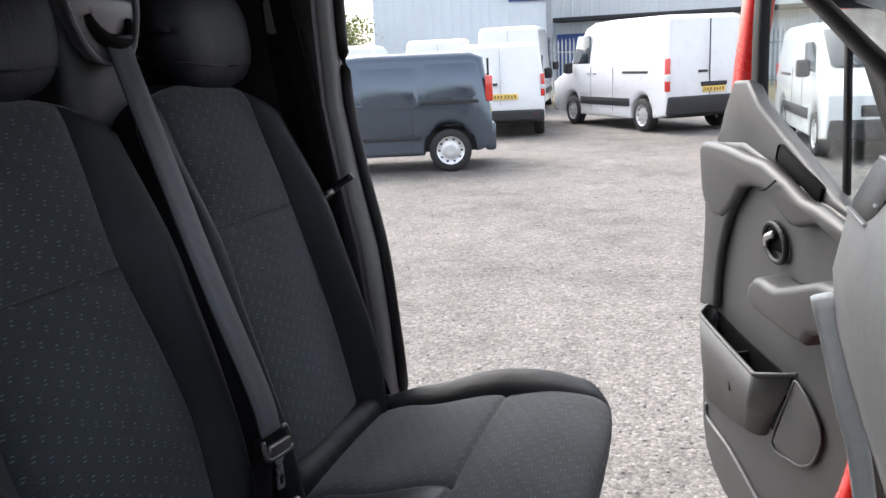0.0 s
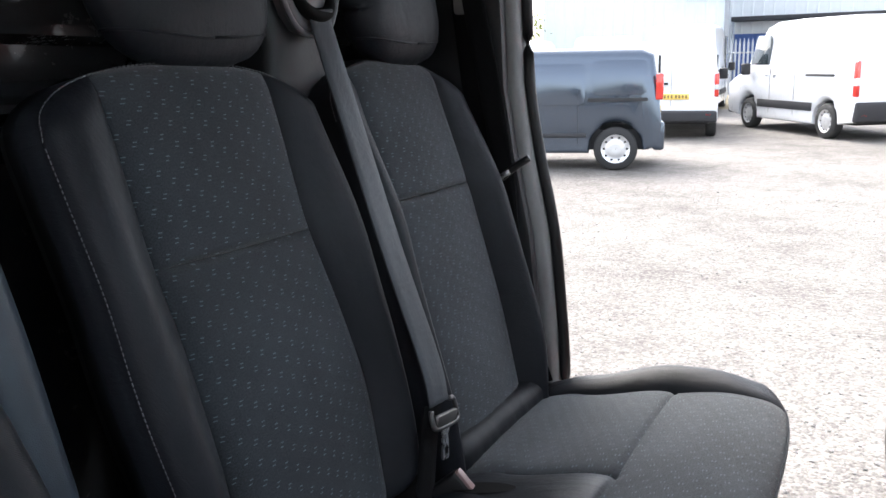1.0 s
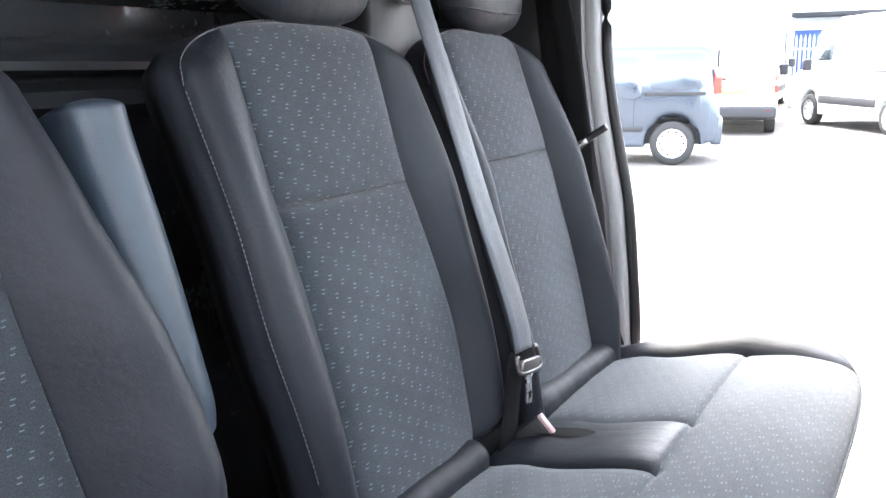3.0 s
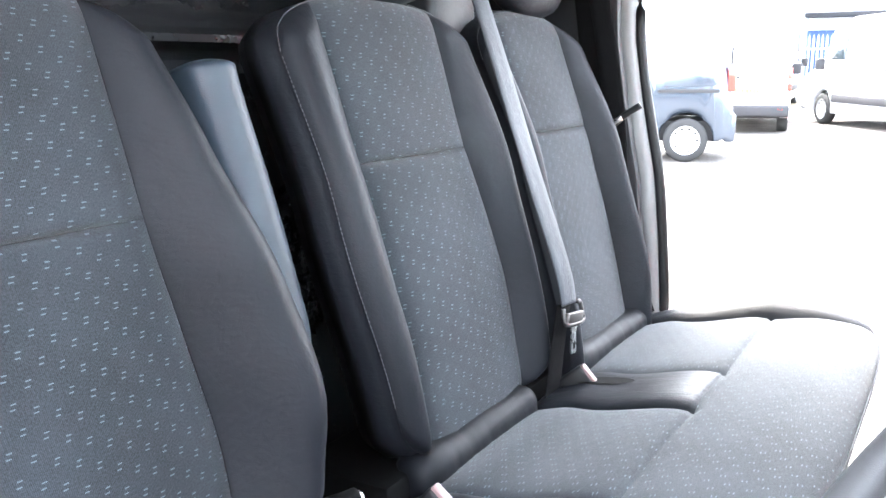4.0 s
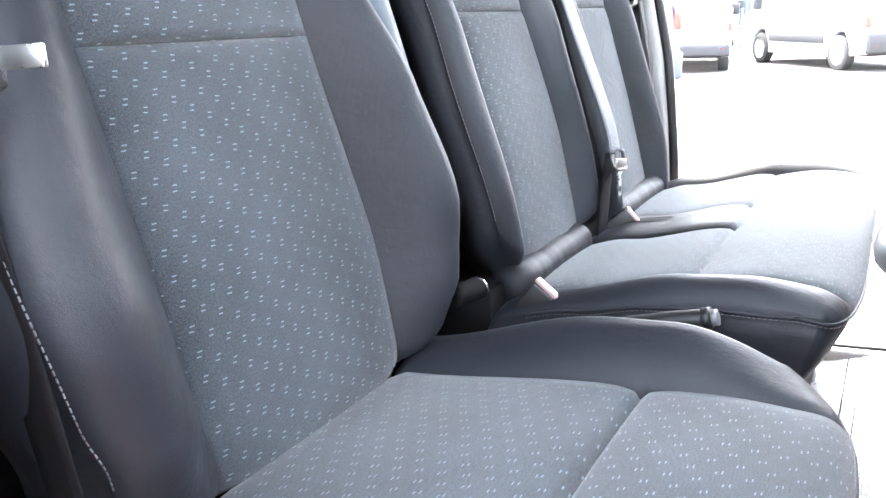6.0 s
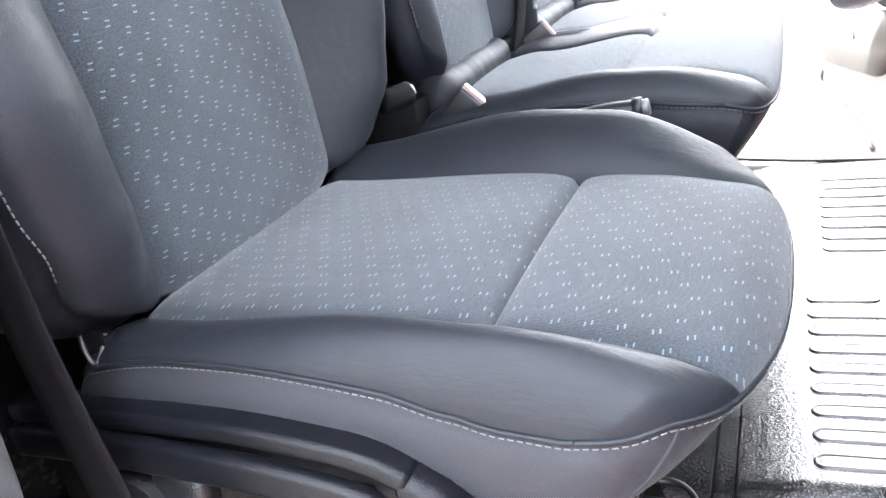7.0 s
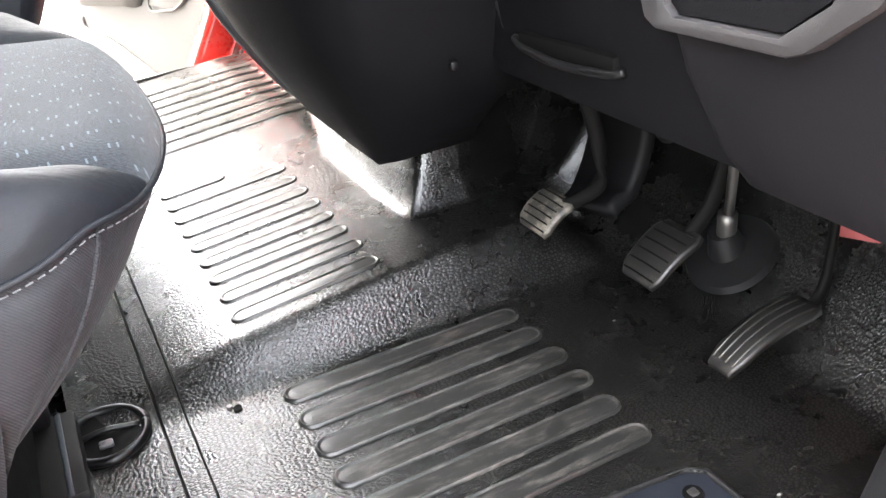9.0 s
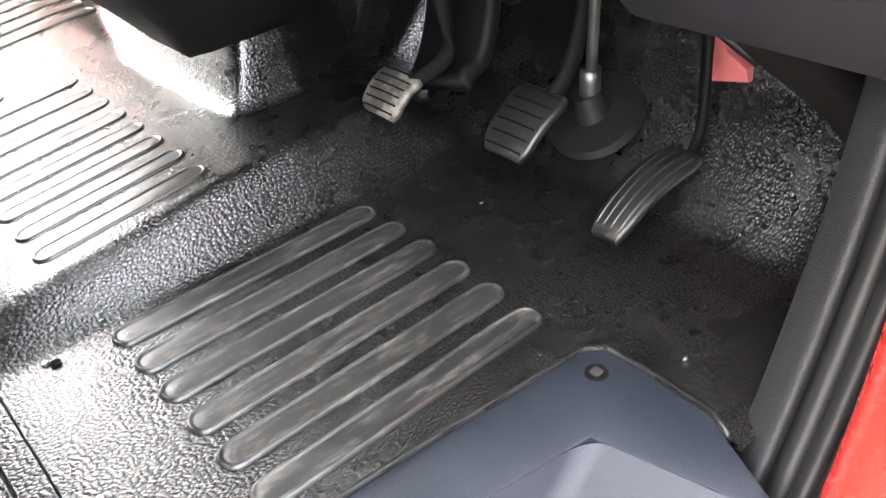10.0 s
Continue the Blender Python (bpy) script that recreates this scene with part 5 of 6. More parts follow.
mesh_part("window_frame", v, f, MAT["redpaint"], od, "red painted window frame")
pane = part("pane", prism_bm([(0.05, 1.36), (0.30, 1.45), (0.70, 1.52), (0.90, 1.54), (0.80, 1.98), (0.5, 2.0), (0.30, 1.88)], "y", -0.048, -0.043), MAT["glass"], od, "clear side window", smooth=False)
pane.visible_shadow = False

# ---- things in the cab ----
# armrest folded up beside the driver's backrest
ar = thing("folded_armrest", (-0.27, 0.43, 1.24), "blue-grey vinyl seat armrest folded upright between the seats", "armrest")
apath = smooth_path([(-0.315, 0.435, 1.315), (-0.302, 0.434, 1.345), (-0.312, 0.432, 1.40), (-0.342, 0.430, 1.52), (-0.374, 0.424, 1.64), (-0.382, 0.423, 1.675), (-0.386, 0.423, 1.692)], 5)
nsc = len(apath)
sc = [0.55 + 0.45 * min(1, k / 4) if k < 4 else (1.0 if k < nsc - 5 else max(0.35, 1 - ((k - nsc + 5) / 5) ** 2 * 0.65)) for k in range(nsc)]
v, f = sweep(apath, rounded_rect(0.075, 0.11, 0.0365, 7), (1, 0, 0), sc)
mesh_part("arm_pad", v, f, MAT["armvinyl"], ar)
part("pivot_cap", box_bm(-0.30, 0.41, 1.30, 0.07, 0.03, 0.07, 0.012, 3), MAT["plastic"], ar)

# seat side trim and levers of the driver's seat
shelf = smooth_path([(-0.33, -0.176, 1.004), (-0.216, -0.177, 1.017), (-0.102, -0.178, 1.025), (-0.005, -0.178, 1.023), (0.035, -0.178, 1.018), (0.066, -0.177, 1.006)], 6)
v, f = sweep(shelf, rounded_rect(0.034, 0.020, 0.006, 3), (0, 0, 1))
trim = mesh_part("side_trim", v, f, MAT["seattrim"], ds, "smooth black plastic seat side trim")
leg_o = [(0.052, 1.012), (0.072, 1.014), (0.094, 1.002), (0.117, 0.982), (0.135, 0.955), (0.147, 0.925), (0.150, 0.900), (0.145, 0.872), (0.070, 0.868), (0.062, 0.93), (0.056, 0.985)]
part("trim_front", prism_bm(leg_o, "y", -0.195, -0.150, 0.012, 4), MAT["seattrim"], trim)
part("trim_recess", prism_bm([(-0.32, 0.95), (-0.32, 1.004), (-0.10, 1.018), (0.03, 1.012), (0.058, 0.99), (0.06, 0.95)], "y", -0.174, -0.150, 0.002), MAT["plastic"], trim)
part("lower_cover", prism_bm([(-0.31, 0.80), (-0.31, 0.985), (0.03, 0.985), (0.10, 0.86), (0.06, 0.80)], "y", -0.178, -0.15, 0.004), MAT["felt"], ds, "dark brown-grey felt lower cover")
lever = smooth_path([(-0.33, -0.190, 0.976), (-0.26, -0.194, 0.986), (-0.177, -0.197, 0.992), (-0.083, -0.198, 0.995), (-0.02, -0.198, 0.992), (0.022, -0.197, 0.986), (0.040, -0.196, 0.978), (0.047, -0.196, 0.966)], 6)
v, f = sweep(lever, rounded_rect(0.018, 0.034, 0.0075, 4), (0, 0, 1), [1.0] * (len(lever) - 6) + [0.98, 0.94, 0.86, 0.74, 0.58, 0.40])
mesh_part("height_lever", v, f, MAT["seattrim"], ds, "long black seat adjusting lever")
bm = bmesh.new()
bmesh.ops.create_cone(bm, cap_ends=True, segments=28, radius1=0.038, radius2=0.034, depth=0.03, matrix=Matrix.Translation((-0.195, -0.195, 0.935)) @ Matrix.Rotation(radians(90), 4, "X"))
part("recline_knob", bm, MAT["plastic"], ds, "round black recline knob")
part("knob_bracket", box_bm(-0.15, -0.185, 0.935, 0.06, 0.03, 0.085, 0.012, 3), MAT["plastic"], ds)
box_ = part("rail_box", box_bm(0.125, 0.165, 0.640, 0.122, 0.27, 0.052, 0.004), MAT["railblack"], ds, "black cross bar of the seat frame")
part("edge_strip", box_bm(0.168, 0.165, 0.667, 0.006, 0.26, 0.003, 0.001), MAT["armvinyl"], box_, "pale blue edge line")
grid_ = part("rail_end", box_bm(0.145, 0.030, 0.685, 0.10, 0.016, 0.13, 0.003), MAT["railblack"], ds, "black ribbed rail end")
for k in range(4):
    part("rail_rib", box_bm(0.150 + 0.004 * (k % 2), 0.014, 0.646 + 0.030 * k, 0.108, 0.016, 0.0032, 0.001), MAT["blackmetal"], grid_)
# solid black block stands in for the darkness under the seat
part("seat_base", box_bm(-0.08, 0.13, 0.755, 0.44, 0.42, 0.20, 0.01), MAT["flatblack"], ds)
for y in (-0.03, 0.30):
    part("seat_rail", box_bm(-0.06, y, 0.664, 0.44, 0.045, 0.045, 0.006), MAT["railblack"], ds, "black painted seat rail")
loop = [(-0.256, -0.158, 1.078), (-0.247, -0.165, 1.066), (-0.236, -0.168, 1.057), (-0.232, -0.160, 1.068), (-0.232, -0.152, 1.080)]
tube("wire_clip", loop, 0.0022, MAT["dullsteel"], ds, "bright wire clip at the cushion corner")
# black block for the shaded slot behind the clip
part("clip_slot", box_bm(-0.243, -0.150, 1.066, 0.034, 0.022, 0.030, 0.008), MAT["flatblack"], ds)
tube("inner_recline_knob", [(-0.20, 0.395, 1.146), (-0.185, 0.420, 1.148), (-0.178, 0.436, 1.149)], 0.017, MAT["flatblack"], ds, "black round tilt knob", n=18, k=3)
tube("knob_ring", [(-0.1785, 0.434, 1.149), (-0.1765, 0.440, 1.1495)], 0.0135, MAT["steel"], ds, "bright knob ring", n=18, k=2)

# buckles and belts
def buckle(name, base, tip, label, red=True):
    e = thing(name, base, label, "belt buckle")
    p0, p1 = Vector(base), Vector(tip)
    d = (p1 - p0).normalized()
    m = d.to_track_quat("Z", "Y").to_matrix().to_4x4()
    c = p1 - d * 0.032
    part("housing", box_bm(*c, 0.022, 0.048, 0.066, 0.006, 3, m=m), MAT["rubber"], e)
    c = p1 + d * 0.001
    part("release_button", box_bm(*c, 0.016, 0.044, 0.010, 0.003, 2, m=m), MAT["redbtn" if red else "palebtn"], e, "red release button" if red else "pale worn release button")
    strap("stalk", [p0, p0.lerp(p1, 0.35), p1 - d * 0.06], 0.026, 0.006, MAT["beltdark"], e, (0, 1, 0.2))
    return e


buckle("belt_buckle", (-0.20, 0.53, 1.02), (-0.112, 0.535, 1.122), "black belt buckle with a pale worn button beside the bench", False)
buckle("belt_buckle", (-0.15, 0.46, 0.98), (-0.075, 0.475, 1.062), "black belt buckle with a bright red button beside the driver seat")
buckle("belt_buckle", (-0.18, 1.035, 1.08), (-0.122, 1.046, 1.127), "belt buckle with a pale worn button sunk in the cushion", False)
sl = []
for k in range(21):
    a = 2 * math.pi * k / 20
    sl.append((-0.095 + 0.055 * math.cos(a), 1.05 + 0.020 * math.sin(a) + 0.009 * math.cos(a), 1.1195 + 0.0054 * math.cos(a)))
# flat black sheet on the cushion: the slot's shade as colour
mesh_part("buckle_slot", [(-0.095, 1.05, 1.1195)] + sl[:-1], [(0, 1 + k, 1 + (k + 1) % 20) for k in range(20)], MAT["flatblack"], be, "dark slot for the buckle", smooth=False)

mb = thing("centre_seatbelt", (-0.15, 1.03, 1.10), "grey webbing seatbelt with a steel tongue hanging on the bench", "seatbelt")
top = Vector((-0.368, 1.098, 1.850))
strap("webbing", [top + Vector((0.0, 0.0, 0.03)), top, (-0.30, 1.062, 1.70), (-0.225, 1.038, 1.50), (-0.165, 1.030, 1.33), (-0.150, 1.027, 1.262)], 0.052, 0.0022, MAT["belt"], mb, (0.1, 1, 0), "grey ribbed webbing")
strap("return_webbing", [(-0.158, 1.02, 1.262), (-0.165, 1.012, 1.20), (-0.172, 1.005, 1.12), (-0.178, 1.0, 1.07)], 0.05, 0.002, MAT["beltdark"], mb, (0.1, 1, 0), "black webbing behind the tongue")
tm = Matrix.Rotation(radians(-8), 4, "X") @ Matrix.Rotation(radians(6), 4, "Y")
for nm, pts, r in (("tongue_frame", [(-0.146, 0.992, 1.262), (-0.143, 0.990, 1.245), (-0.140, 0.998, 1.232), (-0.140, 1.060, 1.224), (-0.143, 1.068, 1.236), (-0.146, 1.064, 1.258), (-0.146, 1.052, 1.262)], 0.0042),):
    tube(nm, pts, r, MAT["dullsteel"], mb, "grey steel tongue frame")
part("tongue_body", box_bm(-0.141, 1.028, 1.238, 0.010, 0.066, 0.022, 0.004, 2, m=tm), MAT["dullsteel"], mb, "steel tongue body")
bm = prism_bm([(1.012, 1.23), (1.044, 1.226), (1.032, 1.212), (1.032, 1.176), (1.029, 1.172), (1.013, 1.174), (1.011, 1.178), (1.015, 1.214)], "x", -0.1435, -0.1400, 0.0006, 1)
part("tongue_blade", bm, MAT["steel"], mb, "bright steel tongue blade")
# thin black chip, shade of the blade's slot painted on
part("blade_slot", box_bm(-0.1398, 1.0225, 1.188, 0.001, 0.009, 0.012), MAT["flatblack"], mb)
gd = thing("belt_guide_loop", (-0.40, 1.09, 1.80), "glossy grey belt guide with a black slot on the bench", "belt guide")
shield = [(1.005, 1.945), (1.012, 1.915), (1.032, 1.872), (1.058, 1.847), (1.095, 1.840), (1.130, 1.847), (1.152, 1.872), (1.168, 1.915), (1.172, 1.945)]
part("guide_shell", prism_bm(shield, "x", -0.44, -0.384, 0.012, 3), MAT["guide"], gd)
tube("guide_rim", [(-0.384, y, z) for y, z in shield], 0.005, MAT["guide"], gd, "pale rounded rim", k=4, up=(1, 0, 0))
cres = [(-0.383, 1.048, 1.912), (-0.380, 1.056, 1.892), (-0.378, 1.075, 1.876), (-0.377, 1.10, 1.871), (-0.378, 1.125, 1.876), (-0.380, 1.138, 1.89), (-0.383, 1.142, 1.908)]
# black tube in place of the shade within the guide slot
tube("guide_slot", cres, 0.0125, MAT["flatblack"], gd, "black crescent slot", k=3, up=(1, 0, 0), scales=[0.55 + 0.45 * math.sin(math.pi * k / 18) for k in range(19)])
part("belt_tower", box_bm(-0.45, 1.09, 1.80, 0.09, 0.17, 0.34, 0.02, 3), MAT["plastic"], gd)

wb = thing("window_seatbelt", (-0.2, 1.58, 1.08), "black seatbelt along the passenger door pillar", "seatbelt")
strap("webbing", [(-0.335, 1.565, 2.02), (-0.32, 1.565, 1.90), (-0.295, 1.568, 1.75), (-0.272, 1.57, 1.57), (-0.262, 1.572, 1.40), (-0.235, 1.575, 1.22), (-0.20, 1.578, 1.10)], 0.05, 0.002, MAT["beltdark"], wb, (1, 0, 0.15))
strap("webbing_return", [(-0.37, 1.59, 2.02), (-0.355, 1.59, 1.85), (-0.33, 1.59, 1.6), (-0.30, 1.59, 1.3), (-0.27, 1.59, 1.10)], 0.05, 0.002, MAT["beltdark"], wb, (1, 0, 0.1))
tube("stop_button", [(-0.268, 1.550, 1.552), (-0.240, 1.552, 1.573), (-0.205, 1.556, 1.594)], 0.008, MAT["blackmetal"], wb)
tube("tongue", [(-0.276, 1.543, 1.540), (-0.262, 1.543, 1.558), (-0.245, 1.543, 1.566)], 0.0055, MAT["steel"], wb, "bright steel tongue", k=2)
part("floor_anchor", box_bm(-0.19, 1.578, 1.075, 0.06, 0.02, 0.05, 0.006), MAT["blackmetal"], wb)
part("grab_bracket", box_bm(-0.36, 1.59, 1.93, 0.035, 0.025, 0.07, 0.008), MAT["pillar"], wb)

db = thing("driver_seatbelt", (-0.17, -0.24, 0.90), "black seatbelt beside the driver seat", "seatbelt")
strap("webbing", [(-0.36, -0.262, 2.0), (-0.30, -0.255, 1.66), (-0.245, -0.248, 1.36), (-0.212, -0.242, 1.12), (-0.185, -0.238, 0.985), (-0.172, -0.236, 0.90)], 0.046, 0.0022, MAT["beltdark"], db, (1, 0, 0.1))
part("tongue", box_bm(-0.168, -0.25, 1.515, 0.055, 0.004, 0.016, 0.0015), MAT["steel"], db, "bright steel belt tongue")
part("tongue_grip", box_bm(-0.212, -0.251, 1.508, 0.05, 0.012, 0.03, 0.005), MAT["plastic"], db)
part("anchor_plate", box_bm(-0.168, -0.234, 0.885, 0.06, 0.012, 0.06, 0.008), MAT["blackmetal"], db)
for k in range(5):
    stitches("stitching", [(-0.20 + 0.002 * k, -0.2405, 0.925 - 0.009 * k), (-0.17 + 0.002 * k, -0.2405, 0.918 - 0.009 * k), (-0.158 + 0.002 * k, -0.2405, 0.915 - 0.009 * k)], db, normal=(0, -1, 0), w=0.001)

# handbrake between the seats
hb = thing("handbrake", (-0.05, 0.455, 0.66), "black handbrake lever with a bright tip between the seats", "handbrake")
tube("lever", [(-0.12, 0.45, 0.95), (0.0, 0.453, 1.085), (0.075, 0.455, 1.113), (0.145, 0.457, 1.126)], 0.0145, MAT["rubber"], hb, n=12)
tube("tip_ring", [(0.138, 0.457, 1.1255), (0.150, 0.4575, 1.128)], 0.0150, MAT["rubber"], hb, "glossy black end ring", n=14, k=2)
tube("tip_button", [(0.148, 0.457, 1.1275), (0.158, 0.457, 1.130)], 0.011, MAT["guide"], hb, n=14, k=2)
part("lever_base", box_bm(-0.13, 0.45, 0.80, 0.16, 0.06, 0.32, 0.015), MAT["plastic"], hb)
# solid black plinths stand in for the darkness below and behind the seats
part("bench_plinth", box_bm(0.0, 1.06, 0.76, 0.40, 1.0, 0.30, 0.01), MAT["flatblack"], be)
part("back_plinth", box_bm(-0.30, 1.06, 0.86, 0.18, 1.04, 0.50, 0.01), MAT["flatblack"], be)
part("back_plinth", box_bm(-0.36, 0.13, 0.86, 0.12, 0.44, 0.40, 0.01), MAT["flatblack"], ds)

# gear lever
gl = thing("gear_lever", (0.55, 0.56, 1.15), "black gear lever on the centre console", "gear lever")
tube("stick", [(0.56, 0.58, 1.15), (0.53, 0.58, 1.24), (0.50, 0.58, 1.31)], 0.009, MAT["blackmetal"], gl)
tube("knob", [(0.505, 0.58, 1.29), (0.495, 0.58, 1.33), (0.488, 0.58, 1.355)], 0.024, MAT["plastic"], gl, n=16)
bm = bmesh.new()
bmesh.ops.create_cone(bm, cap_ends=True, segments=20, radius1=0.065, radius2=0.018, depth=0.08, matrix=Matrix.Translation((0.545, 0.58, 1.19)))
part("gaiter", bm, MAT["vinyl"], gl)


# pedals
def pedal(name, low, high, half_l, half_h, ribs, along, arm, label, bow=0.008):
    """A bowed rubber pad between a lower and an upper edge, with raised bars, on a steel arm."""
    e = thing(name, low, label, "pedal")
    low, high = Vector(low), Vector(high)
    up = (high - low)
    side = Vector((0, 1, 0))
    nrm = up.cross(side).normalized()
    if nrm.z < 0:
        nrm = -nrm
    nu, nv = 15, 17
    verts, faces = [], []
    for lay in (0, 1):
        for i in range(nu):
            s = i / (nu - 1)
            for j in range(nv):
                t = j / (nv - 1) * 2 - 1
                hw = half_l * (1 - s) + half_h * s
                rnd = 1 - 0.22 * max(0, abs(2 * s - 1) - 0.7) / 0.3 * 1.0
                p = low + up * s + side * hw * rnd * t + nrm * (bow * (1 - (2 * s - 1) ** 2) - 0.003 * t * t - lay * 0.009)
                verts.append(tuple(p))
    N = nu * nv
    for i in range(nu - 1):
        for j in range(nv - 1):
            faces.append((i * nv + j, i * nv + j + 1, (i + 1) * nv + j + 1, (i + 1) * nv + j))
            faces.append((N + i * nv + j, N + (i + 1) * nv + j, N + (i + 1) * nv + j + 1, N + i * nv + j + 1))
    rim = [j for j in range(nv)] + [i * nv + nv - 1 for i in range(1, nu)] + [(nu - 1) * nv + j for j in range(nv - 2, -1, -1)] + [i * nv for i in range(nu - 2, 0, -1)]
    for a, b in zip(rim, rim[1:] + rim[:1]):
        faces.append((b, a, N + a, N + b))
    pad = mesh_part("pad", verts, faces, MAT["pedal" if name == "clutch_pedal" else "pedaldark"], e, "worn grey-brown rubber pad" if name == "clutch_pedal" else "dark worn rubber pad")
    for k in range(ribs):
        q = (k + 0.5) / ribs
        pts = []
        for m in range(7):
            w = m / 6
            s, t = (0.06 + 0.88 * w, -1 + 2 * q) if along else (q, -0.88 + 1.76 * w)
            hw = half_l * (1 - s) + half_h * s
            pts.append(low + up * s + side * hw * 0.92 * t + nrm * (bow * (1 - (2 * s - 1) ** 2) - 0.003 * t * t + 0.001))
        tube("grip_bar" if not along else "grip_groove", pts, 0.0012, MAT["flatblack"] if not along else MAT["dullsteel"], pad, n=6, k=2)
    tube("arm", arm, 0.006, MAT["flatblack"], e, "black painted steel arm", n=8, sy=1.8)
    return e


cp = pedal("clutch_pedal", (0.812, 0.270, 0.722), (0.862, 0.266, 0.763), 0.035, 0.037, 6, False, [(0.858, 0.245, 0.752), (0.885, 0.208, 0.79), (0.880, 0.202, 0.85), (0.865, 0.212, 0.93), (0.862, 0.215, 1.02)], "clutch pedal with a worn ribbed rubber pad")
v, f = sweep(smooth_path([(0.905, 0.262, 0.728), (0.945, 0.268, 0.755), (0.972, 0.272, 0.82), (0.977, 0.272, 0.90), (0.972, 0.270, 0.99)], 6), rounded_rect(0.125, 0.026, 0.010), (1, 0, 0))
mesh_part("pedal_bracket", v, f, MAT["railblack"], cp, "black bracket behind the clutch arm")
pedal("brake_pedal", (0.858, 0.098, 0.706), (0.932, 0.094, 0.760), 0.034, 0.038, 6, False, [(0.93, 0.085, 0.745), (0.955, 0.07, 0.80), (0.975, 0.065, 0.90), (0.99, 0.065, 1.05)], "brake pedal with a worn ribbed rubber pad")
pedal("accelerator_pedal", (0.828, -0.080, 0.690), (0.955, -0.084, 0.732), 0.020, 0.024, 4, True, [(0.955, -0.085, 0.715), (0.985, -0.080, 0.74), (1.0, -0.070, 0.82), (1.01, -0.055, 0.95)], "black arched accelerator pedal with bright grooves", bow=0.014)

shaft_ = thing("steering_shaft", (1.03, 0.085, 0.66), "steel steering shaft in a black rubber boot", "steering shaft")
bm = bmesh.new()
bmesh.ops.create_cone(bm, cap_ends=True, segments=32, radius1=0.062, radius2=0.058, depth=0.010, matrix=Matrix.Translation((0.992, 0.070, 0.712)) @ Matrix.Rotation(radians(-34), 4, "Y"))
part("boot_flange", bm, MAT["rubber"], shaft_, "glossy black flange")
bm = bmesh.new()
bmesh.ops.create_cone(bm, cap_ends=True, segments=24, radius1=0.030, radius2=0.018, depth=0.05, matrix=Matrix.Translation((0.990, 0.076, 0.722)) @ Matrix.Rotation(radians(-24), 4, "Y"))
part("boot", bm, MAT["rubber"], shaft_)
tube("joint", [(0.984, 0.072, 0.735), (0.978, 0.066, 0.775)], 0.0125, MAT["dullsteel"], shaft_, n=12, k=3)
tube("shaft", [(0.979, 0.066, 0.77), (0.962, 0.046, 0.88), (0.945, 0.02, 1.02)], 0.0065, MAT["dullsteel"], shaft_, "bright steel shaft", n=10, k=3)
bn = thing("bulkhead_knob", (1.075, 0.285, 0.775), "black round fixing knob on the toe board", "fixing knob")
bm = bmesh.new()
bmesh.ops.create_uvsphere(bm, u_segments=18, v_segments=12, radius=0.020, matrix=Matrix.Translation((1.07, 0.283, 0.80)))
part("cap", bm, MAT["rubber"], bn)
pp = thing("body_patch", (1.09, -0.07, 0.76), "patch of pale red painted body metal", "body metal", kind="structure")
part("patch", prism_bm([(-0.033, 0.759), (-0.088, 0.772), (-0.084, 0.786), (-0.070, 0.794), (-0.058, 0.800), (-0.050, 0.822), (-0.040, 0.830), (-0.036, 0.795)], "x", 1.055, 1.075, 0.003), MAT["pinkpaint"], pp)
wl = thing("wiring_loom", (1.04, -0.18, 0.76), "dusty brown wrapped wiring loom under the dashboard", "wiring")
tube("loom", [(1.05, -0.06, 0.86), (1.04, -0.12, 0.83), (1.03, -0.20, 0.80), (1.0, -0.27, 0.77)], 0.026, MAT["felt"], wl)
tube("cable", [(1.02, -0.03, 0.90), (1.03, -0.07, 0.84), (1.04, -0.13, 0.82), (1.01, -0.24, 0.80)], 0.007, MAT["rubber"], wl)
tube("cable", [(1.0, -0.02, 0.92), (1.02, -0.05, 0.85), (1.05, -0.10, 0.80)], 0.006, MAT["rubber"], wl)

# lashing eye in the floor and small marks
le = thing("floor_lashing_cup", (0.215, 0.235, 0.63), "black oval lashing cup in the mat with a white plug", "lashing cup")
rim = [(0.212 + 0.046 * math.cos(2 * math.pi * k / 28), 0.262 + 0.050 * math.sin(2 * math.pi * k / 28), mat_height(0.212, 0.262) + 0.003) for k in range(29)]
tube("cup_rim", rim, 0.006, MAT["blackmetal"], le, k=2)
cz = mat_height(0.212, 0.262) + 0.0015
# flat black disc paints the cup's inner shade
mesh_part("cup_floor", [(0.212, 0.262, cz)] + [(0.212 + 0.043 * math.cos(2 * math.pi * k / 28), 0.262 + 0.047 * math.sin(2 * math.pi * k / 28), cz) for k in range(28)], [(0, 1 + k, 1 + (k + 1) % 28) for k in range(28)], MAT["flatblack"], le, smooth=False)
part("plug", box_bm(0.210, 0.242, cz + 0.003, 0.016, 0.013, 0.006, 0.0025), MAT["guide"], le, "pale plastic plug")
tube("lashing_bar", [(0.172, 0.268, cz), (0.212, 0.266, cz + 0.006), (0.250, 0.264, cz)], 0.0035, MAT["blackmetal"], le)
mh = thing("mat_hole", (0.36, 0.225, 0.632), "small round fixing hole in the mat", "hole")
bm = bmesh.new()
bmesh.ops.create_cone(bm, cap_ends=True, segments=16, radius1=0.0055, radius2=0.0055, depth=0.004, matrix=Matrix.Translation((0.36, 0.225, 0.6365)))
# black disc on the mat, the hole's shade as colour
part("hole", bm, MAT["flatblack"], mh)
bm = bmesh.new()
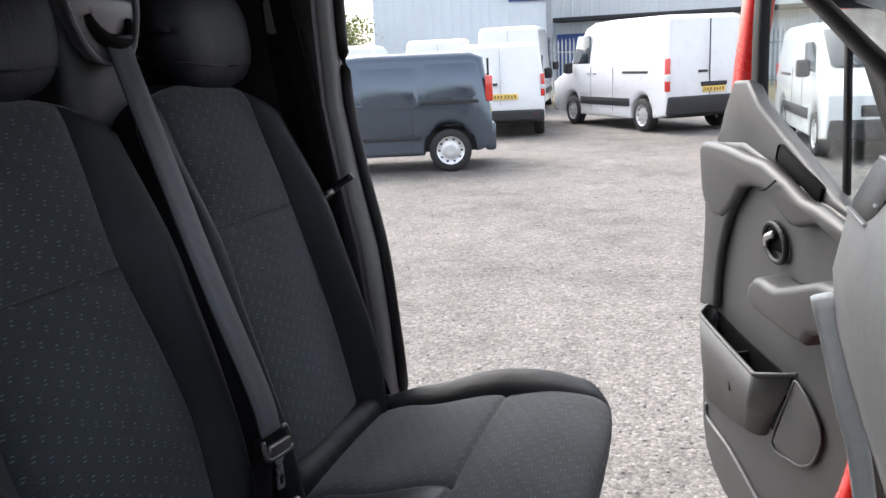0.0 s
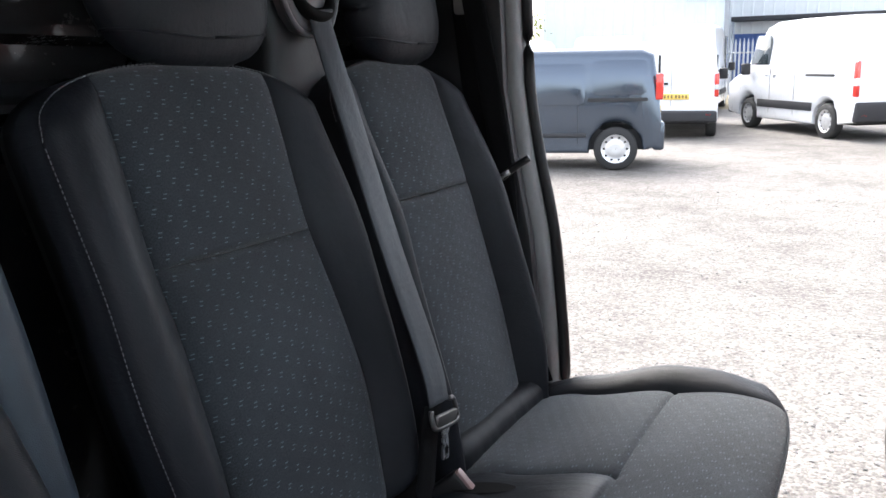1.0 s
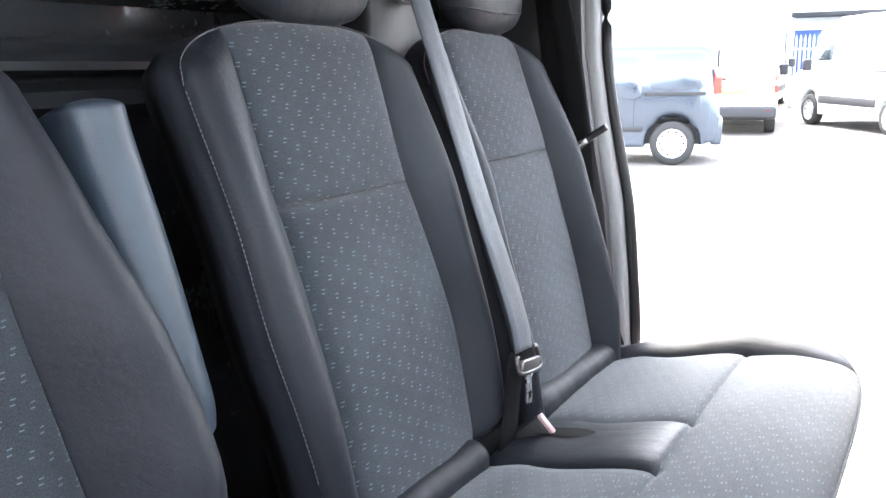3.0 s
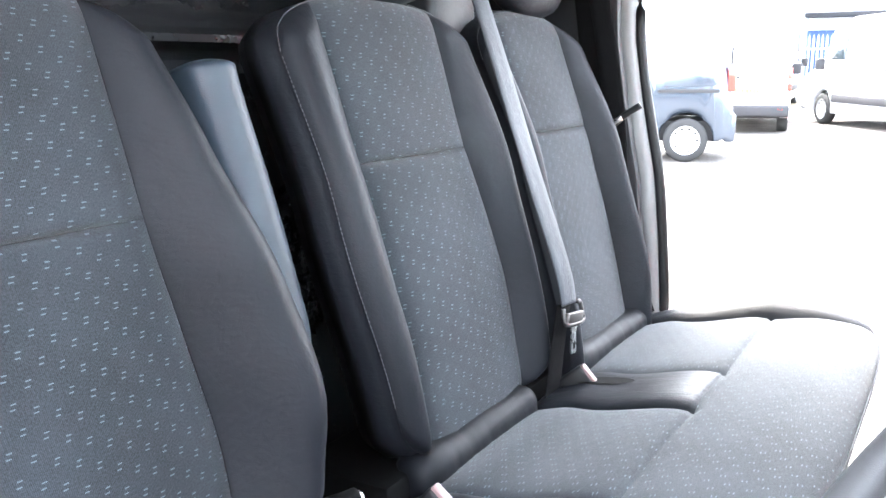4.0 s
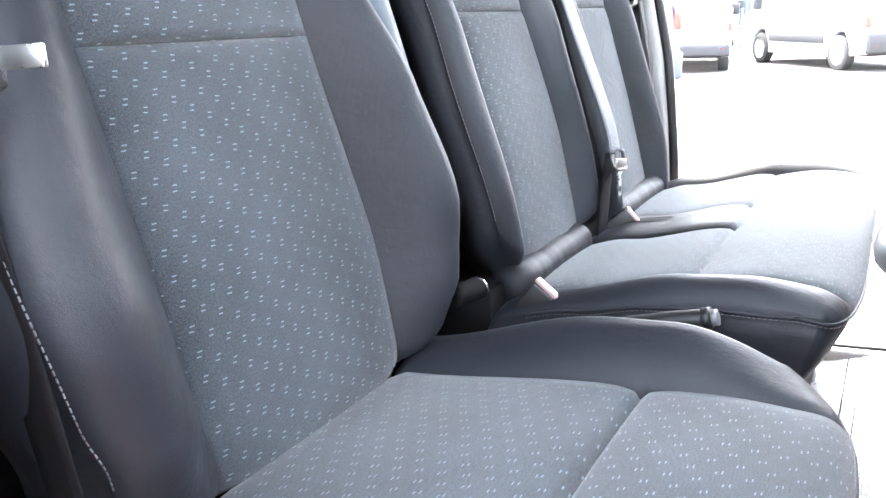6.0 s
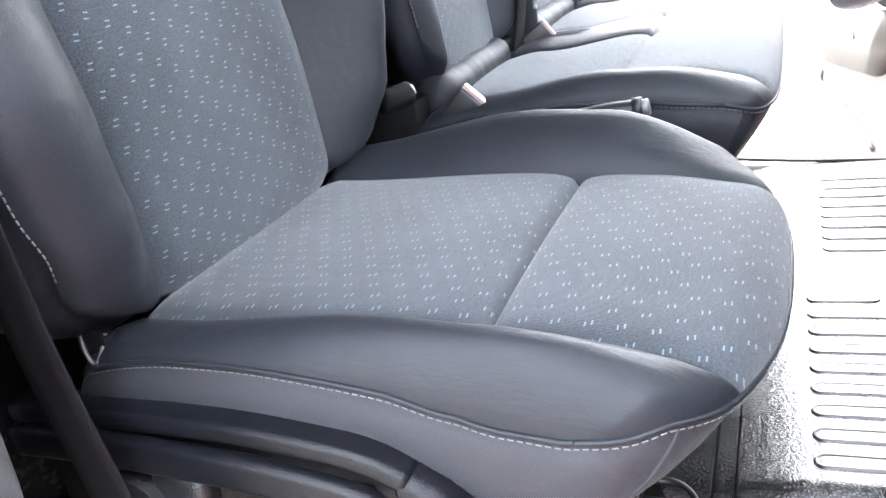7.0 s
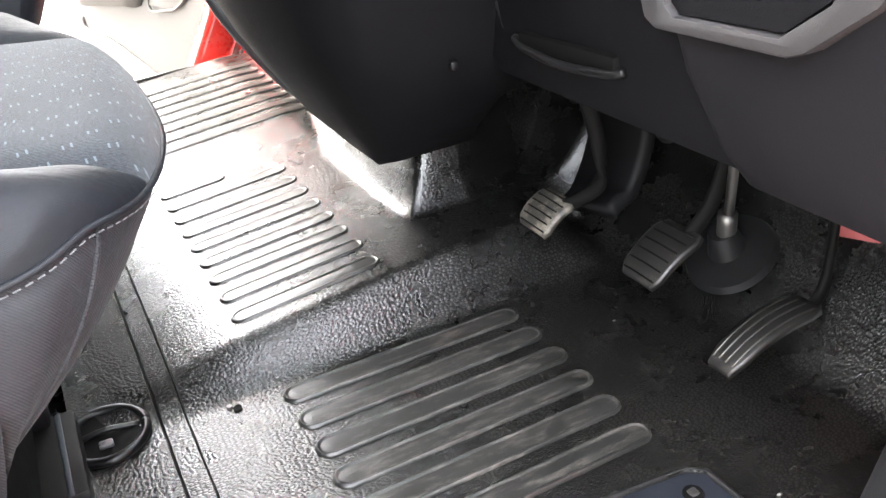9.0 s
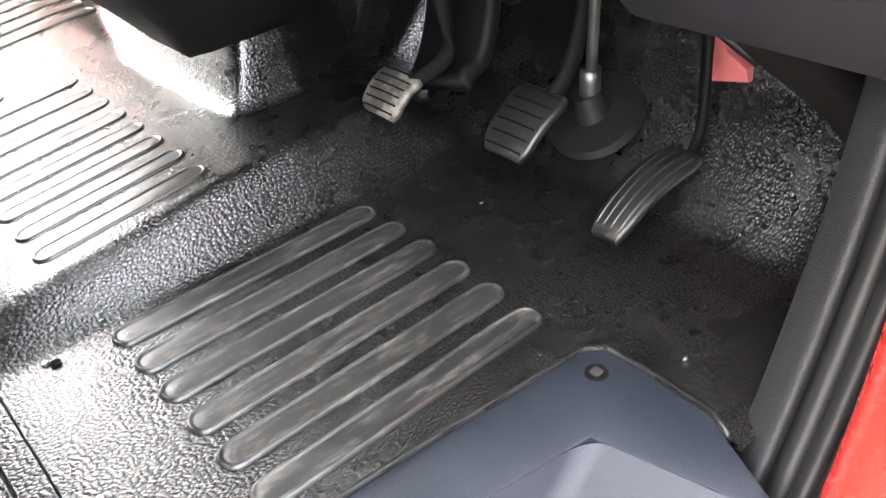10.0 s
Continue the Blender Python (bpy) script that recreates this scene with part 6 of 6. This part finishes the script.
bmesh.ops.create_cone(bm, cap_ends=True, segments=16, radius1=0.004, radius2=0.0035, depth=0.003, matrix=Matrix.Translation((0.352, 0.233, 0.6375)))
part("clip", bm, MAT["dullsteel"], mh)
random.seed(5)
for x, y in ((0.842, 0.117), (0.42, 0.25), (0.782, -0.216)):
    cr = thing("crumb", (x, y, mat_height(x, y)), "pale crumb of grit on the rubber mat", "grit", "grit on the mat")
    bm = bmesh.new()
    bmesh.ops.create_icosphere(bm, subdivisions=1, radius=0.0014 + 0.0006 * random.random(), matrix=Matrix.Translation((x, y, mat_height(x, y) + 0.002)) @ Matrix.Diagonal((1.6, 1, 0.6, 1)))
    part("grain", bm, MAT["roofcloth"], cr)

# ---- yard ----
gr = thing("ground", (0, 0, 0), "pale grey gravel yard surface", "gravel ground", kind="structure", place=Matrix())
mesh_part("gravel_sheet", [(-400, -400, 0), (400, -400, 0), (400, 400, 0), (-400, 400, 0)], [(0, 1, 2, 3)], MAT["gravel"], gr, smooth=False)
MAT["vanblue"] = plain("slate_blue_metallic_paint", (0.066, 0.088, 0.120), 0.2, metal=0.7, coat=1.0, var=0.03, rough_var=0.02)
MAT["vanwhite"] = plain("white_van_paint", (0.78, 0.79, 0.8), 0.35, coat=0.8, var=0.03)
MAT["vansilver"] = plain("silver_white_van_paint", (0.66, 0.67, 0.69), 0.3, coat=0.8, var=0.03)
MAT["bumper"] = plain("dark_grey_bumper", (0.024, 0.024, 0.027), 0.6)
MAT["tyre"] = plain("tyre_rubber", (0.025, 0.025, 0.025), 0.8)
MAT["rim"] = plain("silver_steel_wheel", (0.68, 0.68, 0.68), 0.36, metal=0.6)
MAT["taillight"] = plain("red_lamp_lens", (0.6, 0.03, 0.02), 0.2, coat=1.0)
MAT["lamp"] = plain("clear_lamp_lens", (0.6, 0.62, 0.64), 0.15, coat=1.0)
MAT["yellow"] = plain("yellow_plate", (0.82, 0.58, 0.14), 0.4)
MAT["platebar"] = plain("dark_plate_print", (0.20, 0.14, 0.05), 0.5)
MAT["darkglass"] = plain("dark_vehicle_glass", (0.02, 0.028, 0.032), 0.06, coat=1.0)
MAT["gap"] = plain("panel_gap", (0.025, 0.025, 0.026), 0.7)


def lathe(profile, n=28):
    """Spin (radius, y) about the y axis."""
    verts, faces = [], []
    for r, y in profile:
        for k in range(n):
            a = 2 * math.pi * k / n
            verts.append((r * math.cos(a), y, r * math.sin(a)))
    for i in range(len(profile) - 1):
        for k in range(n):
            faces.append((i * n + k, i * n + (k + 1) % n, (i + 1) * n + (k + 1) % n, (i + 1) * n + k))
    return verts, faces


def van(name, label, L, W, H, paint, rear_x, front_x, wheel_r, pos, heading, hood=0.9, nose=1.05, belt=1.05, panels=(), rear=None, bumper_z=(0.34, 0.58), tail=(0.85, 1.31), strip_z=(0.515, 0.685), rail_box=(-0.25, 0.75), handle_bar=False):
    """A parked van in its own coordinates: x ahead from the rear bumper, y to its left, z up; pos: ground under the rear axle."""
    h = Vector((*heading, 0)).normalized()
    M = Matrix(((h.x, -h.y, 0, pos[0]), (h.y, h.x, 0, pos[1]), (0, 0, 1, 0), (0, 0, 0, 1))) @ Matrix.Translation((-rear_x, 0, 0))
    e = thing(name, (L / 2, 0, 0), label, "van", "parked vans", place=M)
    wa = wheel_r + 0.07

    def arch(cx):
        return [(cx + wa * math.cos(math.pi * (1 - k / 12)), wheel_r + wa * math.sin(math.pi * (1 - k / 12))) for k in range(13)]
    out = [(0.05, 0.36)] + [(rear_x - wa, 0.30)] + arch(rear_x) + [(rear_x + wa, 0.26), (front_x - wa, 0.26)] + arch(front_x) + [(front_x + wa, 0.28), (L - 0.08, 0.34), (L, 0.55), (L - 0.03, nose - 0.15), (L - 0.15, nose), (L - hood, nose + 0.22), (L - hood - 0.78, H - 0.12), (L - hood - 1.1, H - 0.02), (L * 0.45, H), (0.30, H - 0.02), (0.12, H - 0.10), (0.03, belt), (0.0, 0.62)]
    bm = prism_bm(out, "y", -W / 2, W / 2)
    rim = [ed for ed in bm.edges if len(ed.link_faces) == 2 and ed.calc_face_angle(0) > radians(60) and abs(ed.verts[0].co.y - ed.verts[1].co.y) < 1e-4]
    bmesh.ops.bevel(bm, geom=[ed for ed in rim if min(ed.verts[0].co.z, ed.verts[1].co.z) < 0.6], offset=0.05, segments=3, profile=0.5, affect="EDGES")
    rim = [ed for ed in bm.edges if len(ed.link_faces) == 2 and ed.calc_face_angle(0) > radians(60) and abs(ed.verts[0].co.y - ed.verts[1].co.y) < 1e-4 and min(ed.verts[0].co.z, ed.verts[1].co.z) > 0.6]
    bmesh.ops.bevel(bm, geom=rim, offset=0.12, segments=5, profile=0.5, affect="EDGES")
    for v in bm.verts:
        k = max(0.0, (v.co.z - belt) / (H - belt))
        v.co.y *= 1 - 0.13 * k ** 1.5
    part("body", bm, paint, e, angle=28)

    def sy(z):
        k = max(0.0, (z - belt) / (H - belt))
        return W / 2 * (1 - 0.13 * k ** 1.5)
    for cx in (rear_x, front_x):
        for s in (-1, 1):
            m = Matrix.Translation((cx, s * (W / 2 - 0.12), wheel_r))
            v, f = lathe([(wheel_r * 0.66, -0.10), (wheel_r * 0.93, -0.105), (wheel_r, -0.07), (wheel_r, 0.07), (wheel_r * 0.93, 0.105), (wheel_r * 0.66, 0.10)])
            tyre = mesh_part("wheel", [tuple(m @ Vector(p)) for p in v], f, MAT["tyre"], e, "black tyre on a silver steel rim")
            v, f = lathe([(wheel_r * 0.68, s * 0.10), (wheel_r * 0.60, s * 0.085), (wheel_r * 0.50, s * 0.06), (wheel_r * 0.36, s * 0.085), (wheel_r * 0.2, s * 0.09), (0.005, s * 0.085)])
            mesh_part("rim", [tuple(m @ Vector(p)) for p in v], f, MAT["rim"], tyre)
            for k in range(10):
                a = 2 * math.pi * k / 10
                part("rim_slot", box_bm(cx + wheel_r * 0.53 * math.cos(a), s * (W / 2 - 0.045), wheel_r * (1 + 0.53 * math.sin(a)), 0.035, 0.012, 0.03, 0.004), MAT["gap"], tyre)
    part("wheel_well", box_bm(L / 2, 0, 0.45, L * 0.92, W - 0.36, 0.30), MAT["gap"], e)
    part("rear_bumper", box_bm(0.04, 0, sum(bumper_z) / 2, 0.17, W * 0.985, bumper_z[1] - bumper_z[0], 0.05, 4), rear or MAT["bumper"], e)
    part("front_bumper", box_bm(L - 0.05, 0, 0.46, 0.16, W * 0.97, 0.30, 0.05, 3), MAT["bumper"], e)
    for s in (-1, 1):
        lt = part("tail_light", box_bm(0.045, s * (sy(1.15) - 0.038), sum(tail) / 2, 0.11, 0.085, tail[1] - tail[0], 0.025, 3), MAT["taillight"], e, "red tail light")
        if tail[1] - tail[0] > 0.45:
            part("lens_band", box_bm(0.040, s * (sy(1.15) - 0.038), tail[0] + 0.42 * (tail[1] - tail[0]), 0.11, 0.088, 0.22 * (tail[1] - tail[0]), 0.012), MAT["lamp"], lt)
        part("bumper_reflector", box_bm(-0.035, s * (W / 2 - 0.18), 0.50, 0.02, 0.12, 0.05, 0.008), MAT["taillight"], e)
        part("headlight", box_bm(L - 0.10, s * (W / 2 - 0.16), nose - 0.22, 0.14, 0.30, 0.20, 0.04, 3), MAT["lamp"], e, "clear headlight")
        part("door_mirror", box_bm(L - hood - 0.35, s * (W / 2 + 0.14), nose + 0.22, 0.12, 0.20, 0.26, 0.04, 3), MAT["bumper"], e)
        wz0, wz1 = nose + 0.16, H - 0.30
        x1 = L - hood - 0.12
        y = s * sy((wz0 + wz1) / 2)
        part("side_window", prism_bm([(x1 - 1.0, wz0), (x1 - 0.05, wz0), (x1 - 0.45, wz1), (x1 - 0.98, wz1)], "y", y - 0.03, y + 0.012, 0.01), MAT["darkglass"], e, "dark side window")
        for gx0 in (x1 - 1.08, x1 - 0.02 - 2.05):
            part("door_gap", box_bm(gx0, s * W / 2, (belt + 0.35) / 2 + 0.1, 0.006, 0.010, belt - 0.25), MAT["gap"], e)
        for hx in (x1 - 0.92, x1 - 1.25):
            part("door_handle", box_bm(hx, s * (W / 2 + 0.012), belt + 0.02, 0.16, 0.03, 0.035, 0.01), paint, e)
        part("rub_strip", box_bm((rear_x + front_x) / 2, s * (W / 2 + 0.006), sum(strip_z) / 2, front_x - rear_x - 2 * wa - 0.08, 0.03, strip_z[1] - strip_z[0], 0.012), MAT["bumper"], e, "dark side rubbing strip")
        part("slide_rail", box_bm(rear_x + sum(rail_box) / 2, s * (sy(belt + 0.03) + 0.002), belt + 0.03, rail_box[1] - rail_box[0], 0.016, 0.05, 0.006), MAT["gap"], e, "dark sliding door rail")
        for px0, px1, pz0, pz1 in panels:
            outl = [(px0 + (px1 - px0) / 2 + a, pz0 + (pz1 - pz0) / 2 + b) for a, b in rounded_rect(px1 - px0, pz1 - pz0, 0.10, 5)]
            bm = prism_bm(outl, "y", -0.010, 0.004, 0.003, 2)
            for v in bm.verts:
                v.co.y += s * (sy(v.co.z) + 0.012 - 0.016 * (v.co.z - pz0) / (pz1 - pz0))
            part("pressed_panel", bm, paint, e)
    part("windscreen", prism_bm([(L - hood + 0.02, nose + 0.235), (L - hood - 0.76, H - 0.14), (L - hood - 0.70, H - 0.12), (L - hood + 0.06, nose + 0.24)], "y", -W * 0.41, W * 0.41, 0.01), MAT["darkglass"], e, "dark windscreen")
    part("rear_door_gap", box_bm(0.012, 0.0, (H + 0.55) / 2, 0.036, 0.004, H - 0.80), MAT["gap"], e)
    if handle_bar:
        part("plate_lamp_bar", box_bm(-0.002, -0.10, 0.965, 0.06, 0.60, 0.085, 0.02, 3), MAT["bumper"], e, "black bar above the plate")
    part("rear_door_handle", box_bm(0.005, 0.16, belt + 0.02, 0.05, 0.20, 0.05, 0.012), MAT["bumper"], e)
    pl = part("number_plate", box_bm(-0.005, -0.10, 0.86, 0.03, 0.52, 0.115, 0.008), MAT["yellow"], e, "yellow number plate")
    for k in range(7):
        part("plate_bar", box_bm(-0.022, -0.30 + 0.066 * k + (0.02 if k > 3 else 0), 0.86, 0.004, 0.036, 0.062), MAT["platebar"], pl)
    part("grille", box_bm(L - 0.015, 0, 0.72, 0.05, W * 0.55, 0.16, 0.02), MAT["gap"], e)
    return e


van("slate_blue_van", "small slate-blue panel van with silver steel wheels", 4.21, 1.80, 1.80, MAT["vanblue"], 0.66, 3.36, 0.325, (-3.52, 13.08), (-0.957, -0.29), hood=0.80, nose=0.98, belt=1.02, panels=((0.22, 1.02, 1.12, 1.62), (1.12, 2.0, 0.98, 1.58)), rear=MAT["vanblue"], bumper_z=(0.30, 0.72), tail=(1.04, 1.42), strip_z=(0.50, 0.565), rail_box=(-0.45, 0.42))
van("white_delivery_van", "white delivery van seen from its rear doors", 4.8, 1.84, 1.98, MAT["vanwhite"], 0.85, 3.85, 0.33, (-3.83, 18.2), (-0.19, 0.98), hood=0.85, nose=1.02, belt=1.1)
van("silver_white_van", "large silver-white panel van with dark bumpers", 5.05, 2.0, 2.36, MAT["vansilver"], 0.95, 4.05, 0.345, (-0.05, 18.8), (-0.586, 0.81), hood=0.75, nose=1.12, belt=1.2, bumper_z=(0.36, 0.74), tail=(0.84, 1.50), handle_bar=True)
van("white_cab_van", "white van facing the yard with a black mirror", 5.0, 1.95, 1.98, MAT["vanwhite"], 0.95, 4.0, 0.335, (2.76, 16.83), (0.062, -0.998), hood=0.85, nose=1.08, belt=1.12)
van("white_high_van", "white van parked behind the blue van", 5.2, 1.95, 2.25, MAT["vanwhite"], 0.95, 4.1, 0.34, (-6.9, 23.6), (-0.25, 0.97), hood=0.8, nose=1.1, belt=1.2)
van("white_high_van", "white van parked behind the blue van", 5.2, 1.95, 2.20, MAT["vanwhite"], 0.95, 4.1, 0.34, (-9.5, 23.0), (-0.25, 0.97), hood=0.8, nose=1.1, belt=1.2)
van("white_high_van", "white high-roofed van parked in the second row", 5.2, 1.95, 2.55, MAT["vanwhite"], 0.95, 4.1, 0.34, (-5.2, 25.5), (-0.1, 0.99), hood=0.8, nose=1.1, belt=1.2)

# buildings
MAT["clad"] = plain("pale_blue_cladding", (0.66, 0.72, 0.77), 0.55, var=0.06, var_scale=0.4)
MAT["clad2"] = plain("white_cladding", (0.72, 0.74, 0.75), 0.55, var=0.06, var_scale=0.4)
MAT["bluedoor"] = plain("blue_shutter_paint", (0.05, 0.10, 0.28), 0.5)
MAT["galv"] = plain("galvanised_steel", (0.33, 0.35, 0.38), 0.5, metal=0.4)
MAT["brownearth"] = plain("dry_grass_verge", (0.16, 0.13, 0.08), 0.95, var=0.4, var_scale=1.5)


def building(name, label, corner, direction, length, depth, height, material, rib, roof_col):
    d = Vector((*direction, 0)).normalized()
    n = Vector((-d.y, d.x, 0))
    M = Matrix(((d.x, n.x, 0, corner[0]), (d.y, n.y, 0, corner[1]), (0, 0, 1, 0), (0, 0, 0, 1)))
    e = thing(name, (length / 2, depth / 2, 0), label, "building", place=M)
    part("wall", box_bm(length / 2, depth / 2, height / 2, length, depth, height), material, e)
    part("roof", box_bm(length / 2, depth / 2, height + 0.12, length + 0.4, depth + 0.4, 0.25, 0.03), MAT[roof_col], e)
    n_r = int(length / rib)
    me = None
    for k in range(min(n_r, 150)):
        if me is None:
            ob = part("cladding_rib", box_bm(0, 0, 0, 0.10, 0.05, height - 0.2, 0.015, 1), material, e)
            me = ob.data
        else:
            ob = new("cladding_rib", me)
            ob.parent = e
        ob.location = Vector((k * rib + 0.1, -0.02, height / 2))
    return e, M


b1, _ = building("clad_warehouse", "pale blue metal-clad warehouse", (-14.55, 38.03), (0.97, 0.24), 8.2, 18, 9, MAT["clad"], 0.45, "galv")
b2, _ = building("white_warehouse", "white metal-clad warehouse with a blue shutter", (-7.95, 45.6), (1.0, -0.02), 26, 14, 8, MAT["clad2"], 0.5, "galv")
part("blue_sign", box_bm(7.2, -0.08, 4.4, 1.7, 0.08, 0.5, 0.02), MAT["bluedoor"], b1, "plain dark blue sign board")
part("corner_flashing", box_bm(8.2, 0.0, 4.5, 0.22, 0.22, 9.0, 0.02), MAT["galv"], b1)
part("shutter", box_bm(2.4, -0.08, 1.35, 3.4, 0.10, 2.7, 0.02), MAT["bluedoor"], b2, "blue roller shutter")
part("canopy", box_bm(7.5, -0.6, 3.4, 13.4, 1.2, 0.22, 0.03), MAT["bumper"], b2, "dark canopy beam")
for k in range(4):
    part("canopy_post", box_bm(0.9 + 4.2 * k, -1.0, 1.65, 0.12, 0.12, 3.3, 0.02), MAT["galv"], b2)
for k in range(2):
    pl = thing("light_pole", (-4.6 + 9 * k, 40.0, 0), "slim grey lamp post in the yard", "lamp post", "yard lamp posts", place=Matrix())
    tube("pole", [(-4.6 + 9 * k, 40.0, 0), (-4.6 + 9 * k, 40.0, 3.5), (-4.6 + 9 * k, 40.0, 7)], 0.07, MAT["galv"], pl)

fe = thing("palisade_fence", (-3, 35, 0), "blue-grey steel palisade fence behind the vans", "fence", place=Matrix())
me = None
F0, F1 = Vector((-6.0, 34.3, 0)), Vector((17, 34.0, 0))
npale = 150
for k in range(npale):
    p = F0.lerp(F1, k / (npale - 1))
    if me is None:
        bm = prism_bm([(-0.035, 0.05), (0.035, 0.05), (0.035, 2.1), (0.0, 2.3), (-0.035, 2.1)], "y", -0.015, 0.015)
        ob = part("pale", bm, MAT["galv"], None)
        me = ob.data
    else:
        ob = new("pale", me)
    ob.parent = fe
    ob.location = p - ORIGIN[fe.name]
ORIGIN[fe.name] = Vector((-3, 35, 0))
for z in (0.5, 1.75):
    tube("rail", [F0 + Vector((0, 0.05, z)), F0.lerp(F1, 0.5) + Vector((0, 0.05, z)), F1 + Vector((0, 0.05, z))], 0.03, MAT["galv"], fe, k=2)
vg = thing("verge", (2, 37, 0), "dry brown grass verge along the fence", "verge", kind="structure", place=Matrix())
part("bank", prism_bm([(26.8, -0.05), (29, 0.06), (34.0, 0.16), (37, 0.2), (39, -0.05)], "x", -6.6, 30), MAT["brownearth"], vg)


# shrub behind the vans
def tree(pos, height, spread, seed, label):
    e = thing("tree", (*pos, 0), label, "tree", place=Matrix())
    rnd = random.Random(seed)
    base = Vector((*pos, 0))
    tube("trunk", [base, base + Vector((0.1, 0, height * 0.3)), base + Vector((0, 0.1, height * 0.6))], 0.16, MAT["brownearth"], e, scales=[1 - 0.05 * k for k in range(13)])
    verts, faces = [], []
    for c in range(46):
        a, r = rnd.uniform(0, 6.28), spread * math.sqrt(rnd.random())
        cz = height * (0.45 + 0.5 * rnd.random()) - 0.25 * r * r / spread
        cc = base + Vector((r * math.cos(a), r * math.sin(a), cz))
        tube("limb", [base + Vector((0, 0, height * 0.35)), base.lerp(cc, 0.5) + Vector((0, 0, height * 0.1)), cc], 0.03, MAT["brownearth"], e, n=5, k=2) if c < 7 else None
        for k in range(60):
            p = cc + Vector((rnd.gauss(0, 0.3), rnd.gauss(0, 0.3), rnd.gauss(0, 0.25)))
            u, w = Vector((rnd.gauss(0, 1), rnd.gauss(0, 1), rnd.gauss(0, 1))).normalized() * 0.07, Vector((rnd.gauss(0, 1), rnd.gauss(0, 1), rnd.gauss(0, 1))).normalized() * 0.05
            b = len(verts)
            verts += [tuple(p - u), tuple(p + w), tuple(p + u), tuple(p - w)]
            faces.append((b, b + 1, b + 2, b + 3))
    crown = mesh_part("crown", verts, faces, MAT["leaf"], e, smooth=False)
    crown["kind"] = "stuff"


MAT["leaf"] = plain("yellow_green_leaves", (0.13, 0.17, 0.03), 0.6, var=0.4, var_scale=2)
tree((-14.9, 35.2), 3.9, 1.15, 3, "bushy yellow-green tree behind the vans")

# loose stones on the gravel near the cab
rs = np.random.RandomState(4)
sv, sf = [], []
ico = bmesh.new()
bmesh.ops.create_icosphere(ico, subdivisions=1, radius=1.0)
iv = np.array([v.co[:] for v in ico.verts])
it = [tuple(v.index for v in f.verts) for f in ico.faces]
ico.free()
for k in range(9000):
    d = 2.2 + 9.0 * rs.rand() ** 0.9
    a = radians(64 + 58 * rs.rand())
    x, y = 0.3 + d * math.cos(a), d * math.sin(a)
    r = 0.003 + 0.009 * rs.rand() ** 5
    q = iv * (r * rs.uniform(0.7, 1.3, 3)) * (1 + 0.15 * rs.randn(len(iv), 1))
    q[:, 2] *= 0.65
    b = len(sv)
    sv += [(x + p[0], y + p[1], max(-0.002, r * 0.35 + p[2])) for p in q]
    sf += [(b + f[0], b + f[1], b + f[2]) for f in it]
m, nt, bsd, tc = start("loose_stone")
gi = nt.nodes.new("ShaderNodeNewGeometry")
nt.links.new(ramp(nt, gi.outputs["Random Per Island"], [(0.0, (0.15, 0.142, 0.134)), (0.5, (0.19, 0.182, 0.172)), (0.9, (0.22, 0.21, 0.2)), (1.0, (0.29, 0.28, 0.27))]), bsd.inputs["Base Color"])
bsd.inputs["Roughness"].default_value = 0.85
MAT["stone"] = m
so = mesh_part("loose_gravel", sv, sf, MAT["stone"], None, smooth=False)
tagged(so, "loose grey stones scattered on the yard", "gravel", kind="stuff")
